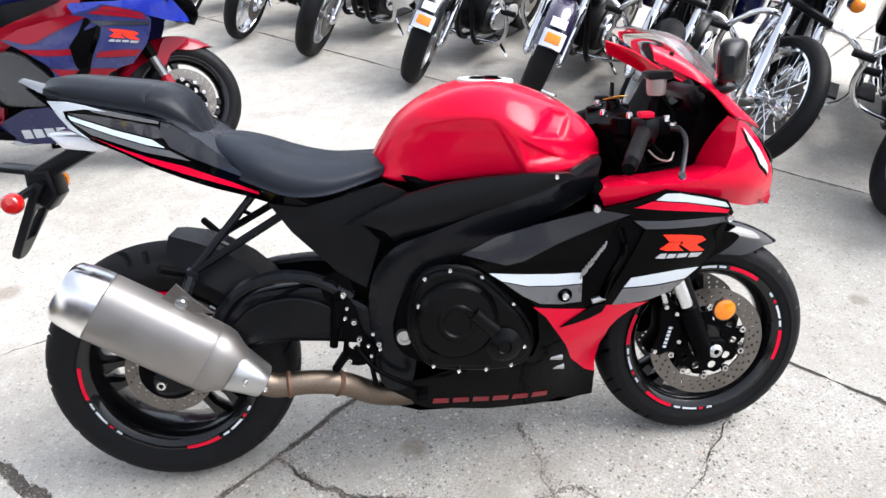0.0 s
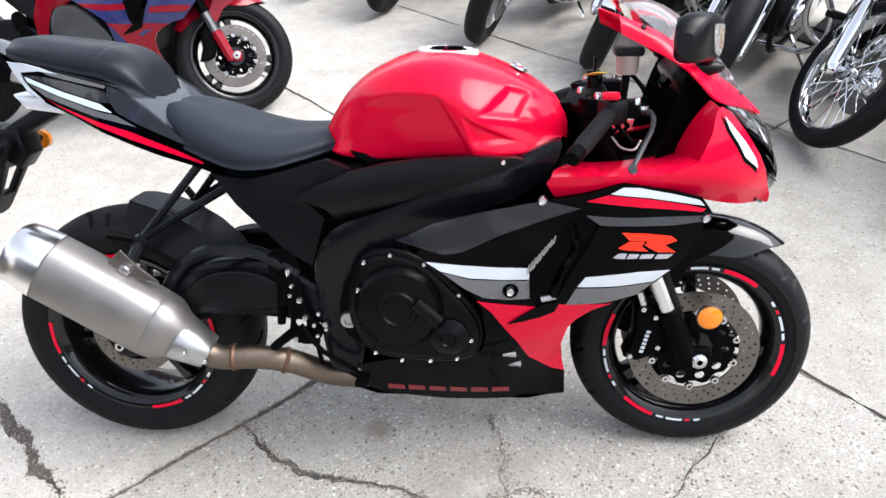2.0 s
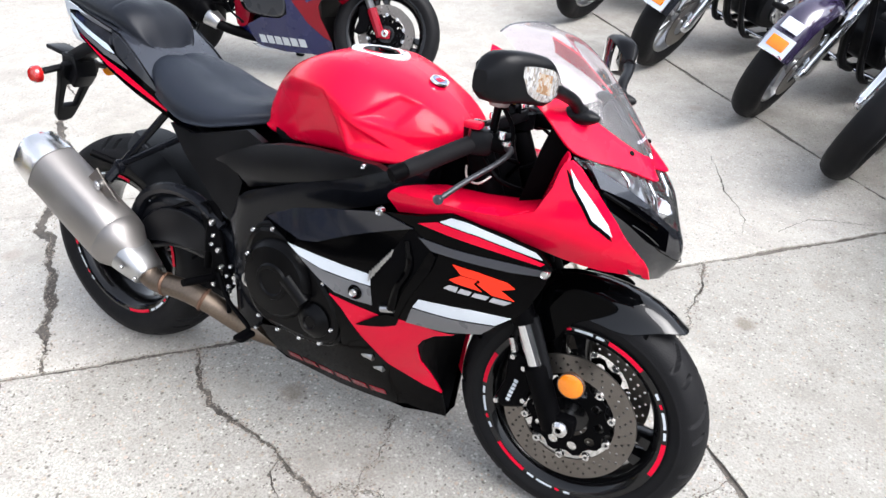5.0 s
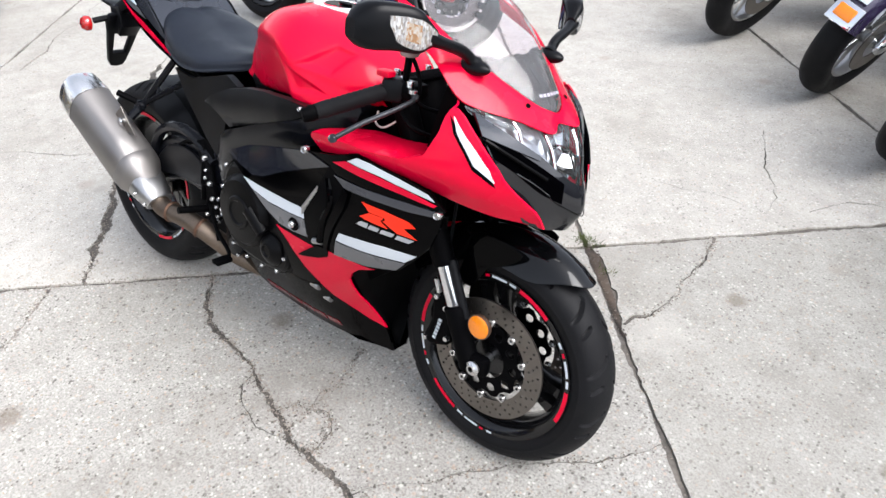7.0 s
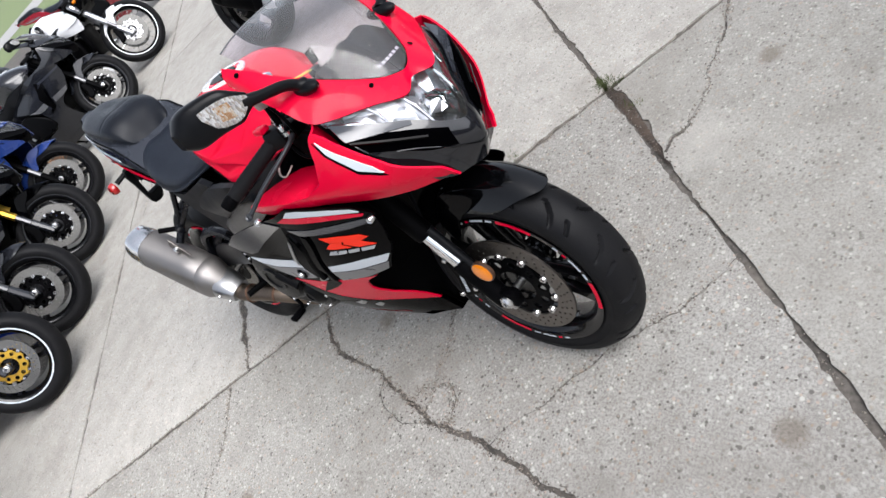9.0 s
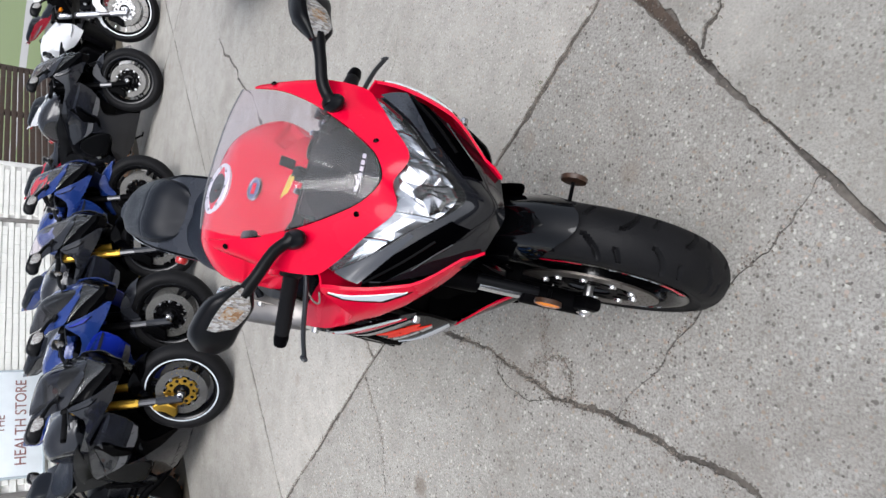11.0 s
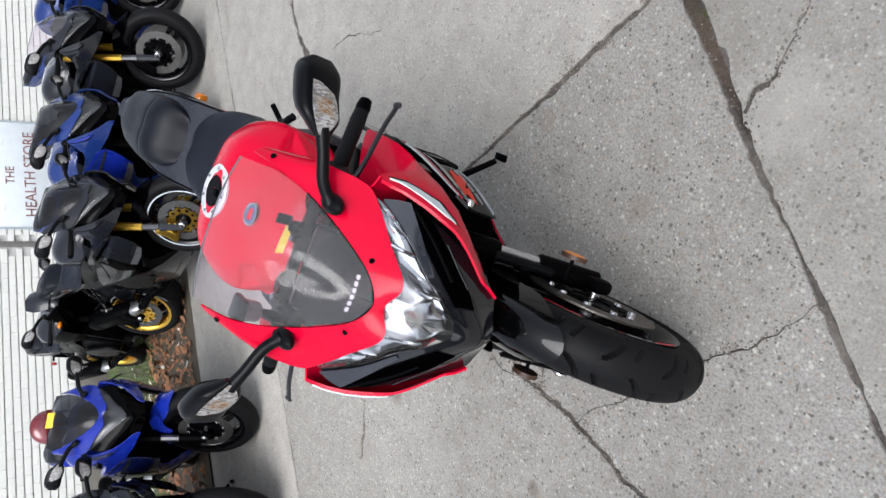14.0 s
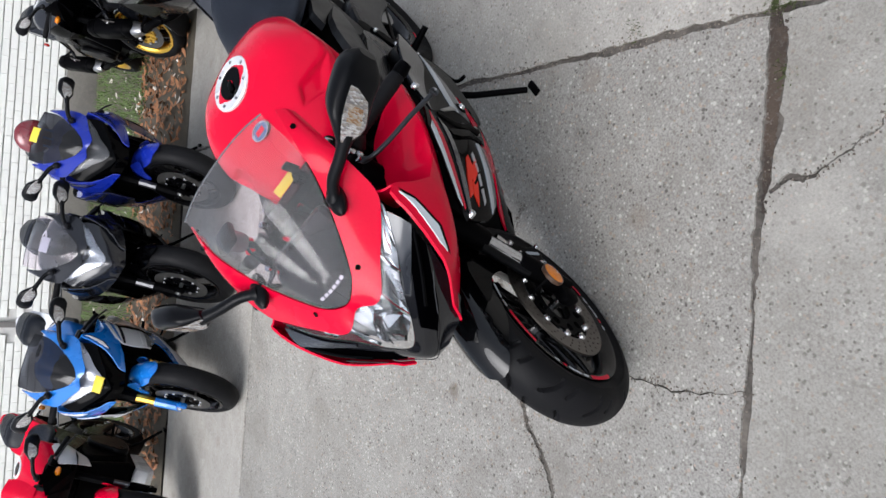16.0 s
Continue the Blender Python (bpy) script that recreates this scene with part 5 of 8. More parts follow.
    P("shock", tube([(0.46, 0, 0.36), (0.50, 0, 0.62)], 0.035, 12), SATIN)

    # fuel tank and seats
    tank = P("fuel_tank", tank_geo(fine), pal["tank"], pal.get("tank_label", "glossy painted fuel tank"), angle=50)
    tilt = Matrix.Translation((0.813, 0, 0.998)) @ Matrix.Rotation(radians(3), 4, "Y") @ Matrix.Diagonal((1.25, 1.25, 1, 1))
    capr = P("fuel_cap", lathe([(0, 0.008), (0.030, 0.008), (0.034, 0.004), (0.034, 0.0)], 28, axis="z").move(tilt), GLOSS, "black locking fuel cap", tank)
    P("cap_ring", lathe([(0.034, 0.003), (0.036, 0.006), (0.052, 0.006), (0.054, 0.003), (0.054, -0.004)], 32, axis="z").move(tilt), mat("cap_ring_silver", (0.66, 0.67, 0.68), 0.34, 0.25, vary=0.08), "bright bolted cap ring", tank)
    if fine:
        for k in range(7):
            a = 2 * math.pi * k / 7
            P("cap_screw", lathe([(0, 0.0085), (0.003, 0.0085), (0.004, 0.005)], 8, axis="z", c=(0.044 * math.cos(a), 0.044 * math.sin(a), 0)).move(tilt), BOLT, "", tank)
        P("cap_lock", block((0.012, 0, 0.010), (0.026, 0.012, 0.005), 0.002).move(tilt), SATIN, "", capr)
        bt = Matrix.Translation((0.968, 0, 0.9605)) @ Matrix.Rotation(radians(24), 4, "Y")
        bd = P("tank_badge", lathe([(0, 0.004), (0.020, 0.004), (0.024, 0.001)], 24, axis="z").move(bt @ Matrix.Diagonal((0.72, 1.05, 1, 1))), mat("badge_enamel", (0.10, 0.14, 0.26), 0.25, 0.2, 0.6), "oval tank badge in blue and red", tank)
        P("badge_rim", lathe([(0.021, 0.003), (0.023, 0.0052), (0.026, 0.0052), (0.028, 0.001)], 24, axis="z").move(bt @ Matrix.Diagonal((0.72, 1.05, 1, 1))), POLISH, "", bd)
        P("badge_mark", block((0, 0, 0.0048), (0.012, 0.026, 0.001), 0.0003).move(bt), RED, "", bd)
    seat_keys = [(0.140, 0.873, 0.842, 0.040), (0.165, 0.892, 0.835, 0.085), (0.205, 0.897, 0.822, 0.118), (0.27, 0.880, 0.800, 0.150), (0.35, 0.850, 0.772, 0.164), (0.43, 0.833, 0.770, 0.160), (0.50, 0.834, 0.783, 0.134), (0.545, 0.838, 0.792, 0.100), (0.572, 0.832, 0.80, 0.070)]

    def cushion(keys, puff):
        rings = []
        for x, top, bot, w in keys:
            half = [(0, top - puff * 0.25, 0), (w * 0.45, top, 0), (w * 0.80, top - 0.012, 0), (w * 0.985, 0.55 * top + 0.45 * bot, 0), (w, bot + 0.012, 0), (w * 0.92, bot, 0), (0, bot, 0)]
            pts = [(p.x, p.y) for p in spline(half, 4 if fine else 2)]
            rings.append([Vector((x, -y, z)) for y, z in pts] + [Vector((x, y, z)) for y, z in pts[-2:0:-1]])
        return loft([list(r) for r in zip(*[spline(list(c), 4 if fine else 2) for c in zip(*rings)])])

    P("rider_seat", cushion(seat_keys, 0.016), VINYL, "black grained vinyl rider seat")
    P("pillion_seat", cushion([(-0.192, 1.020, 1.006, 0.030), (-0.175, 1.038, 1.002, 0.062), (-0.12, 1.042, 0.990, 0.086), (-0.03, 1.031, 0.974, 0.101), (0.045, 1.021, 0.960, 0.107), (0.051, 1.010, 0.959, 0.107), (0.057, 1.020, 0.958, 0.108), (0.10, 1.006, 0.940, 0.104), (0.132, 0.975, 0.922, 0.092), (0.152, 0.928, 0.905, 0.073), (0.163, 0.903, 0.892, 0.05)], 0.0), PADVINYL, "black vinyl pillion seat with a cross seam")

    # tail
    tail_y = lambda x, z: cubic([-0.23, -0.15, 0.0, 0.15, 0.30, 0.45], [0.035, 0.085, 0.120, 0.135, 0.140, 0.135], x) - 0.25 * max(0.0, 0.86 - 0.55 * x - z) * max(0.0, 1 - 3 * abs(x)) * 0.4
    for s in (-1, 1):
        tl = P("tail_panel", skin([(-0.242, 1.034), (-0.19, 1.013), (-0.166, 0.998), (-0.117, 0.994), (-0.04, 0.977), (0.084, 0.949), (0.106, 0.943), (0.165, 0.902), (0.19, 0.880), (0.25, 0.826), (0.36, 0.764), (0.42, 0.735), (0.415, 0.716), (0.25, 0.776), (0.176, 0.798), (0.119, 0.819), (0.049, 0.848), (-0.01, 0.879), (-0.077, 0.907), (-0.121, 0.930), (-0.146, 0.960), (-0.168, 0.992)], tail_y, 0.006, step, s), pal["tail"], "glossy tail fairing")
        if fine:
            P("tail_cheek", skin([(-0.122, 0.968), (-0.078, 0.966), (-0.01, 0.955), (0.078, 0.936), (0.090, 0.912), (0.066, 0.911), (-0.015, 0.934), (-0.10, 0.961)], tail_y, 0.002, step, s, 0.0012), pal["tail_cheek"], "slate grey recessed cheek", tl)
            P("tail_band", skin([(-0.085, 0.987), (-0.04, 0.976), (0.023, 0.962), (0.082, 0.948), (0.080, 0.942), (-0.01, 0.959), (-0.060, 0.970)], tail_y, 0.003, step, s, 0.0016), pal["tail_band"], "silver upper edge", tl)
            P("tail_flank", skin([(0.086, 0.946), (0.108, 0.941), (0.165, 0.902), (0.19, 0.880), (0.25, 0.826), (0.242, 0.822), (0.138, 0.868), (0.098, 0.890), (0.080, 0.925)], tail_y, 0.003, step, s, 0.0016), pal["tail_top"], "grey panel below the seats", tl)
        P("tail_stripe", skin([(-0.121, 0.964), (-0.019, 0.931), (0.06, 0.909), (0.086, 0.890), (0.053, 0.896), (-0.031, 0.922), (-0.116, 0.953)], tail_y, 0.003, step, s, 0.0025), pal.get("tail_stripe", pal["stripe"]), "pale stripe", tl)
        P("tail_stripe", skin([(-0.114, 0.949), (-0.031, 0.919), (0.055, 0.892), (0.094, 0.884), (0.138, 0.859), (0.042, 0.881), (-0.074, 0.921)], tail_y, 0.003, step, s, 0.001), pal["grey"], "", tl)
        P("tail_stripe", skin([(-0.075, 0.916), (-0.025, 0.895), (0.045, 0.870), (0.125, 0.847), (0.225, 0.808), (0.28, 0.784), (0.28, 0.778), (0.225, 0.797), (0.121, 0.831), (0.051, 0.857), (-0.009, 0.885), (-0.058, 0.909)], tail_y, 0.003, step, s, 0.0015), pal["accent"], "", tl)
        P("tail_side", skin([(-0.166, 0.995), (-0.144, 0.961), (-0.121, 0.934), (-0.080, 0.911), (-0.112, 0.938), (-0.127, 0.956), (-0.131, 0.973), (-0.078, 0.977), (-0.03, 0.971), (-0.076, 0.985), (-0.117, 0.993)], tail_y, 0.004, step, s, 0.003), pal["stripe"], "", tl)
        P("seat_rail", tube([(0.16, s * 0.11, 0.865), (0.30, s * 0.12, 0.80), (0.50, s * 0.12, 0.70)], 0.018, 8), SATIN)
    under = [[Vector((x, y * w, z)) for y in (-1, -0.5, 0, 0.5, 1)] for x, z, w in ((-0.23, 1.020, 0.035), (-0.13, 0.945, 0.075), (-0.05, 0.905, 0.105), (0.10, 0.845, 0.12), (0.25, 0.79, 0.13), (0.42, 0.72, 0.125))]
    P("undertail", sheet(under), PLAST, "black undertail tray")
    P("tail_top", sheet([[Vector((x, y * w, z + 0.006 * (1 - y * y))) for y in (-1, -0.5, 0, 0.5, 1)] for x, z, w in ((-0.244, 1.034, 0.03), (-0.19, 1.013, 0.060), (-0.13, 0.994, 0.092), (-0.02, 0.972, 0.116), (0.08, 0.948, 0.127), (0.106, 0.942, 0.130), (0.165, 0.900, 0.135), (0.25, 0.825, 0.138))]), pal.get("tail_top", pal["tail"]), "grey panel round the pillion seat" if fine else "")
    if fine:
        P("tail_lamp", flat([(-0.195, 0.918), (-0.11, 0.912), (-0.055, 0.893), (-0.085, 0.872), (-0.165, 0.882)], (), 0.115, 0.012), mat("clear_tail_lens", (0.70, 0.71, 0.74), 0.15, 0.2, 0.6, vary=0.12), "clear tail lamp under the pillion seat")
    else:
        P("tail_lamp", block((-0.215, 0, 1.0), (0.03, 0.07, 0.022), 0.008, Matrix.Rotation(radians(35), 4, "Y")), REDLENS, "red tail lamp under the pillion seat")
    holder = P("plate_holder", block((-0.195, 0, 0.845), (0.15, 0.062, 0.040), 0.010, Matrix.Rotation(radians(-27), 4, "Y")).join(flat([(-0.275, 0.835), (-0.215, 0.835), (-0.205, 0.770), (-0.235, 0.735), (-0.275, 0.765)], (), 0.070, 0.010)), PLAST, "black number plate bracket")
    down = Matrix.Translation((-0.243, 0, 0.79)) @ Matrix.Rotation(radians(30), 4, "Y") @ Matrix.Rotation(radians(90), 4, "Z")
    loop = smooth2([(-0.058, 0.02), (-0.052, -0.06), (-0.036, -0.150), (-0.022, -0.196), (0.022, -0.196), (0.036, -0.150), (0.052, -0.06), (0.058, 0.02)], 2)
    P("plate_frame", flat(loop, [[(-0.030, -0.055), (-0.022, -0.140), (0.022, -0.140), (0.030, -0.055)]] if fine else (), 0.020, 0.004).move(down), PLAST, "open black plate frame", holder)
    P("plate_wing", block((-0.300, 0, 0.834), (0.090, 0.062, 0.013), 0.004, Matrix.Rotation(radians(9), 4, "Y")), PLAST, "", holder)
    for s in (-1, 1):
        P("signal_stalk", tube([(-0.245, s * 0.03, 0.80), (-0.262, s * 0.10, 0.785)], 0.010, 8), PLAST, "", holder)
        P("tail_reflector", lathe([(0, s * 0.014), (0.018, s * 0.012), (0.024, s * 0.004), (0.024, -s * 0.01), (0, -s * 0.012)], 18, c=(-0.267, s * 0.122, 0.777)), REDLENS if s < 0 else AMBER, "round red lamp", holder)
    hug = []
    for k, a in enumerate((84, 80, 72, 62, 51, 40, 29, 19)):
        grow = min(1.0, 0.45 + 0.28 * k)
        hug.append([Vector(((0.350 - 0.075 * grow * max(0.0, abs(q) - 0.62) / 0.38) * math.cos(radians(a)) - 0.004, q * 0.098 * (0.35 + 0.65 * grow), 0.3135 + (0.350 - 0.075 * grow * max(0.0, abs(q) - 0.62) / 0.38) * math.sin(radians(a)))) for q in (-1, -0.9, -0.75, -0.6, -0.3, 0, 0.3, 0.6, 0.75, 0.9, 1)])
    P("rear_hugger", sheet(hug).join(sheet([[p + Vector((0, 0, -0.006)) for p in r] for r in hug])), PLAST, "black rear tyre hugger")

    # exhaust on the right
    ma, mb = Vector((-0.145, -0.232, 0.612)), Vector((0.205, -0.205, 0.375))
    if pal.get("short_can"):
        mb = Vector((0.40, -0.205, 0.30))
        ma = mb + (ma - mb).normalized() * 0.42
    along = (mb - ma).normalized()
    side = along.cross(Vector((0, 1, 0))).normalized()
    side = side if side.z > 0 else -side
    out_y = side.cross(along).normalized()

    def muff(ts):
        rings = []
        for t, a, b in ts:
            o = ma + along * t
            rings.append([o + side * b * math.copysign(abs(math.sin(q)) ** 0.72, math.sin(q)) + out_y * a * math.copysign(abs(math.cos(q)) ** 0.72, math.cos(q)) for q in [2 * math.pi * k / 24 for k in range(24)]])
        return loft(rings)

    mf = P("silencer", muff([(0.082, 0.060, 0.072), (0.087, 0.064, 0.076), (0.27, 0.066, 0.078), (0.335, 0.066, 0.078), (0.338, 0.0645, 0.0765), (0.342, 0.066, 0.078), (0.372, 0.064, 0.074), (0.40, 0.052, 0.058), (0.435, 0.036, 0.040)]), pal.get("silencer", TITAN), "brushed titanium silencer")
    P("silencer_cap", muff([(0.008, 0.040, 0.050), (0.0, 0.046, 0.056), (0.012, 0.058, 0.067), (0.045, 0.062, 0.073), (0.078, 0.065, 0.077), (0.084, 0.065, 0.077)]), pal.get("silencer_cap", POLISH), "polished silencer end cap", mf)
    P("tailpipe_hole", lathe([(0, 0), (0.026, 0), (0.026, 0.006), (0.0, 0.006)], 20, axis="x").move(Matrix.Translation(ma + along * 0.004) @ along.to_track_quat("X", "Z").to_matrix().to_4x4()), SATIN, "", mf)
    P("heat_guard", muff([(0.405, 0.054, 0.047), (0.41, 0.056, 0.049), (0.48, 0.043, 0.034), (0.485, 0.040, 0.031)]), ALU, "bright heat guard", mf)
    P("exhaust_pipe", tube(spline([tuple(mb + along * 0.03), tuple(mb + along * 0.085), (0.36, -0.185, 0.322), (0.44, -0.165, 0.300), (0.52, -0.11, 0.235), (0.62, -0.06, 0.205), (0.85, 0, 0.21)] if not pal.get("short_can") else [tuple(mb + along * 0.02), tuple(mb + along * 0.08), (0.62, -0.06, 0.205), (0.85, 0, 0.21)], 6), 0.029, 16), pal.get("pipe", PIPE), "heat-tinted steel exhaust pipe")
    if fine:
        way = spline([tuple(mb + along * 0.03), tuple(mb + along * 0.085), (0.36, -0.185, 0.322), (0.44, -0.165, 0.300), (0.52, -0.11, 0.235)], 8)
        for q in (11, 22):
            P("pipe_clamp", tube([way[q], way[q].lerp(way[q + 1], 0.5), way[q + 1]], [0.0305, 0.0335, 0.0305], 16), mat("rusty_clamp", (0.13, 0.075, 0.05), 0.6, 0.8, vary=0.3), "rusty pipe clamp")
    hang = P("silencer_hanger", flat([(0.045, 0.56), (0.09, 0.60), (0.125, 0.56), (0.165, 0.525), (0.11, 0.53), (0.075, 0.53)], (), 0.006, 0.001, -0.210), STEEL, "dull steel silencer hanger")
    P("hanger_bolt", lathe([(0, -0.014), (0.009, -0.014), (0.011, -0.011), (0.014, -0.011), (0.014, 0)], 14, c=(0.098, -0.212, 0.556)), BOLT, "", hang)
    for s in (-1, 1):
        stay = P("footrest_stay", tube([(0.112, s * 0.15, 0.605), (0.268, s * 0.118, 0.780)], 0.0100, 8).join(tube([(0.112, s * 0.15, 0.605), (0.345, s * 0.118, 0.735)], 0.0100, 8)).join(tube([(0.112, s * 0.15, 0.605), (0.10, s * 0.19, 0.565)], 0.014, 8)).join(tube([(0.175, s * 0.137, 0.672), (0.205, s * 0.137, 0.656)], 0.006, 6)).join(lathe([(0, s * 0.012), (0.018, s * 0.010), (0.020, -s * 0.006)], 12, c=(0.108, s * 0.16, 0.598))), FRAME, "black pillion footrest stay")
        P("pillion_peg", tube([(0.112, s * 0.15, 0.60), (0.055, s * 0.20, 0.633)], 0.010, 8), SATIN, "", stay)
        rear = P("rearset", flat(smooth2([(0.44, 0.545), (0.475, 0.50), (0.49, 0.43), (0.52, 0.38), (0.49, 0.345), (0.44, 0.36), (0.445, 0.43), (0.425, 0.50)], 3), [circle(0.468, 0.40, 0.014, 10)], 0.012, 0.003, s * 0.155), SATIN, "black footrest plate")
        P("footpeg", tube([(0.445, s * 0.16, 0.375), (0.43, s * 0.245, 0.385)], [0.012, 0.010], 10), SATIN, "", rear)
        P("foot_lever", tube(spline([(0.47, s * 0.165, 0.40), (0.52, s * 0.18, 0.34), (0.60, s * 0.195, 0.30), (0.62, s * 0.23, 0.30)], 4), 0.006, 8), SATIN, "", rear)
        if fine:
            for bx, bz in ((0.452, 0.535), (0.472, 0.462), (0.482, 0.418), (0.455, 0.362), (0.505, 0.355), (0.528, 0.402)):
                P("rearset_bolt", lathe([(0.0015, s * 0.004), (0.003, s * 0.007), (0.006, s * 0.007), (0.0075, s * 0.003), (0.0075, -s * 0.004)], 10, c=(bx, s * 0.163, bz)), BOLT, "", rear)
            if s < 0:
                P("rear_master_cylinder", tube([(0.418, -0.150, 0.395), (0.425, -0.150, 0.445), (0.428, -0.150, 0.450), (0.436, -0.150, 0.520)], [0.010, 0.011, 0.015, 0.014], 12), SATIN, "black rear brake master cylinder", rear)
                P("brake_hose", tube(spline([(0.436, -0.150, 0.520), (0.43, -0.155, 0.565), (0.36, -0.150, 0.560), (0.25, -0.140, 0.50), (0.16, -0.130, 0.44)], 5), 0.005, 7), SATIN, "", rear)
                P("brake_pedal_pad", block((0.625, -0.235, 0.300), (0.03, 0.05, 0.014), 0.004), SATIN, "", rear)
                P("rear_caliper", block((0.105, -0.095, 0.365), (0.075, 0.05, 0.055), 0.012, Matrix.Rotation(radians(-30), 4, "Y")), SATIN, "black rear brake caliper", rear)
                P("pedal_spring", tube([(0.505, -0.17, 0.36), (0.515, -0.172, 0.30)], 0.006, 8), SATIN, "", rear)
        P("heel_guard", flat(smooth2([(0.40, 0.56), (0.44, 0.585), (0.475, 0.55), (0.455, 0.50), (0.42, 0.49)], 3), (), 0.004, 0.001, s * 0.150), SATIN, "", rear)
    P("chain", flat([(-0.10, 0.395), (0.50, 0.455), (0.50, 0.438), (-0.10, 0.38)], (), 0.016, 0.003, 0.085).join(flat([(-0.06, 0.222), (0.50, 0.385), (0.50, 0.37), (-0.06, 0.207)], (), 0.016, 0.003, 0.085)), SATIN, "dark drive chain")
    stand = P("side_stand", tube([(0.585, 0.14, 0.27), (0.605, 0.19, 0.20), (0.655, 0.305, 0.093)], [0.012, 0.011, 0.010], 10), SATIN, "black side stand resting on the ground")
    P("stand_foot", block((0.662, 0.322, 0.083), (0.055, 0.024, 0.012), 0.004, Matrix.Rotation(radians(13), 4, "X")), SATIN, "", stand)

    if naked:
        naked_front(bike, pal)
    else:
        # fairing
        for s in (-1, 1):
            ledge = lambda x: cubic([1.03, 1.20, 1.30, 1.40, 1.51], [0.784, 0.786, 0.782, 0.758, 0.700], x)
            cheek = lambda x, z: flank(x, z) - 0.5 * max(0.0, ledge(x) - z)
            co = P("cowl_side", skin(COWL, cheek if fine else flank, 0.006, 0.6 * step if fine else step, s), pal["cowl"], "glossy upper fairing side")
            deck_out = [(x, flank(x, z) - 0.001, z) for x, z in ((1.03, 0.788), (1.07, 0.790), (1.13, 0.791), (1.19, 0.790), (1.258, 0.792), (1.312, 0.812))]
            deck_in = [(1.045, 0.195, 0.787), (1.085, 0.140, 0.784), (1.13, 0.128, 0.782), (1.18, 0.128, 0.785), (1.24, 0.124, 0.792), (1.288, 0.128, 0.803)]
            deck_mid = [tuple(Vector(p).lerp(Vector(q), 0.35) + Vector((0, 0, 0.004))) for p, q in zip(deck_out, deck_in)]
            P("cowl_deck", patch([[(x, s * y, z) for x, y, z in r] for r in (deck_out, deck_mid, deck_in)], 4, 4, 0.004), pal["cowl"], "", co)
            turn_in = [[(1.312, flank(1.312, 0.812) - 0.001, 0.812), (1.334, flank(1.334, 0.86) - 0.001, 0.86), (1.339, flank(1.339, 0.892) - 0.001, 0.892), (1.346, flank(1.346, 0.908) - 0.001, 0.909)], [(1.300, 0.185, 0.808), (1.318, 0.180, 0.857), (1.330, 0.186, 0.892), (1.342, 0.190, 0.914)], [(1.288, 0.128, 0.803), (1.304, 0.143, 0.852), (1.320, 0.163, 0.892), (1.334, 0.180, 0.918)]]
            P("cowl_return", patch([[(x, s * y, z) for x, y, z in r] for r in turn_in], 4, 4, 0.004), pal["cowl"], "", co)
            P("cowl_badge", skin(HORN_W, flank, 0.003, step, s, 0.002), pal["stripe"], "white arrow-shaped panel", co)
            ring = [(a + (a - 1.400) * 0.10 - 0.003, b + (b - 0.84) * 0.10 - 0.005) for a, b in HORN_W]
            P("badge_border", skin(ring, flank, 0.003, step, s, 0.001), SATIN, "", co)
            sd = P("side_fairing", skin(BLACK_SIDE, flank, 0.006, step, s), pal["side"], "glossy side fairing with stripes")
            P("side_vent", skin(VENT, flank, 0.020, step, s, 0.0012), SATIN, "dark cooling vent", sd)
            if fine:
                for k in range(9):
                    x0, z0 = 0.990 + 0.0062 * k, 0.580 + 0.0088 * k
                    up = 0.024 - 0.001 * k
                    P("vent_fin", tube([(x0, s * (flank(x0, z0) + 0.003), z0), (x0 + 0.004, s * (flank(x0, z0 + up) + 0.003), z0 + up)], 0.0021, 5), ALU, "", sd)
                for k in range(4):
                    x0, z0 = 0.990 + 0.012 * k, 0.588 + 0.018 * k
                    P("vent_fin", tube([(x0, s * (flank(x0, z0) + 0.0035), z0), (x0 + 0.013, s * (flank(x0, z0) + 0.0035), z0 + 0.009)], 0.0018, 5), ALU, "", sd)
                P("vent_pipe", tube([(1.020, s * (flank(1.02, 0.52) + 0.004), 0.520), (1.050, s * (flank(1.05, 0.53) + 0.004), 0.528)], 0.0075, 10), ALU, "bright pipe end in the vent", sd)
                P("vent_hose", tube(spline([(1.075, s * 0.262, 0.695), (1.085, s * 0.264, 0.640), (1.060, s * 0.262, 0.585), (1.045, s * 0.256, 0.53)], 5), 0.009, 8), GLOSS, "", sd)
            P("vent_blade", skin([(1.128, 0.690), (1.142, 0.680), (1.130, 0.642), (1.086, 0.566), (1.057, 0.507), (1.050, 0.515), (1.070, 0.570), (1.105, 0.640)], flank, 0.014, step, s, 0.007), GLOSS, "glossy vent blade", sd)
            P("vent_hook", skin([(1.060, 0.510), (1.050, 0.484), (1.020, 0.470), (0.985, 0.460), (0.951, 0.453), (0.975, 0.472), (1.005, 0.494), (1.030, 0.508)], flank, 0.006, step, s, 0.005), GLOSS, "curved black blade over the lower fairing", sd)
            P("side_stripe", skin(WHITE_A, flank, 0.003, step, s, 0.002), pal["stripe"], "white stripe", sd)
            P("side_stripe", skin(GREY_A, flank, 0.003, step, s, 0.002), pal["grey"], "grey stripe", sd)
            P("side_stripe", skin(WHITE_B, flank, 0.003, step, s, 0.002), pal["stripe"], "", sd)
            P("side_stripe", skin(GREY_B, flank, 0.003, step, s, 0.002), pal["grey"], "", sd)
            P("upper_stripe", skin(STRIPE_W, flank, 0.003, step, s, 0.0045), pal["stripe"], "", sd)
            P("upper_stripe", skin(STRIPE_R, flank, 0.003, step, s, 0.0045), pal["accent"], "", sd)
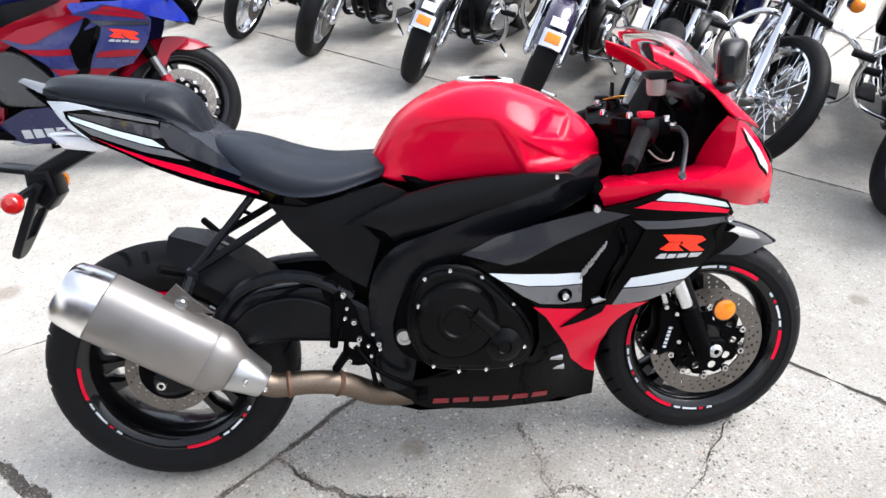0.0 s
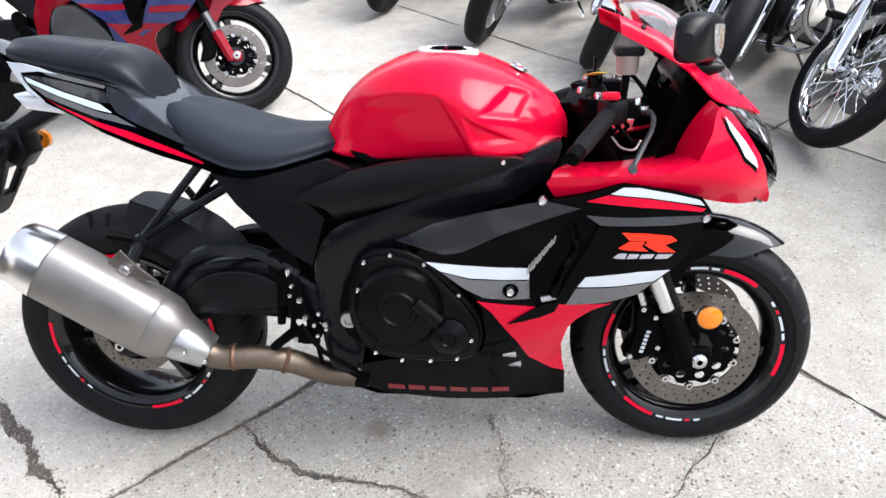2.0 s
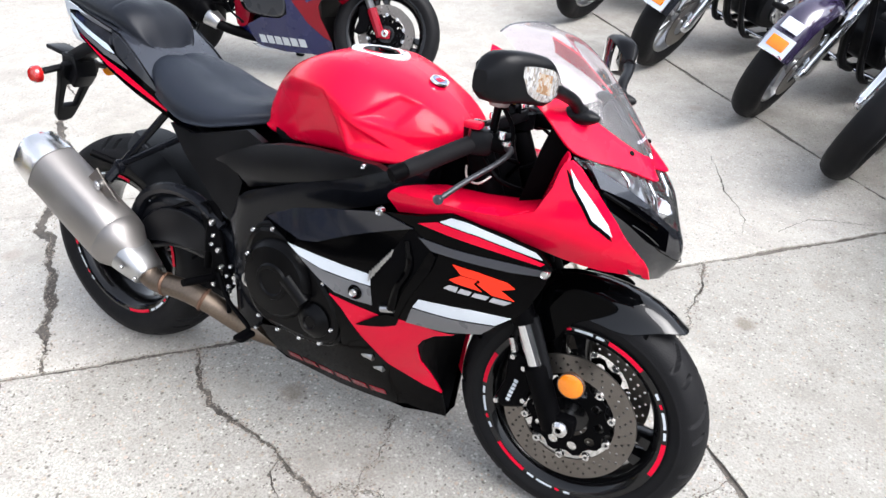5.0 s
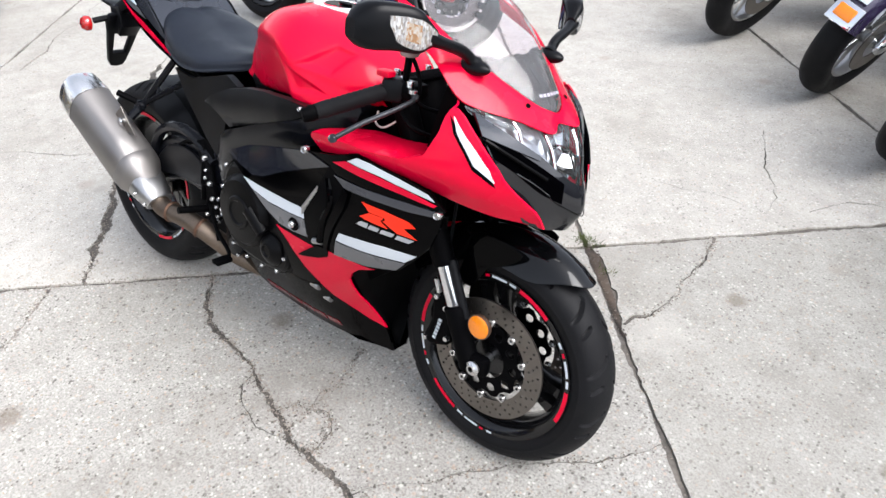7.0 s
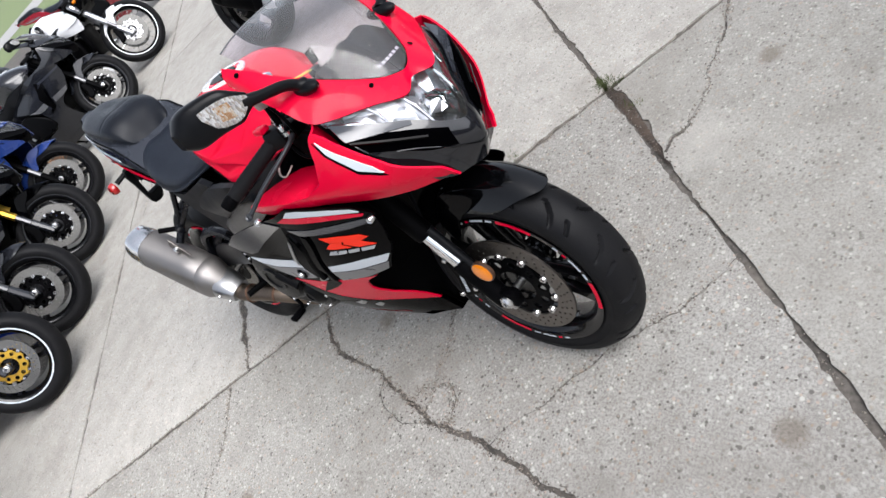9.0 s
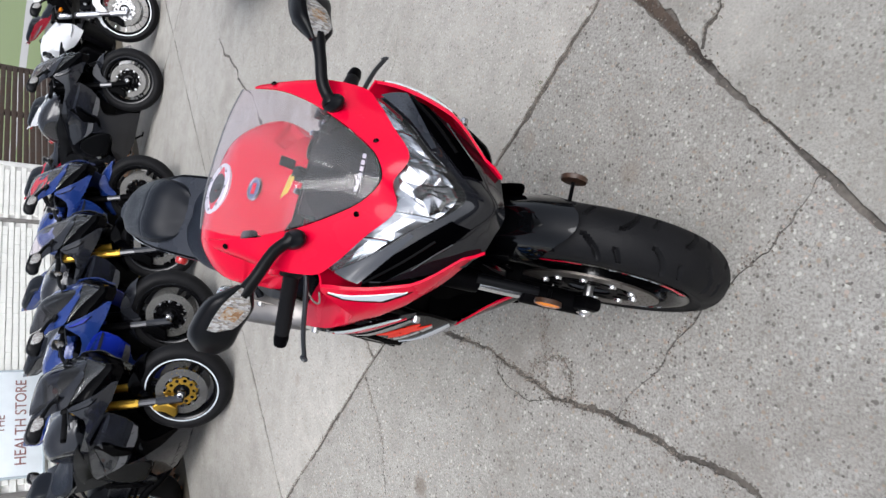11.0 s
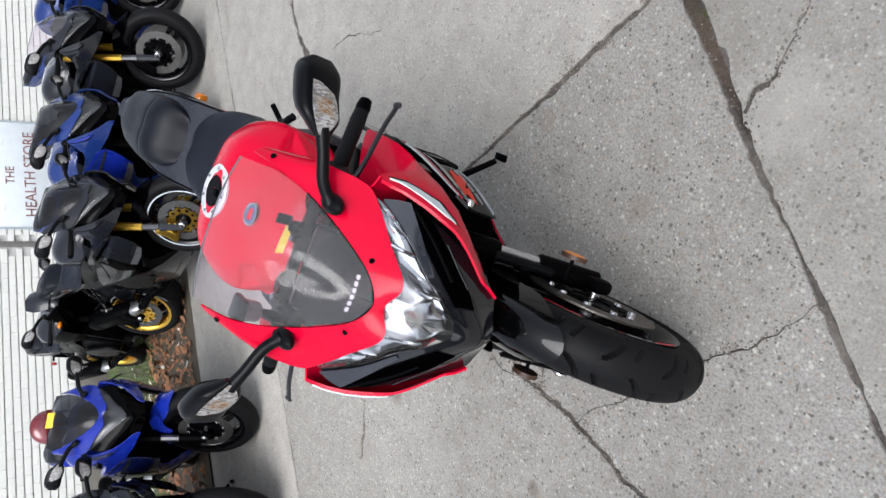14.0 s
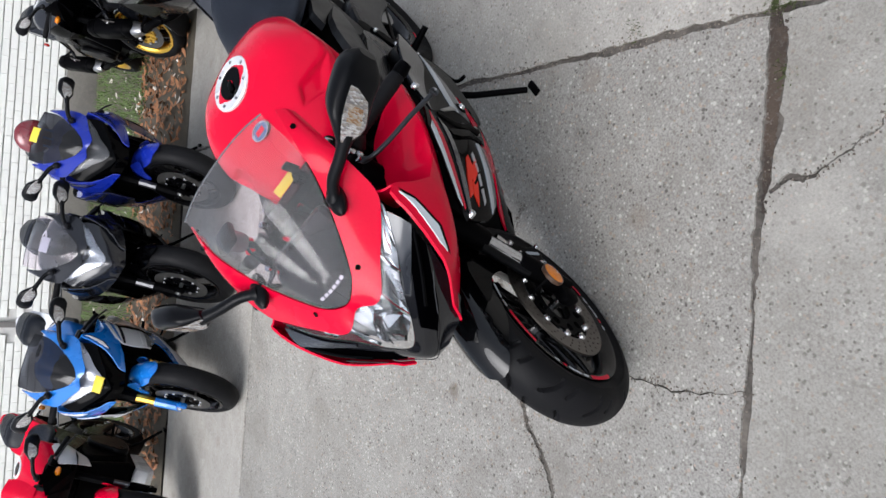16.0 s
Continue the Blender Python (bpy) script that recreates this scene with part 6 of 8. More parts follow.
            P("upper_band", skin([(1.02, 0.742), (1.10, 0.757), (1.168, 0.779), (1.27, 0.757), (1.33, 0.737), (1.358, 0.700), (1.345, 0.690), (1.28, 0.690), (1.19, 0.690), (1.12, 0.706), (1.09, 0.727)], flank, 0.006, step, s, 0.003), pal["side"], "", sd)
            P("upper_blade", skin([(1.10, 0.712), (1.13, 0.690), (1.28, 0.680), (1.345, 0.682), (1.352, 0.694), (1.28, 0.700), (1.18, 0.705)], flank, 0.004, step, s, 0.0055), mat("blade_grey_gloss", (0.026, 0.029, 0.038), 0.22, 0.2, 0.7, spec=0.4), "", sd)
            P("ram_duct", skin([(0.722, 0.655), (0.80, 0.692), (0.90, 0.715), (1.02, 0.742), (1.09, 0.727), (1.03, 0.705), (0.93, 0.665), (0.86, 0.632), (0.82, 0.625)], flank, 0.006, step, s, 0.006), GREYP if pal.get("duct") is None else pal["duct"], "dark grey air duct panel", sd)
            for o in ([(x if s < 0 else 2.472 - x, z) for x, z in r] for r in (R_A, R_B)) if pal.get("emblem") else ():
                P("logo_shape", skin(o, flank, 0.002, step, s, 0.002), ORANGE_RED, "orange-red angular emblem", sd)
            for o in GSX if pal.get("emblem") else ():
                P("logo_bar", skin(o, flank, 0.002, step, s, 0.002), SILVER, "", sd)
            P("lower_fairing", skin(RED_LOW, flank, 0.006, step, s, 0.001), pal["lower"], "coloured lower fairing")
            be = P("belly_pan", skin(BELLY, lambda x, z: flank(x, z) + 0.002, 0.006, step, s), pal["belly"], "black belly pan with a red band")
            tall = pal.get("belly_tall", 0.021)
            for k in range(6):
                x0 = 0.655 + 0.052 * k
                P("lettering_bar", skin([(x0, 0.186), (x0 + 0.043, 0.186), (x0 + 0.042, 0.186 + tall), (x0 + 0.002, 0.188 + tall)], flank, 0.002, step, s, 0.0035), pal.get("belly_mark", DARKRED), "", be)
            if fine:
                for bx, bz in ((0.972, 0.350), (0.984, 0.308)):
                    P("belly_fastener", tube([(bx - 0.03, s * (flank(bx, bz) - 0.0), bz), (bx, s * (flank(bx, bz) + 0.003), bz)], 0.009, 10), ALU, "", be)
                P("bolt_collar", lathe([(0.008, -s * 0.001), (0.013, s * 0.004), (0.016, s * 0.003), (0.017, 0)], 18, c=(0.956, s * (flank(0.956, 0.541) + 0.003), 0.541)), GLOSS, "", sd)
                for i, (bx, bz) in enumerate(((1.015, 0.744), (0.956, 0.541), (1.345, 0.690))):
                    b = part("fairing_bolt", BOLT_MESH, None, bike, pose_m=Matrix.Translation((bx, s * (flank(bx, bz) + 0.006), bz)) @ Matrix.Diagonal((1.35, 1.3 * (1 if s < 0 else -1), 1.35, 1)))
        # belly keel joins both sides
        P("belly_keel", sheet([[Vector((x, y * 0.062, 0.150 + 0.02 * max(0, (0.62 - x) / 0.06) - 0.006 * (1 - y * y))) for y in (-1, -0.5, 0, 0.5, 1)] for x in (0.56, 0.62, 0.70, 0.85, 1.0)] + [[Vector((1.098, y * 0.02, 0.147)) for y in (-1, -0.5, 0, 0.5, 1)]]), pal["belly"])
        P("belly_front", sheet([[Vector((x - 0.008 - 0.03 * (1 - y * y), y * (w - 0.016), z)) for y in (-1, -0.6, 0, 0.6, 1)] for x, z, w in ((1.099, 0.148, 0.022), (1.094, 0.23, 0.056), (1.080, 0.30, 0.11), (1.074, 0.36, 0.15), (1.082, 0.424, 0.19), (1.088, 0.470, 0.195), (1.092, 0.490, 0.19))]), SATIN)

        # nose: upper cowl, headlamp, chin and screen
        cowl_top = [
            [(1.456, 0.0, 0.876), (1.476, -0.050, 0.866), (1.428, -0.105, 0.888), (1.372, -0.158, 0.905), (1.335, -0.186, 0.925), (1.27, -0.190, 0.985), (1.160, -0.174, 1.042)],
            [(1.452, 0.0, 0.888), (1.456, -0.048, 0.886), (1.410, -0.090, 0.912), (1.352, -0.135, 0.945), (1.305, -0.163, 0.973), (1.245, -0.175, 1.022), (1.156, -0.171, 1.060)],
            [(1.450, 0.0, 0.896), (1.432, -0.042, 0.908), (1.392, -0.075, 0.935), (1.332, -0.112, 0.975), (1.275, -0.138, 1.012), (1.225, -0.152, 1.045), (1.152, -0.160, 1.074)],
        ]
        top_g = patch([flip(r)[:0:-1] + r for r in cowl_top], 5, 5, 0.004)
        tc = P("front_cowl", top_g, pal["cowl"], "glossy front cowl round the screen", angle=45)
        if fine:
            for bx, by, bz in ((1.424, 0.07, 0.9135), (1.20, 0.1695, 1.055), (1.285, 0.166, 0.988)):
                for s in (-1, 1):
                    P("screen_screw", lathe([(0, 0.003), (0.0045, 0.003), (0.006, 0.0)], 10, axis="z").move(Matrix.Translation((bx, s * by, bz)) @ Matrix.Rotation(radians(25), 4, "Y") @ Matrix.Rotation(radians(-40 * s), 4, "X")), GLOSS, "", tc)
        lamp_top = [(1.454, 0.0, 0.876), (1.470, -0.044, 0.868), (1.440, -0.085, 0.885), (1.404, -0.130, 0.897), (1.360, -0.167, 0.910)]
        lamp_low = [(1.536, 0.0, 0.768), (1.514, -0.038, 0.788), (1.474, -0.078, 0.828), (1.432, -0.126, 0.862), (1.370, -0.171, 0.902)]
        lamp_mid = [tuple(Vector(p).lerp(Vector(q), 0.5) + Vector((0.012 - 0.05 * abs(p[1]), 0, 0.004))) for p, q in zip(lamp_top, lamp_low)]
        nose_rows = [
            lamp_low,
            [(1.548, 0.0, 0.738), (1.520, -0.045, 0.760), (1.490, -0.090, 0.790), (1.450, -0.137, 0.826), (1.404, -0.180, 0.864)],
            [(1.546, 0.0, 0.704), (1.522, -0.045, 0.722), (1.494, -0.090, 0.745), (1.460, -0.132, 0.785), (1.433, -0.166, 0.812)],
            [(1.522, 0.0, 0.664), (1.510, -0.040, 0.670), (1.500, -0.075, 0.678), (1.485, -0.090, 0.686), (1.476, -0.104, 0.692)],
        ]
        P("chin", patch([flip(r)[:0:-1] + r for r in nose_rows], 5, 5, 0.004), pal.get("chin", mat("black_nose_gloss", (0.0060, 0.0064, 0.0082), 0.14, 0, 0.8, vary=0.2, spec=0.2)) if fine else pal.get("chin", GLOSS), "black nose panel with air intakes", angle=45)
        if fine:
            ridge = [(1.484, -0.075, 0.775), (1.512, -0.070, 0.745), (1.532, -0.035, 0.722), (1.551, 0.0, 0.706)]
            P("chin_ridge", tube(spline(ridge + flip(ridge)[-2::-1], 4), 0.0010, 6), GUARD, "thin edge on the nose")
        lamp_rows = [lamp_top, lamp_mid, lamp_low]
        lampback = [[tuple(Vector(p) + Vector((-0.030 * (1 - 4.5 * abs(p[1])) - 0.006 - 0.012 * (i == 1), 0, -0.004))) for p in r] for i, r in enumerate(lamp_rows)]
        lamp = P("headlamp", patch([flip(r)[:0:-1] + r for r in lamp_rows], 4, 5), CLEAR, "clear angular headlamp")
        mirror_geo = patch([flip(r)[:0:-1] + r for r in lampback], 2, 3) if fine else patch([flip(r)[:0:-1] + r for r in lampback], 3, 3)
        if fine:
            chip = random.Random(4)
            mirror_geo.v = [(x + chip.uniform(-0.0030, 0.0016), y + chip.uniform(-0.0014, 0.0014), z + chip.uniform(-0.0014, 0.0014)) for x, y, z in mirror_geo.v]
            mirror_geo.f = [t for q in mirror_geo.f for t in ((q[0], q[1], q[2]), (q[0], q[2], q[3])) if len(q) == 4] + [q for q in mirror_geo.f if len(q) == 3]
        P("reflector", mirror_geo, LAMPSILVER if fine else pal.get("lamp", DKGREY), "faceted lamp reflector", lamp, angle=5)
        if fine:
            face = Matrix.Translation((1.500, 0, 0.812)) @ Matrix.Rotation(radians(-48), 4, "Y")
            star = [(0.012, 0.0, 0.004)]
            for k in range(12):
                q, r = 2 * math.pi * k / 12, (0.040, 0.026, 0.033)[k % 3]
                star.append(((-0.010, 0.004, -0.002)[k % 3], r * 0.92 * math.sin(q), 0.004 + r * math.cos(q)))
            ringed = [(-0.016, 1.12 * y, 1.12 * z) for x, y, z in star[1:]]
            core = Geo().add([face @ Vector(q) for q in star + ringed], [(0, k + 1, (k + 1) % 12 + 1) for k in range(12)] + [(k + 1, k + 13, (k + 1) % 12 + 13, (k + 1) % 12 + 1) for k in range(12)])
            P("lamp_core", core, mat("lamp_core_silver", (0.52, 0.53, 0.55), 0.16, 1.0, vary=0.1), "faceted bright centre of the headlamp", lamp, angle=3)
            for k in (-1, 0, 1):
                P("core_shade", tube([face @ Vector((0.008 - 0.006 * abs(k), 0.012 * k, 0.028)), face @ Vector((0.011, 0.006 * k, 0.004)), face @ Vector((0.004, 0.014 * k, -0.024))], [0.001, 0.0022, 0.001], 5), GLOSS, "", lamp)
            for s in (-1, 1):
                for k, t in enumerate((0.30, 0.62)):
                    i = min(int(t * 4), 3)
                    f = t * 4 - i
                    up, dn = Vector(lamp_top[i]).lerp(Vector(lamp_top[i + 1]), f), Vector(lamp_low[i]).lerp(Vector(lamp_low[i + 1]), f)
                    P("reflector_rib", tube([Vector((p.x - 0.010, -s * p.y, p.z)) for p in (up, up.lerp(dn, 0.5) + Vector((0.006, 0, 0.002)), dn)], 0.0035, 6), CHROME, "", lamp)
                side = lambda pts: [Vector((x, s * y, z)) for x, y, z in pts]
                P("lamp_border", patch([side(r) for r in ([(1.478, 0.080, 0.828), (1.438, 0.128, 0.864), (1.374, 0.175, 0.904)], [(1.479, 0.082, 0.824), (1.442, 0.132, 0.855), (1.392, 0.183, 0.888)], [(1.480, 0.084, 0.820), (1.446, 0.136, 0.844), (1.408, 0.187, 0.868)])], 4, 4, 0.002), mat("slate_gloss_trim", (0.022, 0.025, 0.032), 0.25, 0.1, 0.6, spec=0.4), "slate grey trim under the lamp", lamp)
                pocket = [[tuple(Vector(p).lerp(Vector(q), f) + Vector((0.0030, -0.0018, 0.0026))) for p, q in zip(a[1:], b[1:])] for a, b, f in ((nose_rows[0], nose_rows[1], 0.55), (nose_rows[0], nose_rows[1], 0.9), (nose_rows[1], nose_rows[2], 0.4), (nose_rows[1], nose_rows[2], 0.75))]
                intake = P("air_intake", patch([[(x, -s * y, z) for x, y, z in r] for r in pocket], 4, 4, 0.002), mat("intake_black", (0.0005, 0.0005, 0.0007), 0.9, spec=0.0), "dark ram-air intake")
                P("intake_lip", tube(spline(side([(1.502, 0.084, 0.788), (1.462, 0.135, 0.824), (1.412, 0.182, 0.860)]), 4), 0.004, 6), GLOSS, "", intake)
                P("intake_vane", tube(spline(side([(1.512, 0.080, 0.756), (1.490, 0.112, 0.782), (1.468, 0.142, 0.802)]), 4), 0.0011, 6), DKGREY, "", intake)
        if screen:
            low_edge = [(1.452, 0.0, 0.898), (1.434, -0.040, 0.911), (1.394, -0.073, 0.938), (1.334, -0.110, 0.978), (1.277, -0.136, 1.015), (1.227, -0.148, 1.049), (1.160, -0.146, 1.099)]
            mid_line = [(1.405, 0.0, 0.957), (1.378, 0.0, 0.985), (1.330, 0.0, 1.033), (1.284, 0.0, 1.074), (1.248, 0.0, 1.094), (1.212, 0.0, 1.103), (1.148, 0.0, 1.110)]
            scr = [[(m[0] + (e[0] - m[0]) * f * f, e[1] * f, m[2] + (e[2] - m[2]) * f**2.9) for e, m in zip(low_edge, mid_line)] for f in (1.0, 0.74, 0.45, 0.2, 0.0)]
            sc = P("windscreen", patch(scr + [flip(r) for r in scr[-2::-1]], 4, 4), pal.get("screen", SCREEN), "clear smoked windscreen", angle=60)
            sc.visible_shadow = False
            rim_line = [r[-1] for r in scr] + [flip([r[-1]])[0] for r in scr[-2::-1]]
            P("screen_rim", tube(spline(rim_line, 5), 0.0017, 6), GREYP if fine else PLAST, "dark screen edge", sc)
            full = scr + [flip(r) for r in scr[-2::-1]]
            cut_x = 1.362
            low = []
            for r in full:
                line = spline(r, 8)
                hi, lo = line[0].x, max(cut_x, line[-1].x)
                pick = []
                for q in range(6):
                    want = hi + (lo - hi) * q / 5
                    i = next((k for k in range(1, len(line)) if line[k].x <= want + 1e-6), len(line) - 1)
                    f = (line[i - 1].x - want) / max(line[i - 1].x - line[i].x, 1e-6)
                    pick.append(tuple(line[i - 1].lerp(line[i], max(0.0, min(1.0, f))) + Vector((-0.013, 0, -0.012))))
                low.append(pick)
            P("screen_base", patch(low, 4, 3, 0.004), pal.get("screen_base", mat("screen_print_black", (0.0040, 0.0043, 0.0052), 0.5, vary=0.1, spec=0.08)), "dark shaded screen base", sc, angle=60)
            if fine:
                for k in range(6):
                    y0 = -0.0310 + 0.0124 * k
                    q = lambda y: Vector((1.4265 - 0.1 * abs(y), y, 0.9275))
                    d = Vector((0.020, 0, -0.0235)).normalized() * 0.0034
                    P("lettering_bar", sheet([[q(y0) + d, q(y0 + 0.0088) + d], [q(y0) - d, q(y0 + 0.0088) - d]]), mat("grey_white_decal", (0.55, 0.56, 0.58), 0.4), "", sc)
    if pal.get("sticker"):
        for mt, x, z in pal["sticker"]:
            part("sticker", block((x, 0.0, z), (0.004, 0.085, 0.055), 0.001, Matrix.Rotation(radians(-52), 4, "Y")), mt, bike, "paper sticker")
    # cockpit
    P("cockpit_liner", sheet([[Vector((x, y * w, z)) for y in (-1, -0.6, 0, 0.6, 1)] for x, z, w in ((1.40, 0.90, 0.09), (1.36, 0.83, 0.16), (1.28, 0.755, 0.20), (1.14, 0.735, 0.225), (1.04, 0.735, 0.225))]), SATIN, "black inner fairing")
    for s in (-1, 1):
      P("cockpit_shroud", patch([[(x, -s * y, z) for x, y, z in r] for r in [[(1.415, -0.06, 0.915), (1.36, -0.115, 0.945), (1.30, -0.145, 0.975)], [(1.385, -0.07, 0.86), (1.33, -0.125, 0.88), (1.275, -0.15, 0.905)], [(1.35, -0.09, 0.78), (1.29, -0.125, 0.775), (1.24, -0.15, 0.765)]]], 4, 4), SATIN)
    dash = P("instrument_panel", block((1.312, 0, 0.938), (0.04, 0.17, 0.075), 0.014, Matrix.Rotation(radians(-35), 4, "Y")), PLAST, "black instrument panel")
    if fine:
        P("rev_counter", lathe([(0, -0.002), (0.036, -0.002), (0.04, 0.004), (0.04, 0.01)], 28, axis="x").move(Matrix.Translation((1.294, 0.0, 0.952)) @ Matrix.Rotation(radians(35), 4, "Y")), GLOSS, "round rev counter", dash)
    P("top_yoke", flat(smooth2([(-0.13, 0.01), (-0.10, 0.035), (0, 0.045), (0.10, 0.035), (0.13, 0.01), (0.10, -0.03), (0, -0.04), (-0.10, -0.03)], 3), (), 0.022, 0.005).move(Matrix.Translation((1.118, 0, 0.898)) @ Matrix.Rotation(radians(-23.5), 4, "Y") @ Matrix(((0, 0, 1, 0), (1, 0, 0, 0), (0, -1, 0, 0), (0, 0, 0, 1)))), SATIN, "black top fork clamp")
    for s in (-1, 1):
        P("fork_cap", tube([(1.122, s * 0.104, 0.885), (1.113, s * 0.104, 0.915)], [0.028, 0.024], 14), GLOSS)
        gs, ge = Vector((1.150, s * 0.165, 0.893)), Vector((1.068, s * 0.318, 0.842))
        bar = P("clip_on_bar", tube([(1.128, s * 0.10, 0.902), tuple(gs)], 0.012, 10).join(lathe([(0.024, -0.02), (0.034, -0.018), (0.034, 0.018), (0.024, 0.02)], 16, axis="z", c=(1.128, s * 0.104, 0.895))), SATIN, "black clip-on handlebar")
        gd = (ge - gs).normalized()
        seg = [gs + gd * (0.002 + 0.0058 * k) for k in range(24)] if fine else [gs, ge]
        P("grip", tube([gs - gd * 0.012, gs - gd * 0.010, gs, gs] [:3] + seg + [ge - gd * 0.018], [0.018, 0.023, 0.023] + ([0.0165 + 0.0014 * (k % 2) for k in range(len(seg))]) + [0.016], 14), RUBBER, "ribbed black rubber grip", bar)
        P("bar_end", tube([ge - gd * 0.017, ge - gd * 0.006, ge + gd * 0.012], [0.0155, 0.017, 0.014], 14), SATIN, "dull metal bar end", bar)
        P("switch_box", block(tuple(gs + Vector((0.004, -s * 0.005, 0.002))), (0.048, 0.050, 0.05), 0.010, Matrix.Rotation(radians(-s * 28), 4, "Z")), PLAST, "", bar)
        lev = spline([(1.185, s * 0.150, 0.895), (1.225, s * 0.175, 0.893), (1.222, s * 0.225, 0.878), (1.195, s * 0.290, 0.852), (1.172, s * 0.336, 0.826), (1.170, s * 0.343, 0.824)], 5)
        lv = P("brake_lever" if s < 0 else "clutch_lever", tube(lev, [0.009, 0.009, 0.0085, 0.008, 0.0075, 0.007] + [0.0052] * (len(lev) - 9) + [0.007, 0.0098, 0.0092], 10), mat("dark_lever_metal", (0.035, 0.037, 0.041), 0.38, 0.6, vary=0.15), "dark grey curved lever", bar)
        P("lever_pivot", tube([(1.212, s * 0.168, 0.900), (1.212, s * 0.168, 0.907)], 0.011, 10), BOLT, "", lv)
        P("lever_perch", block((1.185, s * 0.145, 0.897), (0.06, 0.05, 0.035), 0.008), SATIN, "", bar)
        if mirrors:
            stem = P("mirror", tube(spline([(1.332, s * 0.135, 0.980), (1.325, s * 0.165, 1.004), (1.320, s * 0.212, 1.020), (1.310, s * 0.256, 1.034)], 5), [0.017] * 2 + [0.0115] * 10 + [0.0125, 0.0135, 0.014, 0.0145], 12), PLAST, "black mirror on a stalk")
            P("mirror_foot", ball((1.325, s * 0.134, 0.975), (0.045, 0.020, 0.016)), PLAST, "", stem)
            rings = []
            box01 = lambda v: math.copysign(abs(v) ** 0.55, v)
            for k in range(9):
                t = k / 8
                y = 0.240 + 0.130 * t
                blunt = min(1.0, 0.36 + 2.3 * t, (1.0 - t) * 3.6 + 0.42)
                w = 0.030 * blunt
                h = 0.041 * blunt
                x = 1.312 - 0.080 * t
                z = 1.033 + 0.016 * math.sin(math.pi * t * 0.8)
                rings.append([Vector((x + (w if math.cos(q) > 0 else w * 0.95) * box01(math.cos(q)), s * y, z + h * box01(math.sin(q)))) for q in [2 * math.pi * i / 16 for i in range(16)]])
            P("mirror_shell", loft([list(r) for r in zip(*[spline(list(c), 2) for c in zip(*rings)])]), PLAST, "", stem)
            P("mirror_glass", sheet([[Vector((1.312 - 0.080 * t - 0.0290 * min(1.0, 0.36 + 2.3 * t, (1.0 - t) * 3.6 + 0.42), s * (0.240 + 0.130 * t), 1.033 + 0.016 * math.sin(math.pi * t * 0.8) + q * 0.036 * min(1.0, 0.36 + 2.3 * t, (1.0 - t) * 3.6 + 0.42))) for q in (-0.9, 0, 0.9)] for t in (0.08, 0.25, 0.5, 0.75, 0.92)]), MIRROR, "", stem)
            lens_rows = []
            for k in range(8):
                t = 0.03 + 0.66 * k / 7
                y = 0.240 + 0.130 * t
                x = 1.312 - 0.080 * t
                z = 1.033 + 0.016 * math.sin(math.pi * t * 0.8)
                blunt = min(1.0, 0.36 + 2.3 * t, (1.0 - t) * 3.6 + 0.42)
                w, h = 0.030 * blunt + 0.0012, 0.041 * blunt + 0.0012
                hgt = math.sin(math.pi * (0.05 + 0.90 * k / 7)) ** 0.8
                lens_rows.append([Vector((x + w * box01(math.cos(q)), s * y, z + h * box01(math.sin(q)))) for q in [radians(16 - (50 * hgt + 3) * (1 - i / 5)) for i in range(6)]])
            P("signal_lens", sheet(lens_rows), LENSWHITE, "clear ribbed turn signal with an amber bulb", stem)
            if fine:
                amber = [[p + Vector((0.0008, 0, 0)) for p in r[2:5]] for r in lens_rows[3:6]]
                part("signal_bulb", sheet(amber), BULB, stem, "amber bulb behind the lens")
    if fine:
        res = P("brake_reservoir", lathe([(0, -0.022), (0.018, -0.022), (0.021, -0.016), (0.023, 0.014), (0.0, 0.014)], 20, axis="z", c=(1.178, -0.149, 0.988)), RESERV, "cloudy brake fluid reservoir")
        P("reservoir_cap", block((1.178, -0.149, 1.010), (0.056, 0.052, 0.018), 0.006), PLAST, "", res)
        P("reservoir_stay", tube([(1.178, -0.149, 0.97), (1.172, -0.150, 0.90)], 0.008, 8), SATIN, "", res)
        P("clutch_switch", block((1.150, 0.170, 0.926), (0.034, 0.024, 0.016), 0.004), PLAST)
        P("hose_clip", tube(spline([(1.150, -0.20, 0.852), (1.165, -0.222, 0.836), (1.190, -0.225, 0.832), (1.205, -0.205, 0.845)], 5), 0.0022, 6), RESERV, "pale hose end")
        for bx, by, bz in ((1.128, -0.128, 0.922), (1.128, 0.128, 0.922), (1.200, -0.165, 0.917), (1.200, 0.165, 0.917), (1.165, -0.150, 0.917), (1.165, 0.150, 0.917), (1.105, 0.0, 0.914)):
            P("cockpit_bolt", lathe([(0.002, 0.002), (0.003, 0.005), (0.007, 0.005), (0.008, 0.0), (0.008, -0.008)], 10, axis="z", c=(bx, by, bz)), BOLT)
        P("engine_stop_switch", block((1.146, -0.180, 0.928), (0.034, 0.026, 0.014), 0.004), RED, "red stop switch")
        key = P("ignition_key", block((1.138, 0.044, 0.962), (0.006, 0.022, 0.035), 0.003), SATIN, "black key with a yellow tag")
        P("key_tag", block((1.135, 0.002, 0.946), (0.030, 0.062, 0.0015), 0.0004, Matrix.Rotation(radians(-14), 4, "X") @ Matrix.Rotation(radians(20), 4, "Z")), YELLOW, "yellow paper tag", key)
        P("ignition_lock", lathe([(0, 0.012), (0.014, 0.012), (0.017, 0.006), (0.017, -0.02)], 16, axis="z", c=(1.138, 0.030, 0.930)), GLOSS)
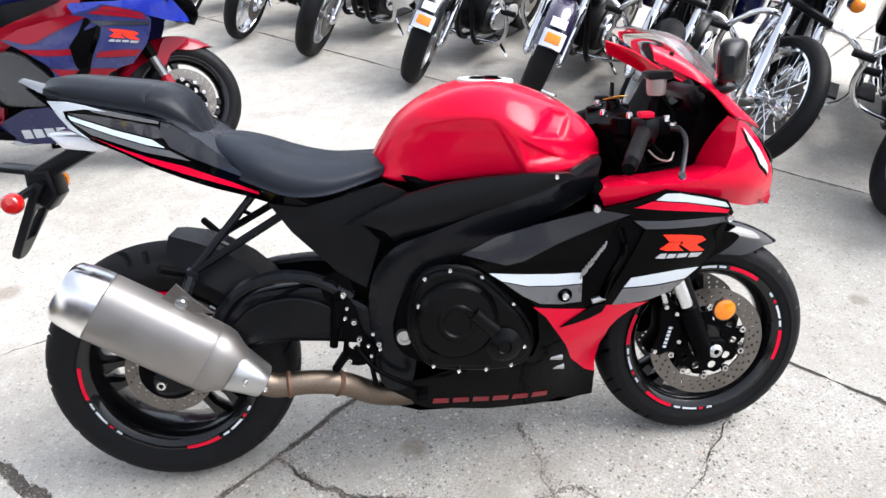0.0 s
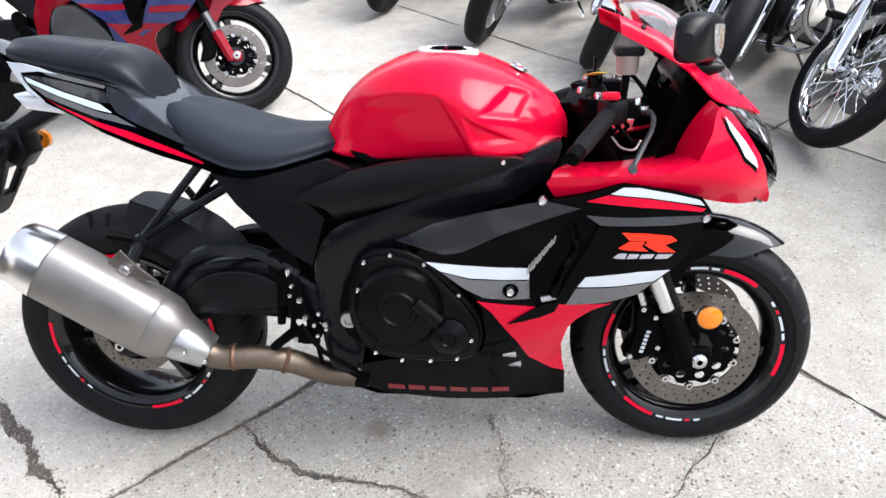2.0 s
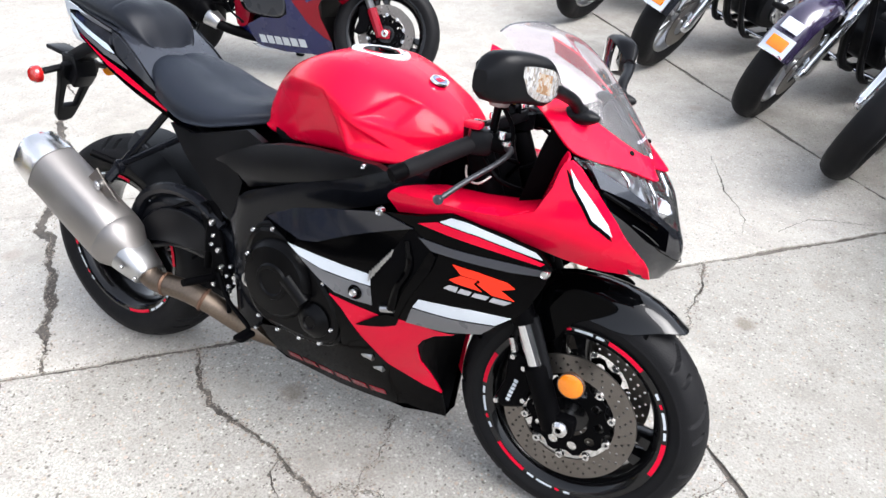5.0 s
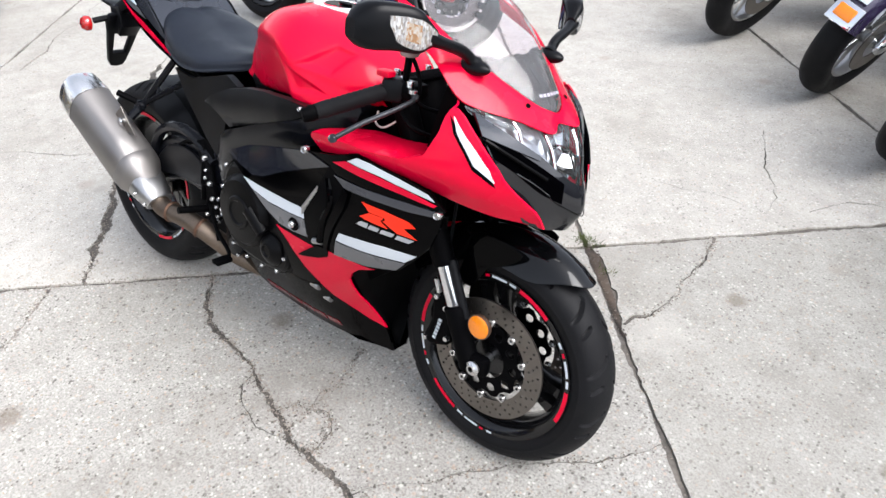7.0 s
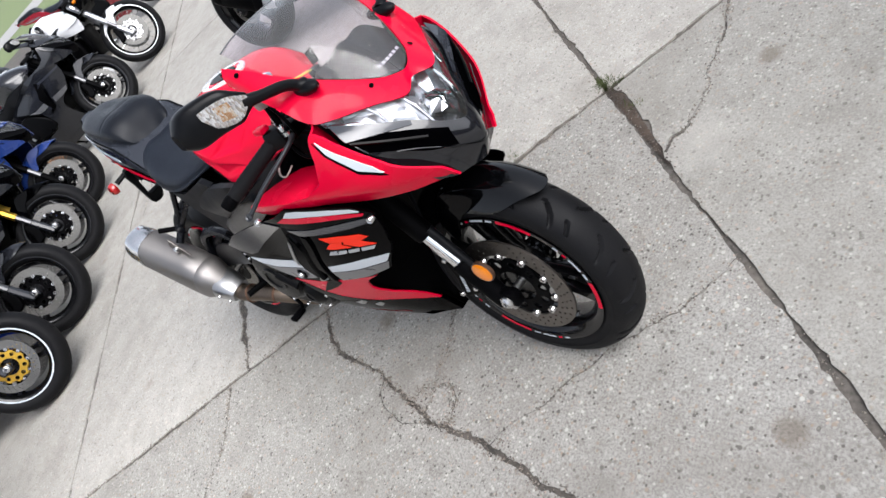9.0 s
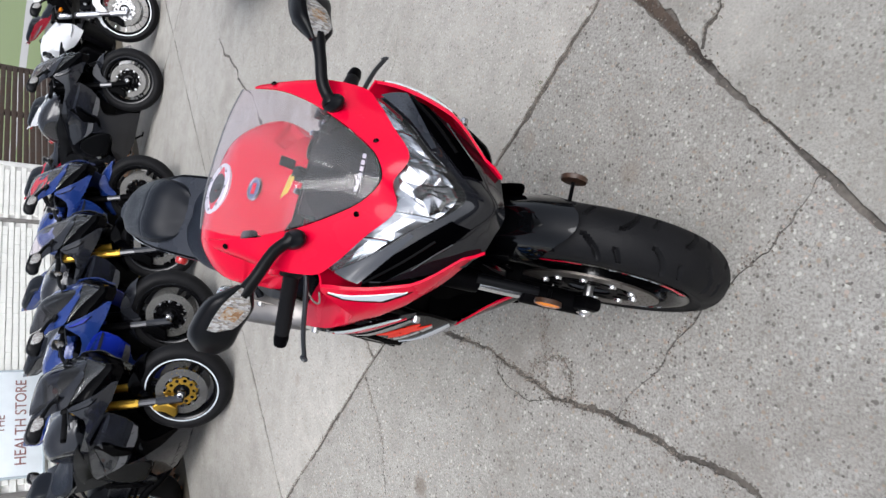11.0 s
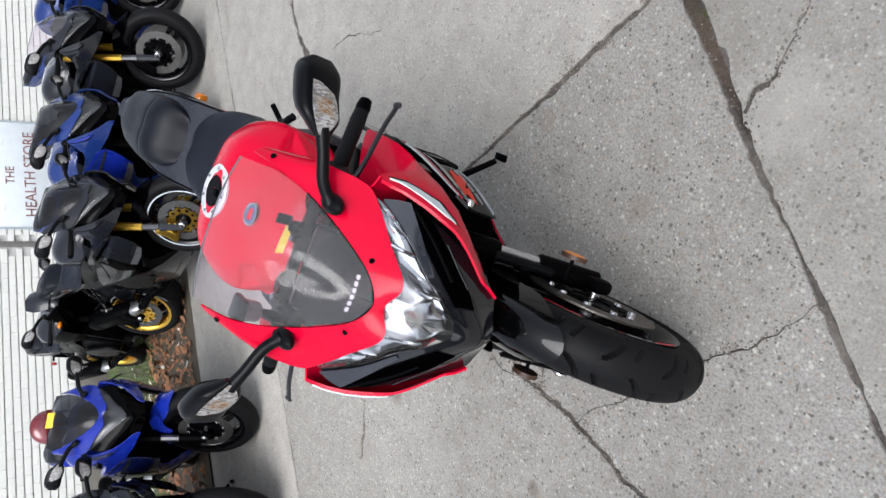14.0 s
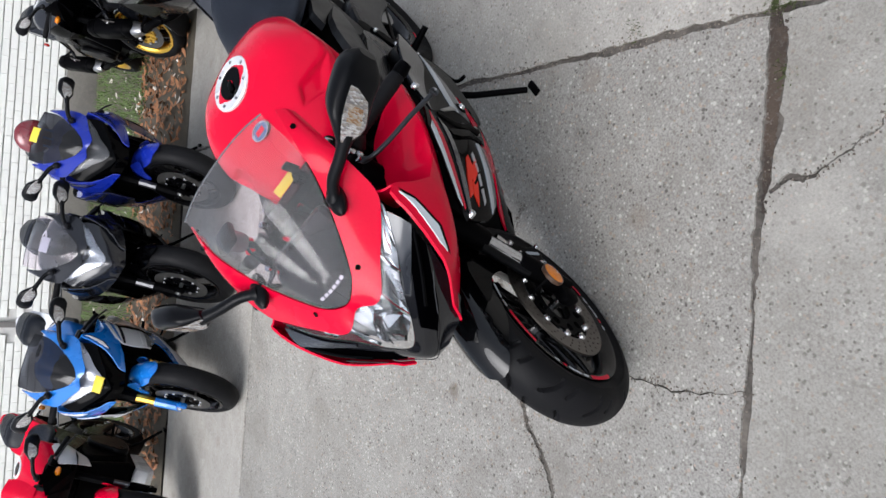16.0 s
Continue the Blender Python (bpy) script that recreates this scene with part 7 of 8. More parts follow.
        for i, pts in enumerate((((1.16, -0.13, 0.89), (1.19, -0.11, 0.86), (1.20, -0.06, 0.84), (1.17, -0.03, 0.80)), ((1.15, -0.15, 0.88), (1.20, -0.16, 0.83), (1.24, -0.10, 0.80), (1.20, -0.04, 0.78)), ((1.17, 0.14, 0.88), (1.22, 0.12, 0.85), (1.20, 0.05, 0.82), (1.16, 0.02, 0.80)), ((1.185, -0.149, 0.968), (1.215, -0.155, 0.93), (1.215, -0.155, 0.885), (1.19, -0.15, 0.885)))):
            P("cable", tube(spline(pts, 5), 0.0045, 6), SATIN, "")
        for bx, by, bz in ((0.938, 0.229, 0.807), (0.625, 0.222, 0.52), (0.642, 0.222, 0.585), (0.700, 0.222, 0.602), (0.772, 0.222, 0.582), (0.845, 0.218, 0.51), (0.872, 0.218, 0.40), (0.84, 0.216, 0.352), (0.78, 0.216, 0.345), (0.715, 0.216, 0.345), (0.655, 0.216, 0.362), (0.62, 0.214, 0.455), (0.515, 0.165, 0.43), (0.502, 0.165, 0.40), (0.53, 0.165, 0.39), (0.508, 0.165, 0.372), (0.452, 0.165, 0.53), (0.458, 0.165, 0.50), (0.452, 0.165, 0.475), (0.60, 0.165, 0.285), (0.225, 0.262, 0.372), (0.268, 0.258, 0.350)):
            part("bolt", BOLT_MESH, None, bike, pose_m=Matrix.Translation((bx, -by, bz)) @ Matrix.Diagonal((0.85, 0.8, 0.85, 1)))
    if fine:
        for ob in bike.children:
            if ob.name.split(".")[0] in ("brake_caliper", "side_reflector", "front_mudguard"):
                ob.matrix_basis = Matrix.Translation((0, 0.024, -0.007))
    if steer:
        turn = Matrix.Translation((1.345, 0, 0.3)) @ Matrix.Rotation(radians(steer), 4, ax) @ Matrix.Translation((-1.345, 0, -0.3))
        for ob in bike.children:
            if ob.name.split(".")[0] in ("front_wheel", "fork_leg", "brake_caliper", "front_mudguard", "top_yoke", "fork_cap", "clip_on_bar"):
                ob.matrix_basis = turn @ ob.matrix_basis
    return bike


def place(bike, x, y, heading, lean=13.0):
    """Stands a bike with its rear wheel's foot at (x, y)."""
    bike.matrix_basis = Matrix.Translation((x, y, 0)) @ Matrix.Rotation(radians(heading), 4, "Z") @ Matrix.Rotation(radians(-lean), 4, "X")
    return bike

# ---- building and planting behind the row ----
WALL_N = -7.30
BRICK = mat("white_painted_brick", (0.80, 0.80, 0.755), 0.75, bump=0.5, scale=14, vary=0.06, dirt=(0.72, 0.70, 0.66))
MORTAR = mat("grey_mortar", (0.56, 0.55, 0.53), 0.95, bump=0.6, scale=20, vary=0.2)
FOUND = mat("rough_foundation", (0.16, 0.15, 0.13), 0.95, bump=0.7, scale=8, vary=0.25, dirt=(0.22, 0.20, 0.17))
toW = Matrix(((U.x, N.x, 0, 0), (U.y, N.y, 0, 0), (0, 0, 1, 0), (0, 0, 0, 1)))
W0, W1, WTOP = -9.45, 14.0, 2.8


def in_row(name, geo, material, parent=None, label="", **kw):
    """A part given in the row's own directions: along the wall, out from it, up."""
    return part(name, geo.move(toW), material, parent, label, **kw)


wall = in_row("wall_south", block(((W0 + W1) / 2, WALL_N - 0.16, WTOP / 2), (W1 - W0, 0.30, WTOP), 0), MORTAR)
tagged(wall, "white painted brick wall with grey joints", "wall", kind="structure")
found = in_row("foundation", block(((W0 + W1) / 2, WALL_N - 0.10, 0.17), (W1 - W0 + 0.04, 0.30, 0.34), 0.01), FOUND)
tagged(found, "rough grey concrete foundation under the brick", "foundation", kind="structure")
bl, bh = 0.203, 0.0832
brick_geo = block((0, 0, 0), (bl - 0.003, 0.03, bh - 0.0135), 0.003, seg=1)
bm_me = None
rest = Geo()
rb = random.Random(3)
count = 0
for r in range(int((WTOP - 0.36) / bh)):
    z = 0.36 + bh * (r + 0.5)
    off = 0.5 * (r % 2)
    for c in range(int((W1 - W0) / bl)):
        u = W0 + 0.1 + bl * (c + 0.5 + off)
        if u > W1 - 0.1:
            continue
        if min(abs(u - j) for j in (-7.98, -3.12, 2.0)) < 0.125:
            continue
        jut = rb.uniform(-0.002, 0.002)
        if -6.9 < u < -0.6 and 0.36 < z < 1.35 and count < 300:
            count += 1
            if bm_me is None:
                first = in_row("brick", Geo().join(brick_geo), BRICK, wall, angle=30)
                bm_me = first.data
                first.matrix_basis = Matrix.Translation(un(u, WALL_N + jut, z))
            else:
                part("brick", bm_me, None, wall, pose_m=Matrix.Translation(un(u, WALL_N + jut, z)))
        else:
            rest.add([(x + u, y + WALL_N + jut, zz + z) for x, y, zz in brick_geo.v], brick_geo.f)
tagged(in_row("brickwork", rest, BRICK, wall), kind="stuff")
for j in (-7.98, -3.12, 2.0):
    in_row("downpipe", block((j, WALL_N + 0.012, WTOP / 2 + 0.15), (0.07, 0.04, WTOP - 0.4), 0.01), mat("grey_strip", (0.20, 0.19, 0.18), 0.6), wall, "grey vertical strip")
in_row("corner_trim", block((W0 + 0.03, WALL_N + 0.0, WTOP / 2), (0.09, 0.05, WTOP), 0.01), mat("white_trim", (0.7, 0.7, 0.68), 0.5), wall, "white corner trim")
endwall = in_row("wall_west", block((W0 - 0.06, WALL_N - 5.3, WTOP / 2), (0.2, 10.0, WTOP), 0), BRICK)
tagged(endwall, "plain end wall of the building", "wall", kind="structure")

# sign
sign = in_row("sign", block((-4.13, WALL_N + 0.045, 0.82), (1.60, 0.03, 0.66), 0.004), mat("sign_white", (0.74, 0.79, 0.82), 0.45, vary=0.06))
tagged(sign, "white shop sign with reddish brown lettering on a brick wall", "sign")
in_row("sign_border", flat([(-4.945, 0.48), (-3.315, 0.48), (-3.315, 1.165), (-4.945, 1.165)], [[(-4.915, 0.505), (-3.345, 0.505), (-3.345, 1.14), (-4.915, 1.14)]], 0.02, 0.002, WALL_N + 0.055), mat("sign_grey", (0.42, 0.48, 0.52), 0.5), sign, "pale blue-grey border")
SIGNTEXT = mat("sign_brown", (0.26, 0.13, 0.12), 0.6)


def glyph(words, size):
    cu = bpy.data.curves.new("letters", "FONT")
    cu.body, cu.size, cu.extrude = words, size, 0.002
    tmp = bpy.data.objects.new("letters", cu)
    me = bpy.data.meshes.new_from_object(tmp)
    bpy.data.objects.remove(tmp)
    return me


def letters(words, size, u, z, parent):
    """One raised letter after the other, the line centred at u."""
    right = lambda w: max((v.co.x for v in glyph(w, size).vertices), default=0.0)
    full = right(words)
    for i, ch in enumerate(words):
        if ch == " ":
            continue
        me = glyph(ch, size)
        start = right(words[: i + 1]) - max(v.co.x for v in me.vertices)
        me.materials.clear()
        me.materials.append(SIGNTEXT)
        me.transform(Matrix(((-U.x, 0, N.x, 0), (-U.y, 0, N.y, 0), (0, 1, 0, 0), (0, 0, 0, 1))))
        ob = part("letter", me, None, parent)
        ob.matrix_basis = Matrix.Translation(un(u + full / 2 - start, WALL_N + 0.0635, z))


letters("THE", 0.145, -4.10, 0.925, sign)
letters("HEALTH STORE", 0.185, -4.13, 0.685, sign)
for uu in (-4.62, -3.62):
    in_row("sign_sprig", flat([(uu - 0.05, 1.02), (uu + 0.06, 1.055), (uu + 0.02, 1.04)], (), 0.003, 0, WALL_N + 0.0635), SIGNTEXT, sign)

# verge: earth with grass and fallen leaves
EARTH = mat("verge_earth", (0.075, 0.062, 0.042), 0.95, bump=0.9, scale=6, vary=0.4)
verge = in_row("verge", sheet([[Vector((u, n, 0.004 + 0.012 * math.sin(3.1 * u + n) * math.sin(2.3 * n))) for n in [-3.155 - 0.2075 * i for i in range(21)]] for u in [-9.6 + 0.5 * i for i in range(36)]]), EARTH)
tagged(verge, "bare earth strip along the foot of the wall", "ground", kind="structure")
rg = random.Random(11)
gv, gf = [], []
for i in range(38000):
    u, n = rg.uniform(-7.5, 5.5), -4.55 - 2.55 * rg.random()
    a, h, w = rg.uniform(0, 6.28), rg.uniform(0.03, 0.09), rg.uniform(0.003, 0.006)
    dx, dy = math.cos(a), math.sin(a)
    lx, ly = rg.uniform(-0.04, 0.04), rg.uniform(-0.04, 0.04)
    k = len(gv)
    gv += [(u - dx * w, n - dy * w, 0.005), (u + dx * w, n + dy * w, 0.005), (u + lx, n + ly, h)]
    gf.append((k, k + 1, k + 2))
GRASS = mat("grass_blades", (0.11, 0.17, 0.05), 0.7, vary=0.4)
tagged(in_row("grass", Geo().add(gv, gf), GRASS), "short green grass strip by the wall", "grass", kind="stuff")
LEAF = mat("dead_leaves", (0.30, 0.135, 0.06), 0.75, vary=0.55, bump=0.3, scale=10)
PALE = mat("pale_leaves", (0.58, 0.54, 0.48), 0.7, vary=0.3)


def litter(name, number, n0, n1, size, material, label):
    lv, lf = [], []
    for i in range(number):
        u, n = rg.uniform(-7.0, 5.5), n0 + (n1 - n0) * rg.random()
        a, s = rg.uniform(0, 6.28), size * rg.uniform(0.6, 1.3)
        tilt = Matrix.Rotation(rg.uniform(-0.6, 0.6), 3, "X") @ Matrix.Rotation(rg.uniform(-0.5, 0.5), 3, "Y")
        rz = Matrix.Rotation(a, 3, "Z")
        k = len(lv)
        z = 0.012 + rg.random() * 0.03
        for p in ((-1, 0, 0.15), (-0.35, 0.42, 0), (0.45, 0.36, 0.06), (1, 0, 0.2), (0.45, -0.38, 0.0), (-0.35, -0.42, 0.08)):
            q = rz @ (tilt @ (Vector(p) * s))
            lv.append((u + q.x, n + q.y, z + q.z))
        lf += [(k, k + 1, k + 2, k + 3), (k, k + 3, k + 4, k + 5)]
    tagged(in_row(name, Geo().add(lv, lf), material, angle=10), label, "leaves", kind="stuff")


litter("fallen_leaves", 5200, -3.25, -4.75, 0.036, LEAF, "drift of brown fallen leaves on the verge")
litter("pale_litter", 900, -3.3, -6.6, 0.030, PALE, "pale dry leaves scattered over the grass")
weeds = random.Random(21)
wv, wf = [], []
for cx, cy, num in ((1.142, 0.954, 230), (1.165, 0.930, 110), (1.19, 0.955, 60), (0.865, 0.678, 70), (1.30, 0.838, 50)):
    for i in range(num):
        x, y = cx + weeds.gauss(0, 0.018), cy + weeds.gauss(0, 0.014)
        a, h = weeds.uniform(0, 6.28), weeds.uniform(0.005, 0.014)
        k = len(wv)
        wv += [(x - 0.0030, y, -0.006), (x + 0.0030, y, -0.006), (x + 0.012 * math.cos(a), y + 0.012 * math.sin(a), h - 0.004)]
        wf.append((k, k + 1, k + 2))
tagged(part("joint_weeds", Geo().add(wv, wf), mat("weed_green", (0.085, 0.105, 0.035), 0.8, vary=0.4)), "small weeds growing in the paving joint", "weeds", kind="stuff")
gr = random.Random(8)
pv, pf = [], []
for i in range(5200):
    if gr.random() < 0.42:
        line = CRACKS[gr.choice((0, 0, 0, 5, 5, 1, 2, 3, 4, 12))][2]
        k = gr.randrange(len(line) - 1)
        f = gr.random()
        p = Vector((line[k][0] + (line[k + 1][0] - line[k][0]) * f + gr.gauss(0, 0.012), line[k][1] + (line[k + 1][1] - line[k][1]) * f + gr.gauss(0, 0.012), 0))
    elif gr.random() < 0.62:
        t = gr.uniform(-4.0, 4.6)
        if gr.random() < 0.55:
            p = un(t, 1.48 + gr.gauss(0, 0.018))
        else:
            p = un(0.155 + gr.gauss(0, 0.014), gr.uniform(-1.5, 1.5))
    else:
        p = un(gr.uniform(-3, 4), gr.uniform(-1.5, 2.9))
    s = gr.uniform(0.0010, 0.0040)
    k = len(pv)
    pv += [(p.x + s, p.y, 0.0), (p.x - s * 0.6, p.y + s, 0.0), (p.x - s * 0.6, p.y - s, 0.0), (p.x, p.y, s * 1.3)]
    pf += [(k, k + 1, k + 3), (k + 1, k + 2, k + 3), (k + 2, k, k + 3)]
tagged(part("grit", Geo().add(pv, pf), mat("grit_stone", (0.22, 0.19, 0.16), 0.9, vary=0.6), angle=5), "loose grit and small stones on the concrete", "gravel", kind="stuff")

# crumbled, dirty edges along the cracks, and cracks filled flush with dirt
cr = random.Random(14)
dv, df = [], []


def speck(c, r, z=0.0006):
    o = len(dv)
    dv.extend((c.x + r * cr.uniform(0.4, 1.5) * math.cos(q), c.y + r * cr.uniform(0.4, 1.5) * math.sin(q), z) for q in [2 * math.pi * i / 7 for i in range(7)])
    df.append(tuple(range(o, o + 7)))


for (w, crumble, raw), line in zip(CRACKS, LINES):
    for (a, wa), (b, wb) in zip(line, line[1:]):
        for k in range(int((b - a).length / 0.004 * crumble) + (crumble > 0 and cr.random() < 0.4)):
            speck(a.lerp(b, cr.random()) + Vector((cr.gauss(0, 1), cr.gauss(0, 1), 0)) * (0.004 + 0.006 * crumble), cr.uniform(0.0010, 0.0034) * (1 if cr.random() < 0.85 else 1.6))
tagged(part("crumbled_edge", Geo().add(dv, df), JOINT, angle=5), "dirty crumbled concrete along the cracks", "dirt", kind="stuff")
fv, ff = [], []
for k, pieces in uncut.items():
    for line in pieces:
        left, right = crack_loop(line, True)
        for a, b, c, d in zip(left, left[1:], right[1:], right):
            o = len(fv)
            fv += [(p.x, p.y, 0.0009) for p in (a, b, c, d)]
            ff.append((o, o + 1, o + 2, o + 3))
tagged(part("crack_dirt", Geo().add(fv, ff), JOINT, angle=5), "dark dirt filling thin cracks in the concrete", "dirt", kind="stuff")

# rotted leaves and chips in the broken joint by the crossing
dv, df = [], []
for k in range(900):
    u = 0.155 + 0.46 * cr.random() ** 1.4
    p = un(u, 1.487 + cr.uniform(-0.012, 0.030) * max(0.25, 1 - (u - 0.155) / 0.60))
    speck(p, cr.uniform(0.0015, 0.0052), cr.uniform(-0.0035, 0.0007))
tagged(part("joint_debris", Geo().add(dv, df), mat("rotted_leaf_brown", (0.055, 0.040, 0.030), 0.95, vary=0.8, scale=60, dirt=(0.15, 0.115, 0.085)), angle=5), "rotted brown leaf bits in the broken joint", "debris", kind="stuff")

# fence past the end of the wall, and the open ground beyond it
FENCE = mat("dark_brown_boards", (0.045, 0.028, 0.020), 0.85, bump=0.4, vary=0.4)
fence = new("fence")
tagged(fence, "dark brown board fence behind the parked motorcycles", "fence")
for k in range(17):
    in_row("board", block((-12.3, -8.9, 0.10 + 0.118 * k), (5.4, 0.025, 0.098), 0.003), FENCE, fence)
for u in (-15.0, -13.2, -11.4, -9.7):
    in_row("post", block((u, -8.95, 1.05), (0.10, 0.10, 2.1), 0.008), FENCE, fence)
LAWN = mat("far_lawn", (0.15, 0.19, 0.075), 0.9, bump=0.8, scale=4, vary=0.3)
lawn = in_row("lawn", sheet([[Vector((u, n, 0.002)) for n in (-80, -40, -12, -3.2)] for u in (-120, -60, -30, -19.5)]), LAWN)
tagged(lawn, "flat lawn beyond the parking place", "lawn", kind="structure")
street = in_row("road", sheet([[Vector((u, n, 0.010)) for n in (-80, -40, -12, 30)] for u in (-31.5, -29, -26)]), mat("pale_street", (0.34, 0.33, 0.32), 0.9, bump=0.5, scale=4, vary=0.15))
tagged(street, "pale concrete street beyond the lawn", "road", kind="structure")
# plain neighbours that close the place to the other sides
PLAIN = mat("grey_render", (0.16, 0.155, 0.15), 0.9, bump=0.4, scale=3, vary=0.15)
HEDGE = mat("far_hedge", (0.085, 0.095, 0.065), 0.9, bump=0.9, scale=2, vary=0.4)
for nm, u, n, su, sn, h, m in (("wall_north", 0, 17.0, 46, 0.4, 5.0, PLAIN), ("wall_east", 22.0, 4.0, 0.4, 26, 4.0, PLAIN), ("hedge", -112.0, -10.0, 2.5, 90, 5.0, HEDGE)):
    ob = in_row(nm, block((u, n, h / 2), (su, sn, h), 0.05), m)
    tagged(ob, "plain boundary of the parking place", "wall" if nm != "hedge" else "hedge", kind="structure")

# ---- the motorcycle that stands in the aisle ----
HERO = dict(tank=RED, cowl=RED, side=GLOSS, lower=RED, belly=GLOSS, tail=GLOSS, stripe=WHITE, grey=GREYP, accent=RED, mudguard=GUARD, wheel=RIMBLACK, tape=(RED, WHITE), duct=mat("black_duct_gloss", (0.0110, 0.0125, 0.0180), 0.16, 0.05, 0.5, vary=0.2, spec=0.25), tail_top=mat("grey_gloss_paint", (0.022, 0.025, 0.033), 0.28, 0.2, 0.5, spec=0.3), tail_band=GREYP, tail_cheek=mat("slate_gloss_paint", (0.018, 0.020, 0.028), 0.2, 0.2, 0.8, spec=0.4), tail_stripe=mat("pale_blue_decal", (0.62, 0.72, 0.80), 0.35, 0, 0.5), emblem=True, tank_label="bright red glossy fuel tank")
hero = place(sport_bike("red and black sport motorcycle leaning on its side stand", HERO, fine=True), 0, 0, 0)


def pal(main, second, third, **kw):
    d = dict(tank=main, cowl=main, side=second, lower=third, belly=second, tail=main, stripe=second, grey=GREYP, accent=third, mudguard=third, wheel=RIMBLACK, duct=second, chin=GLOSS, silencer_cap=SATIN, silencer=SATIN, screen_base=SMOKE, belly_mark=second, disc=BRIGHTDISC, drilled=True, pipe=SATIN, stanchion=mat("dull_fork_tube", (0.14, 0.14, 0.145), 0.38, 1.0))
    d.update(kw)
    return d


# the red and blue one behind it
place(sport_bike("blue and dark red sport motorcycle with a red frame", pal(NAVY, NAVY, DARKRED, cowl=BLUE, side=INKBLUE, tail=DARKRED, fork_foot=DARKRED, belly=NAVY, belly_mark=WHITE, belly_tall=0.045, short_can=True, duct=DARKRED, stripe=DARKRED, grey=INKBLUE, accent=DARKRED, frame=DARKRED, frame_label="red painted frame spar", cover=DKGREY, cover_label="dark grey engine cover", mudguard=DARKRED, carrier=SATIN, drilled=True, emblem=True, disc=STEEL), steer=20.0), -1.865, 1.92, 8)
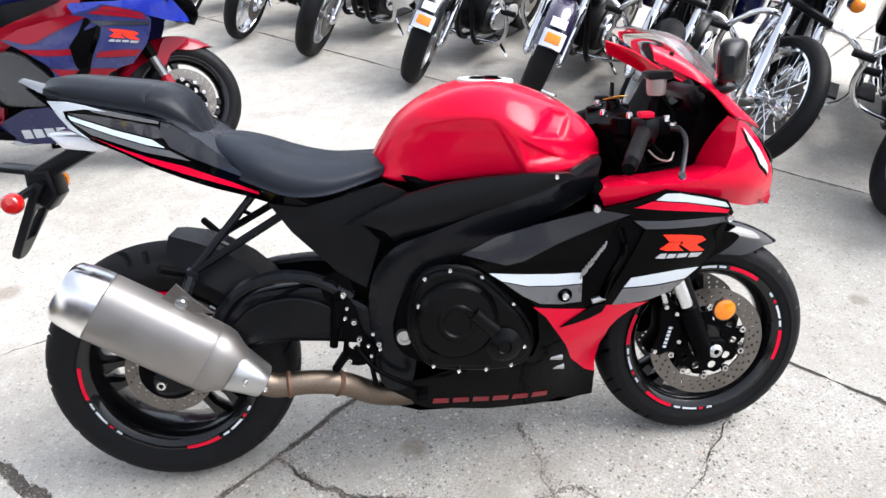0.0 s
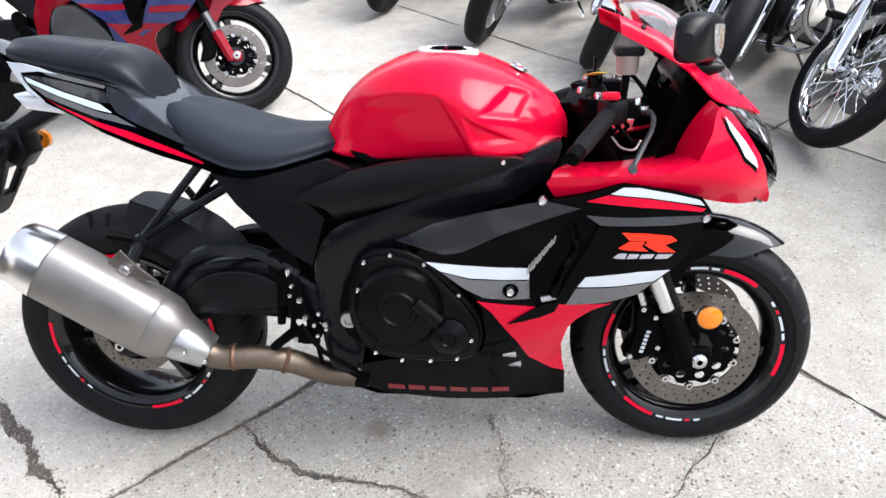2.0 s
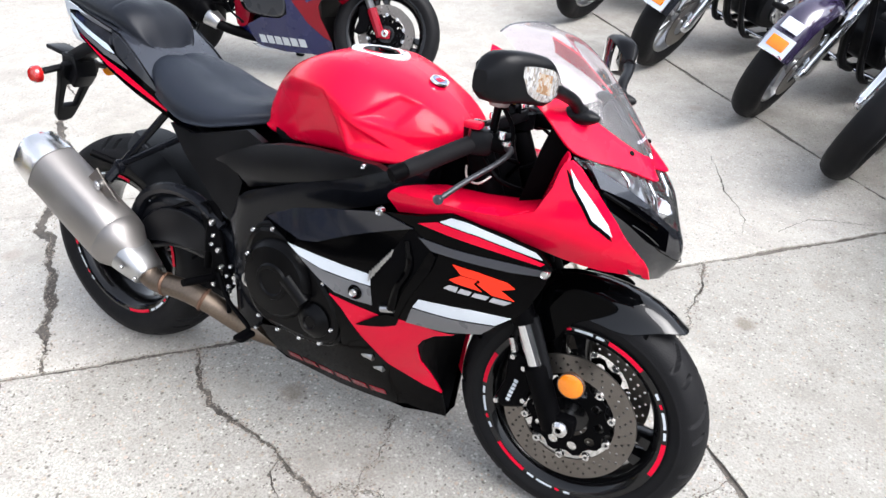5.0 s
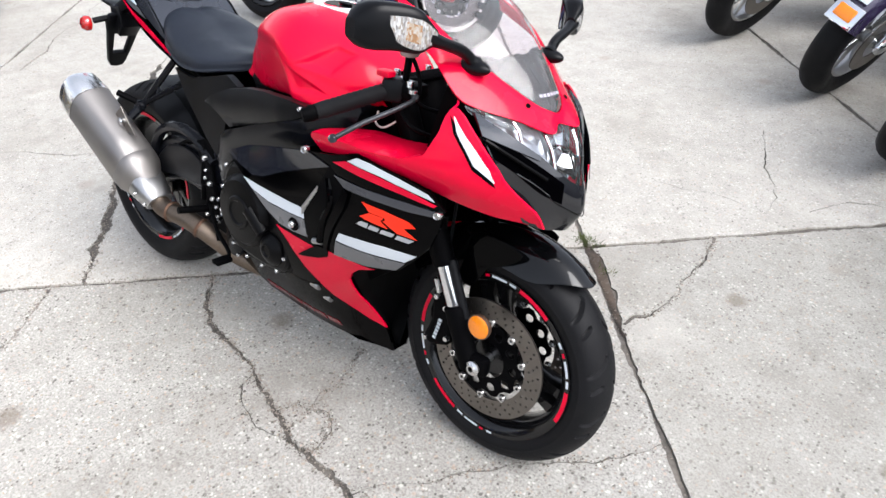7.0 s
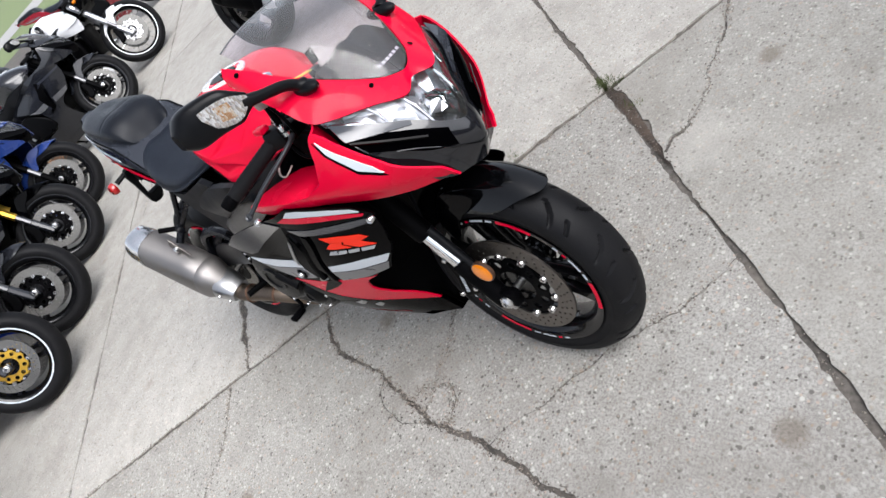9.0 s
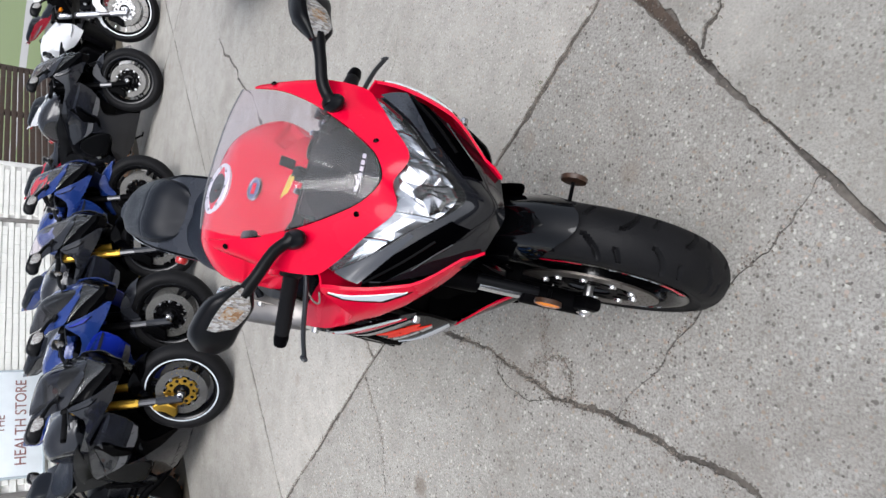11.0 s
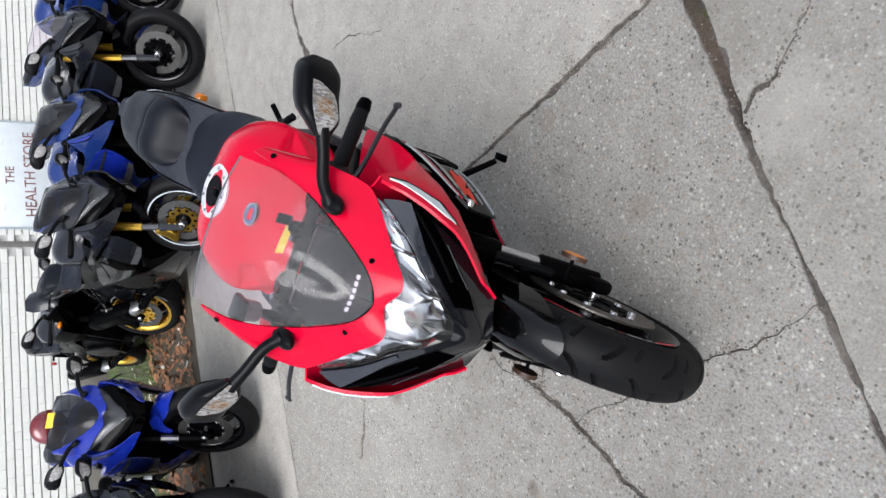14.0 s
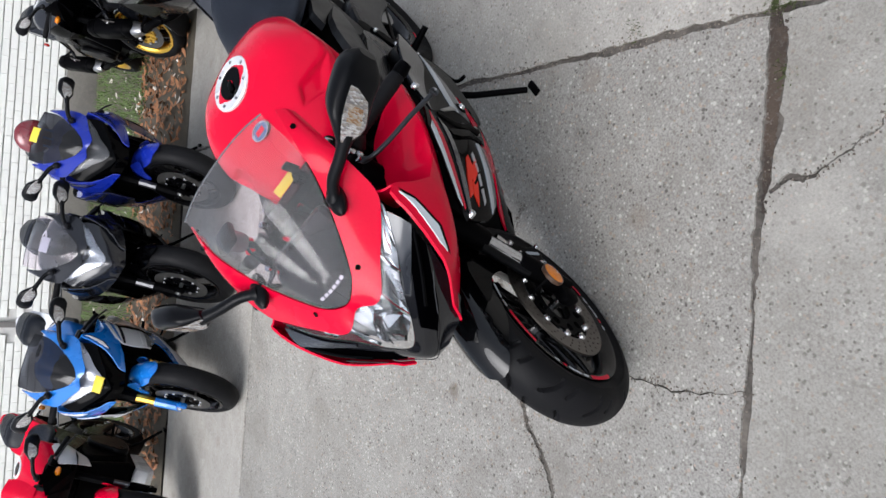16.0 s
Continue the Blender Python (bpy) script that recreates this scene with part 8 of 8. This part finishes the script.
# the row by the wall: front wheel's foot along and out from the wall
ROWS_BIKES = (
    ("red sport motorcycle with a bright front wheel", pal(DARKRED, REDENG, DARKRED, wheel=WHITEP), -7.55, -2.10, 50, False),
    ("white and red bare motorcycle with white-rimmed wire wheels", pal(WHITEP, WHITEP, RED, rimline=WHITEP, wire=True, wheel=RIMBLACK, fork_foot=SILVER, fork_tube=SILVER, mudguard=WHITEP, carrier=ALU), -5.32, -1.83, 48, True),
    ("matt black sport motorcycle with a red tail", pal(CHARC, CHARC, CHARC, tail=RED, carrier=SATIN), -4.47, -2.10, 48, False),
    ("blue sport motorcycle with a clear screen", pal(STEELBLUE, STEELBLUE, NAVY, mudguard=STEELBLUE, carrier=SATIN), -3.02, -2.24, 46, False),
    ("dark grey sport motorcycle with a gold fork", pal(CHARC, CHARC, GLOSS, fork_tube=GOLD, fork_foot=CHARC, carrier=SATIN), -2.18, -2.02, 48, False),
    ("blue sport motorcycle with a tinted screen", pal(STEELBLUE, BLUE, STEELBLUE, fork_foot=CHARC, mudguard=CHARC, screen=SMOKE, carrier=SATIN), -1.43, -1.95, 46, False),
    ("dark grey sport motorcycle with gold brakes and white-lined rim", pal(CHARC, CHARC, GLOSS, fork_tube=GOLD, fork_foot=CHARC, caliper=GOLD, carrier=GOLD, rimline=WHITE, screen=SMOKE), -0.82, -1.96, 44, False),
    ("black bare motorcycle with gold wheels", pal(CHARC, GLOSS, GLOSS, wheel=GOLD, carrier=GOLD), -0.72, -3.45, 40, True),
    ("bright blue and dark grey sport motorcycle with a yellow sticker", pal(BLUE, NAVY, BLUE, screen=SMOKE, mudguard=BLUE, sticker=((YELLOW, 1.215, 1.112),)), 0.51, -2.06, 40, False),
    ("dark grey sport motorcycle with a paper on its screen", pal(CHARC, GLOSS, GLOSS, chin=CHARC, lamp=LAMPSILVER, sticker=((WHITE, 1.30, 1.046),)), 1.10, -1.95, 42, False),
    ("bright blue and white sport motorcycle with a black screen", pal(SKYBLUE, WHITEP, SKYBLUE, screen=SMOKE, mudguard=SKYBLUE, fork_foot=SKYBLUE, lamp=SILVER, stanchion=GOLD, tail=WHITEP, sticker=((YELLOW, 1.535, 0.80),)), 1.74, -1.75, 42, False),
    ("red and white bare motorcycle", pal(RED, WHITEP, RED), 2.66, -2.45, 40, True),
)
for lb, p, u, n, head, bare in ROWS_BIKES:
    foot = un(u, n) - Vector((math.cos(radians(head)), math.sin(radians(head)), 0)) * 1.405
    b = sport_bike(lb, p, naked=bare, steer=24.0)
    place(b, foot.x, foot.y, head, 12.0)
    tagged(b, group="motorcycles parked by the wall")
    if "yellow sticker" in lb:
        part("tank_bag", ball((0.98, 0, 1.10), (0.05, 0.10, 0.10), 20, 12), REDENG, b, "round dark red bag on the tank")
        for k in range(3):
            part("marker_bar", block((1.262 + 0.012 * k, 0.045 - 0.045 * k, 1.060 - 0.010 * k), (0.004, 0.012, 0.075), 0.001, Matrix.Rotation(radians(-52), 4, "Y")), SKYBLUE, b, "blue marking on the screen")
# the cruisers opposite
CRUISERS = (
    ("black cruiser motorcycle with a bare front tyre", GLOSS, False, False, -5.48, 2.77, 236, 19),
    ("black cruiser motorcycle with a wire front wheel", GLOSS, True, False, -4.58, 2.77, 236, 19),
    ("black cruiser motorcycle with chrome fork and wire wheel", GLOSS, True, False, -3.67, 2.77, 236, 19),
    ("dark maroon cruiser motorcycle with chrome fork", REDENG, False, False, -2.84, 2.80, 236, 19),
    ("black cruiser motorcycle with a grey front fender", CHARC, False, True, -1.80, 2.83, 236, 19),
    ("dark purple cruiser motorcycle with an amber fender lamp and white tag", PURPLE, False, True, -0.96, 2.96, 236, 19),
    ("black and chrome cruiser motorcycle with engine guards", NAVY, False, False, -0.27, 2.93, 236, 19),
    ("silver cruiser motorcycle with a large chrome wire wheel", SILVER, True, False, 0.36, 2.95, 236, 38),
    ("black cruiser motorcycle at the end of the row", GLOSS, False, True, 1.10, 2.80, 236, 20),
)
for lb, paint, wire, fen, u, n, head, steer in CRUISERS:
    foot = un(u, n) - Vector((math.cos(radians(head)), math.sin(radians(head)), 0)) * 1.61
    b = cruiser(lb, paint, wire, fen, steer=steer, bags=not wire)
    place(b, foot.x, foot.y, head, 11.0)
    tagged(b, group="cruisers parked opposite")
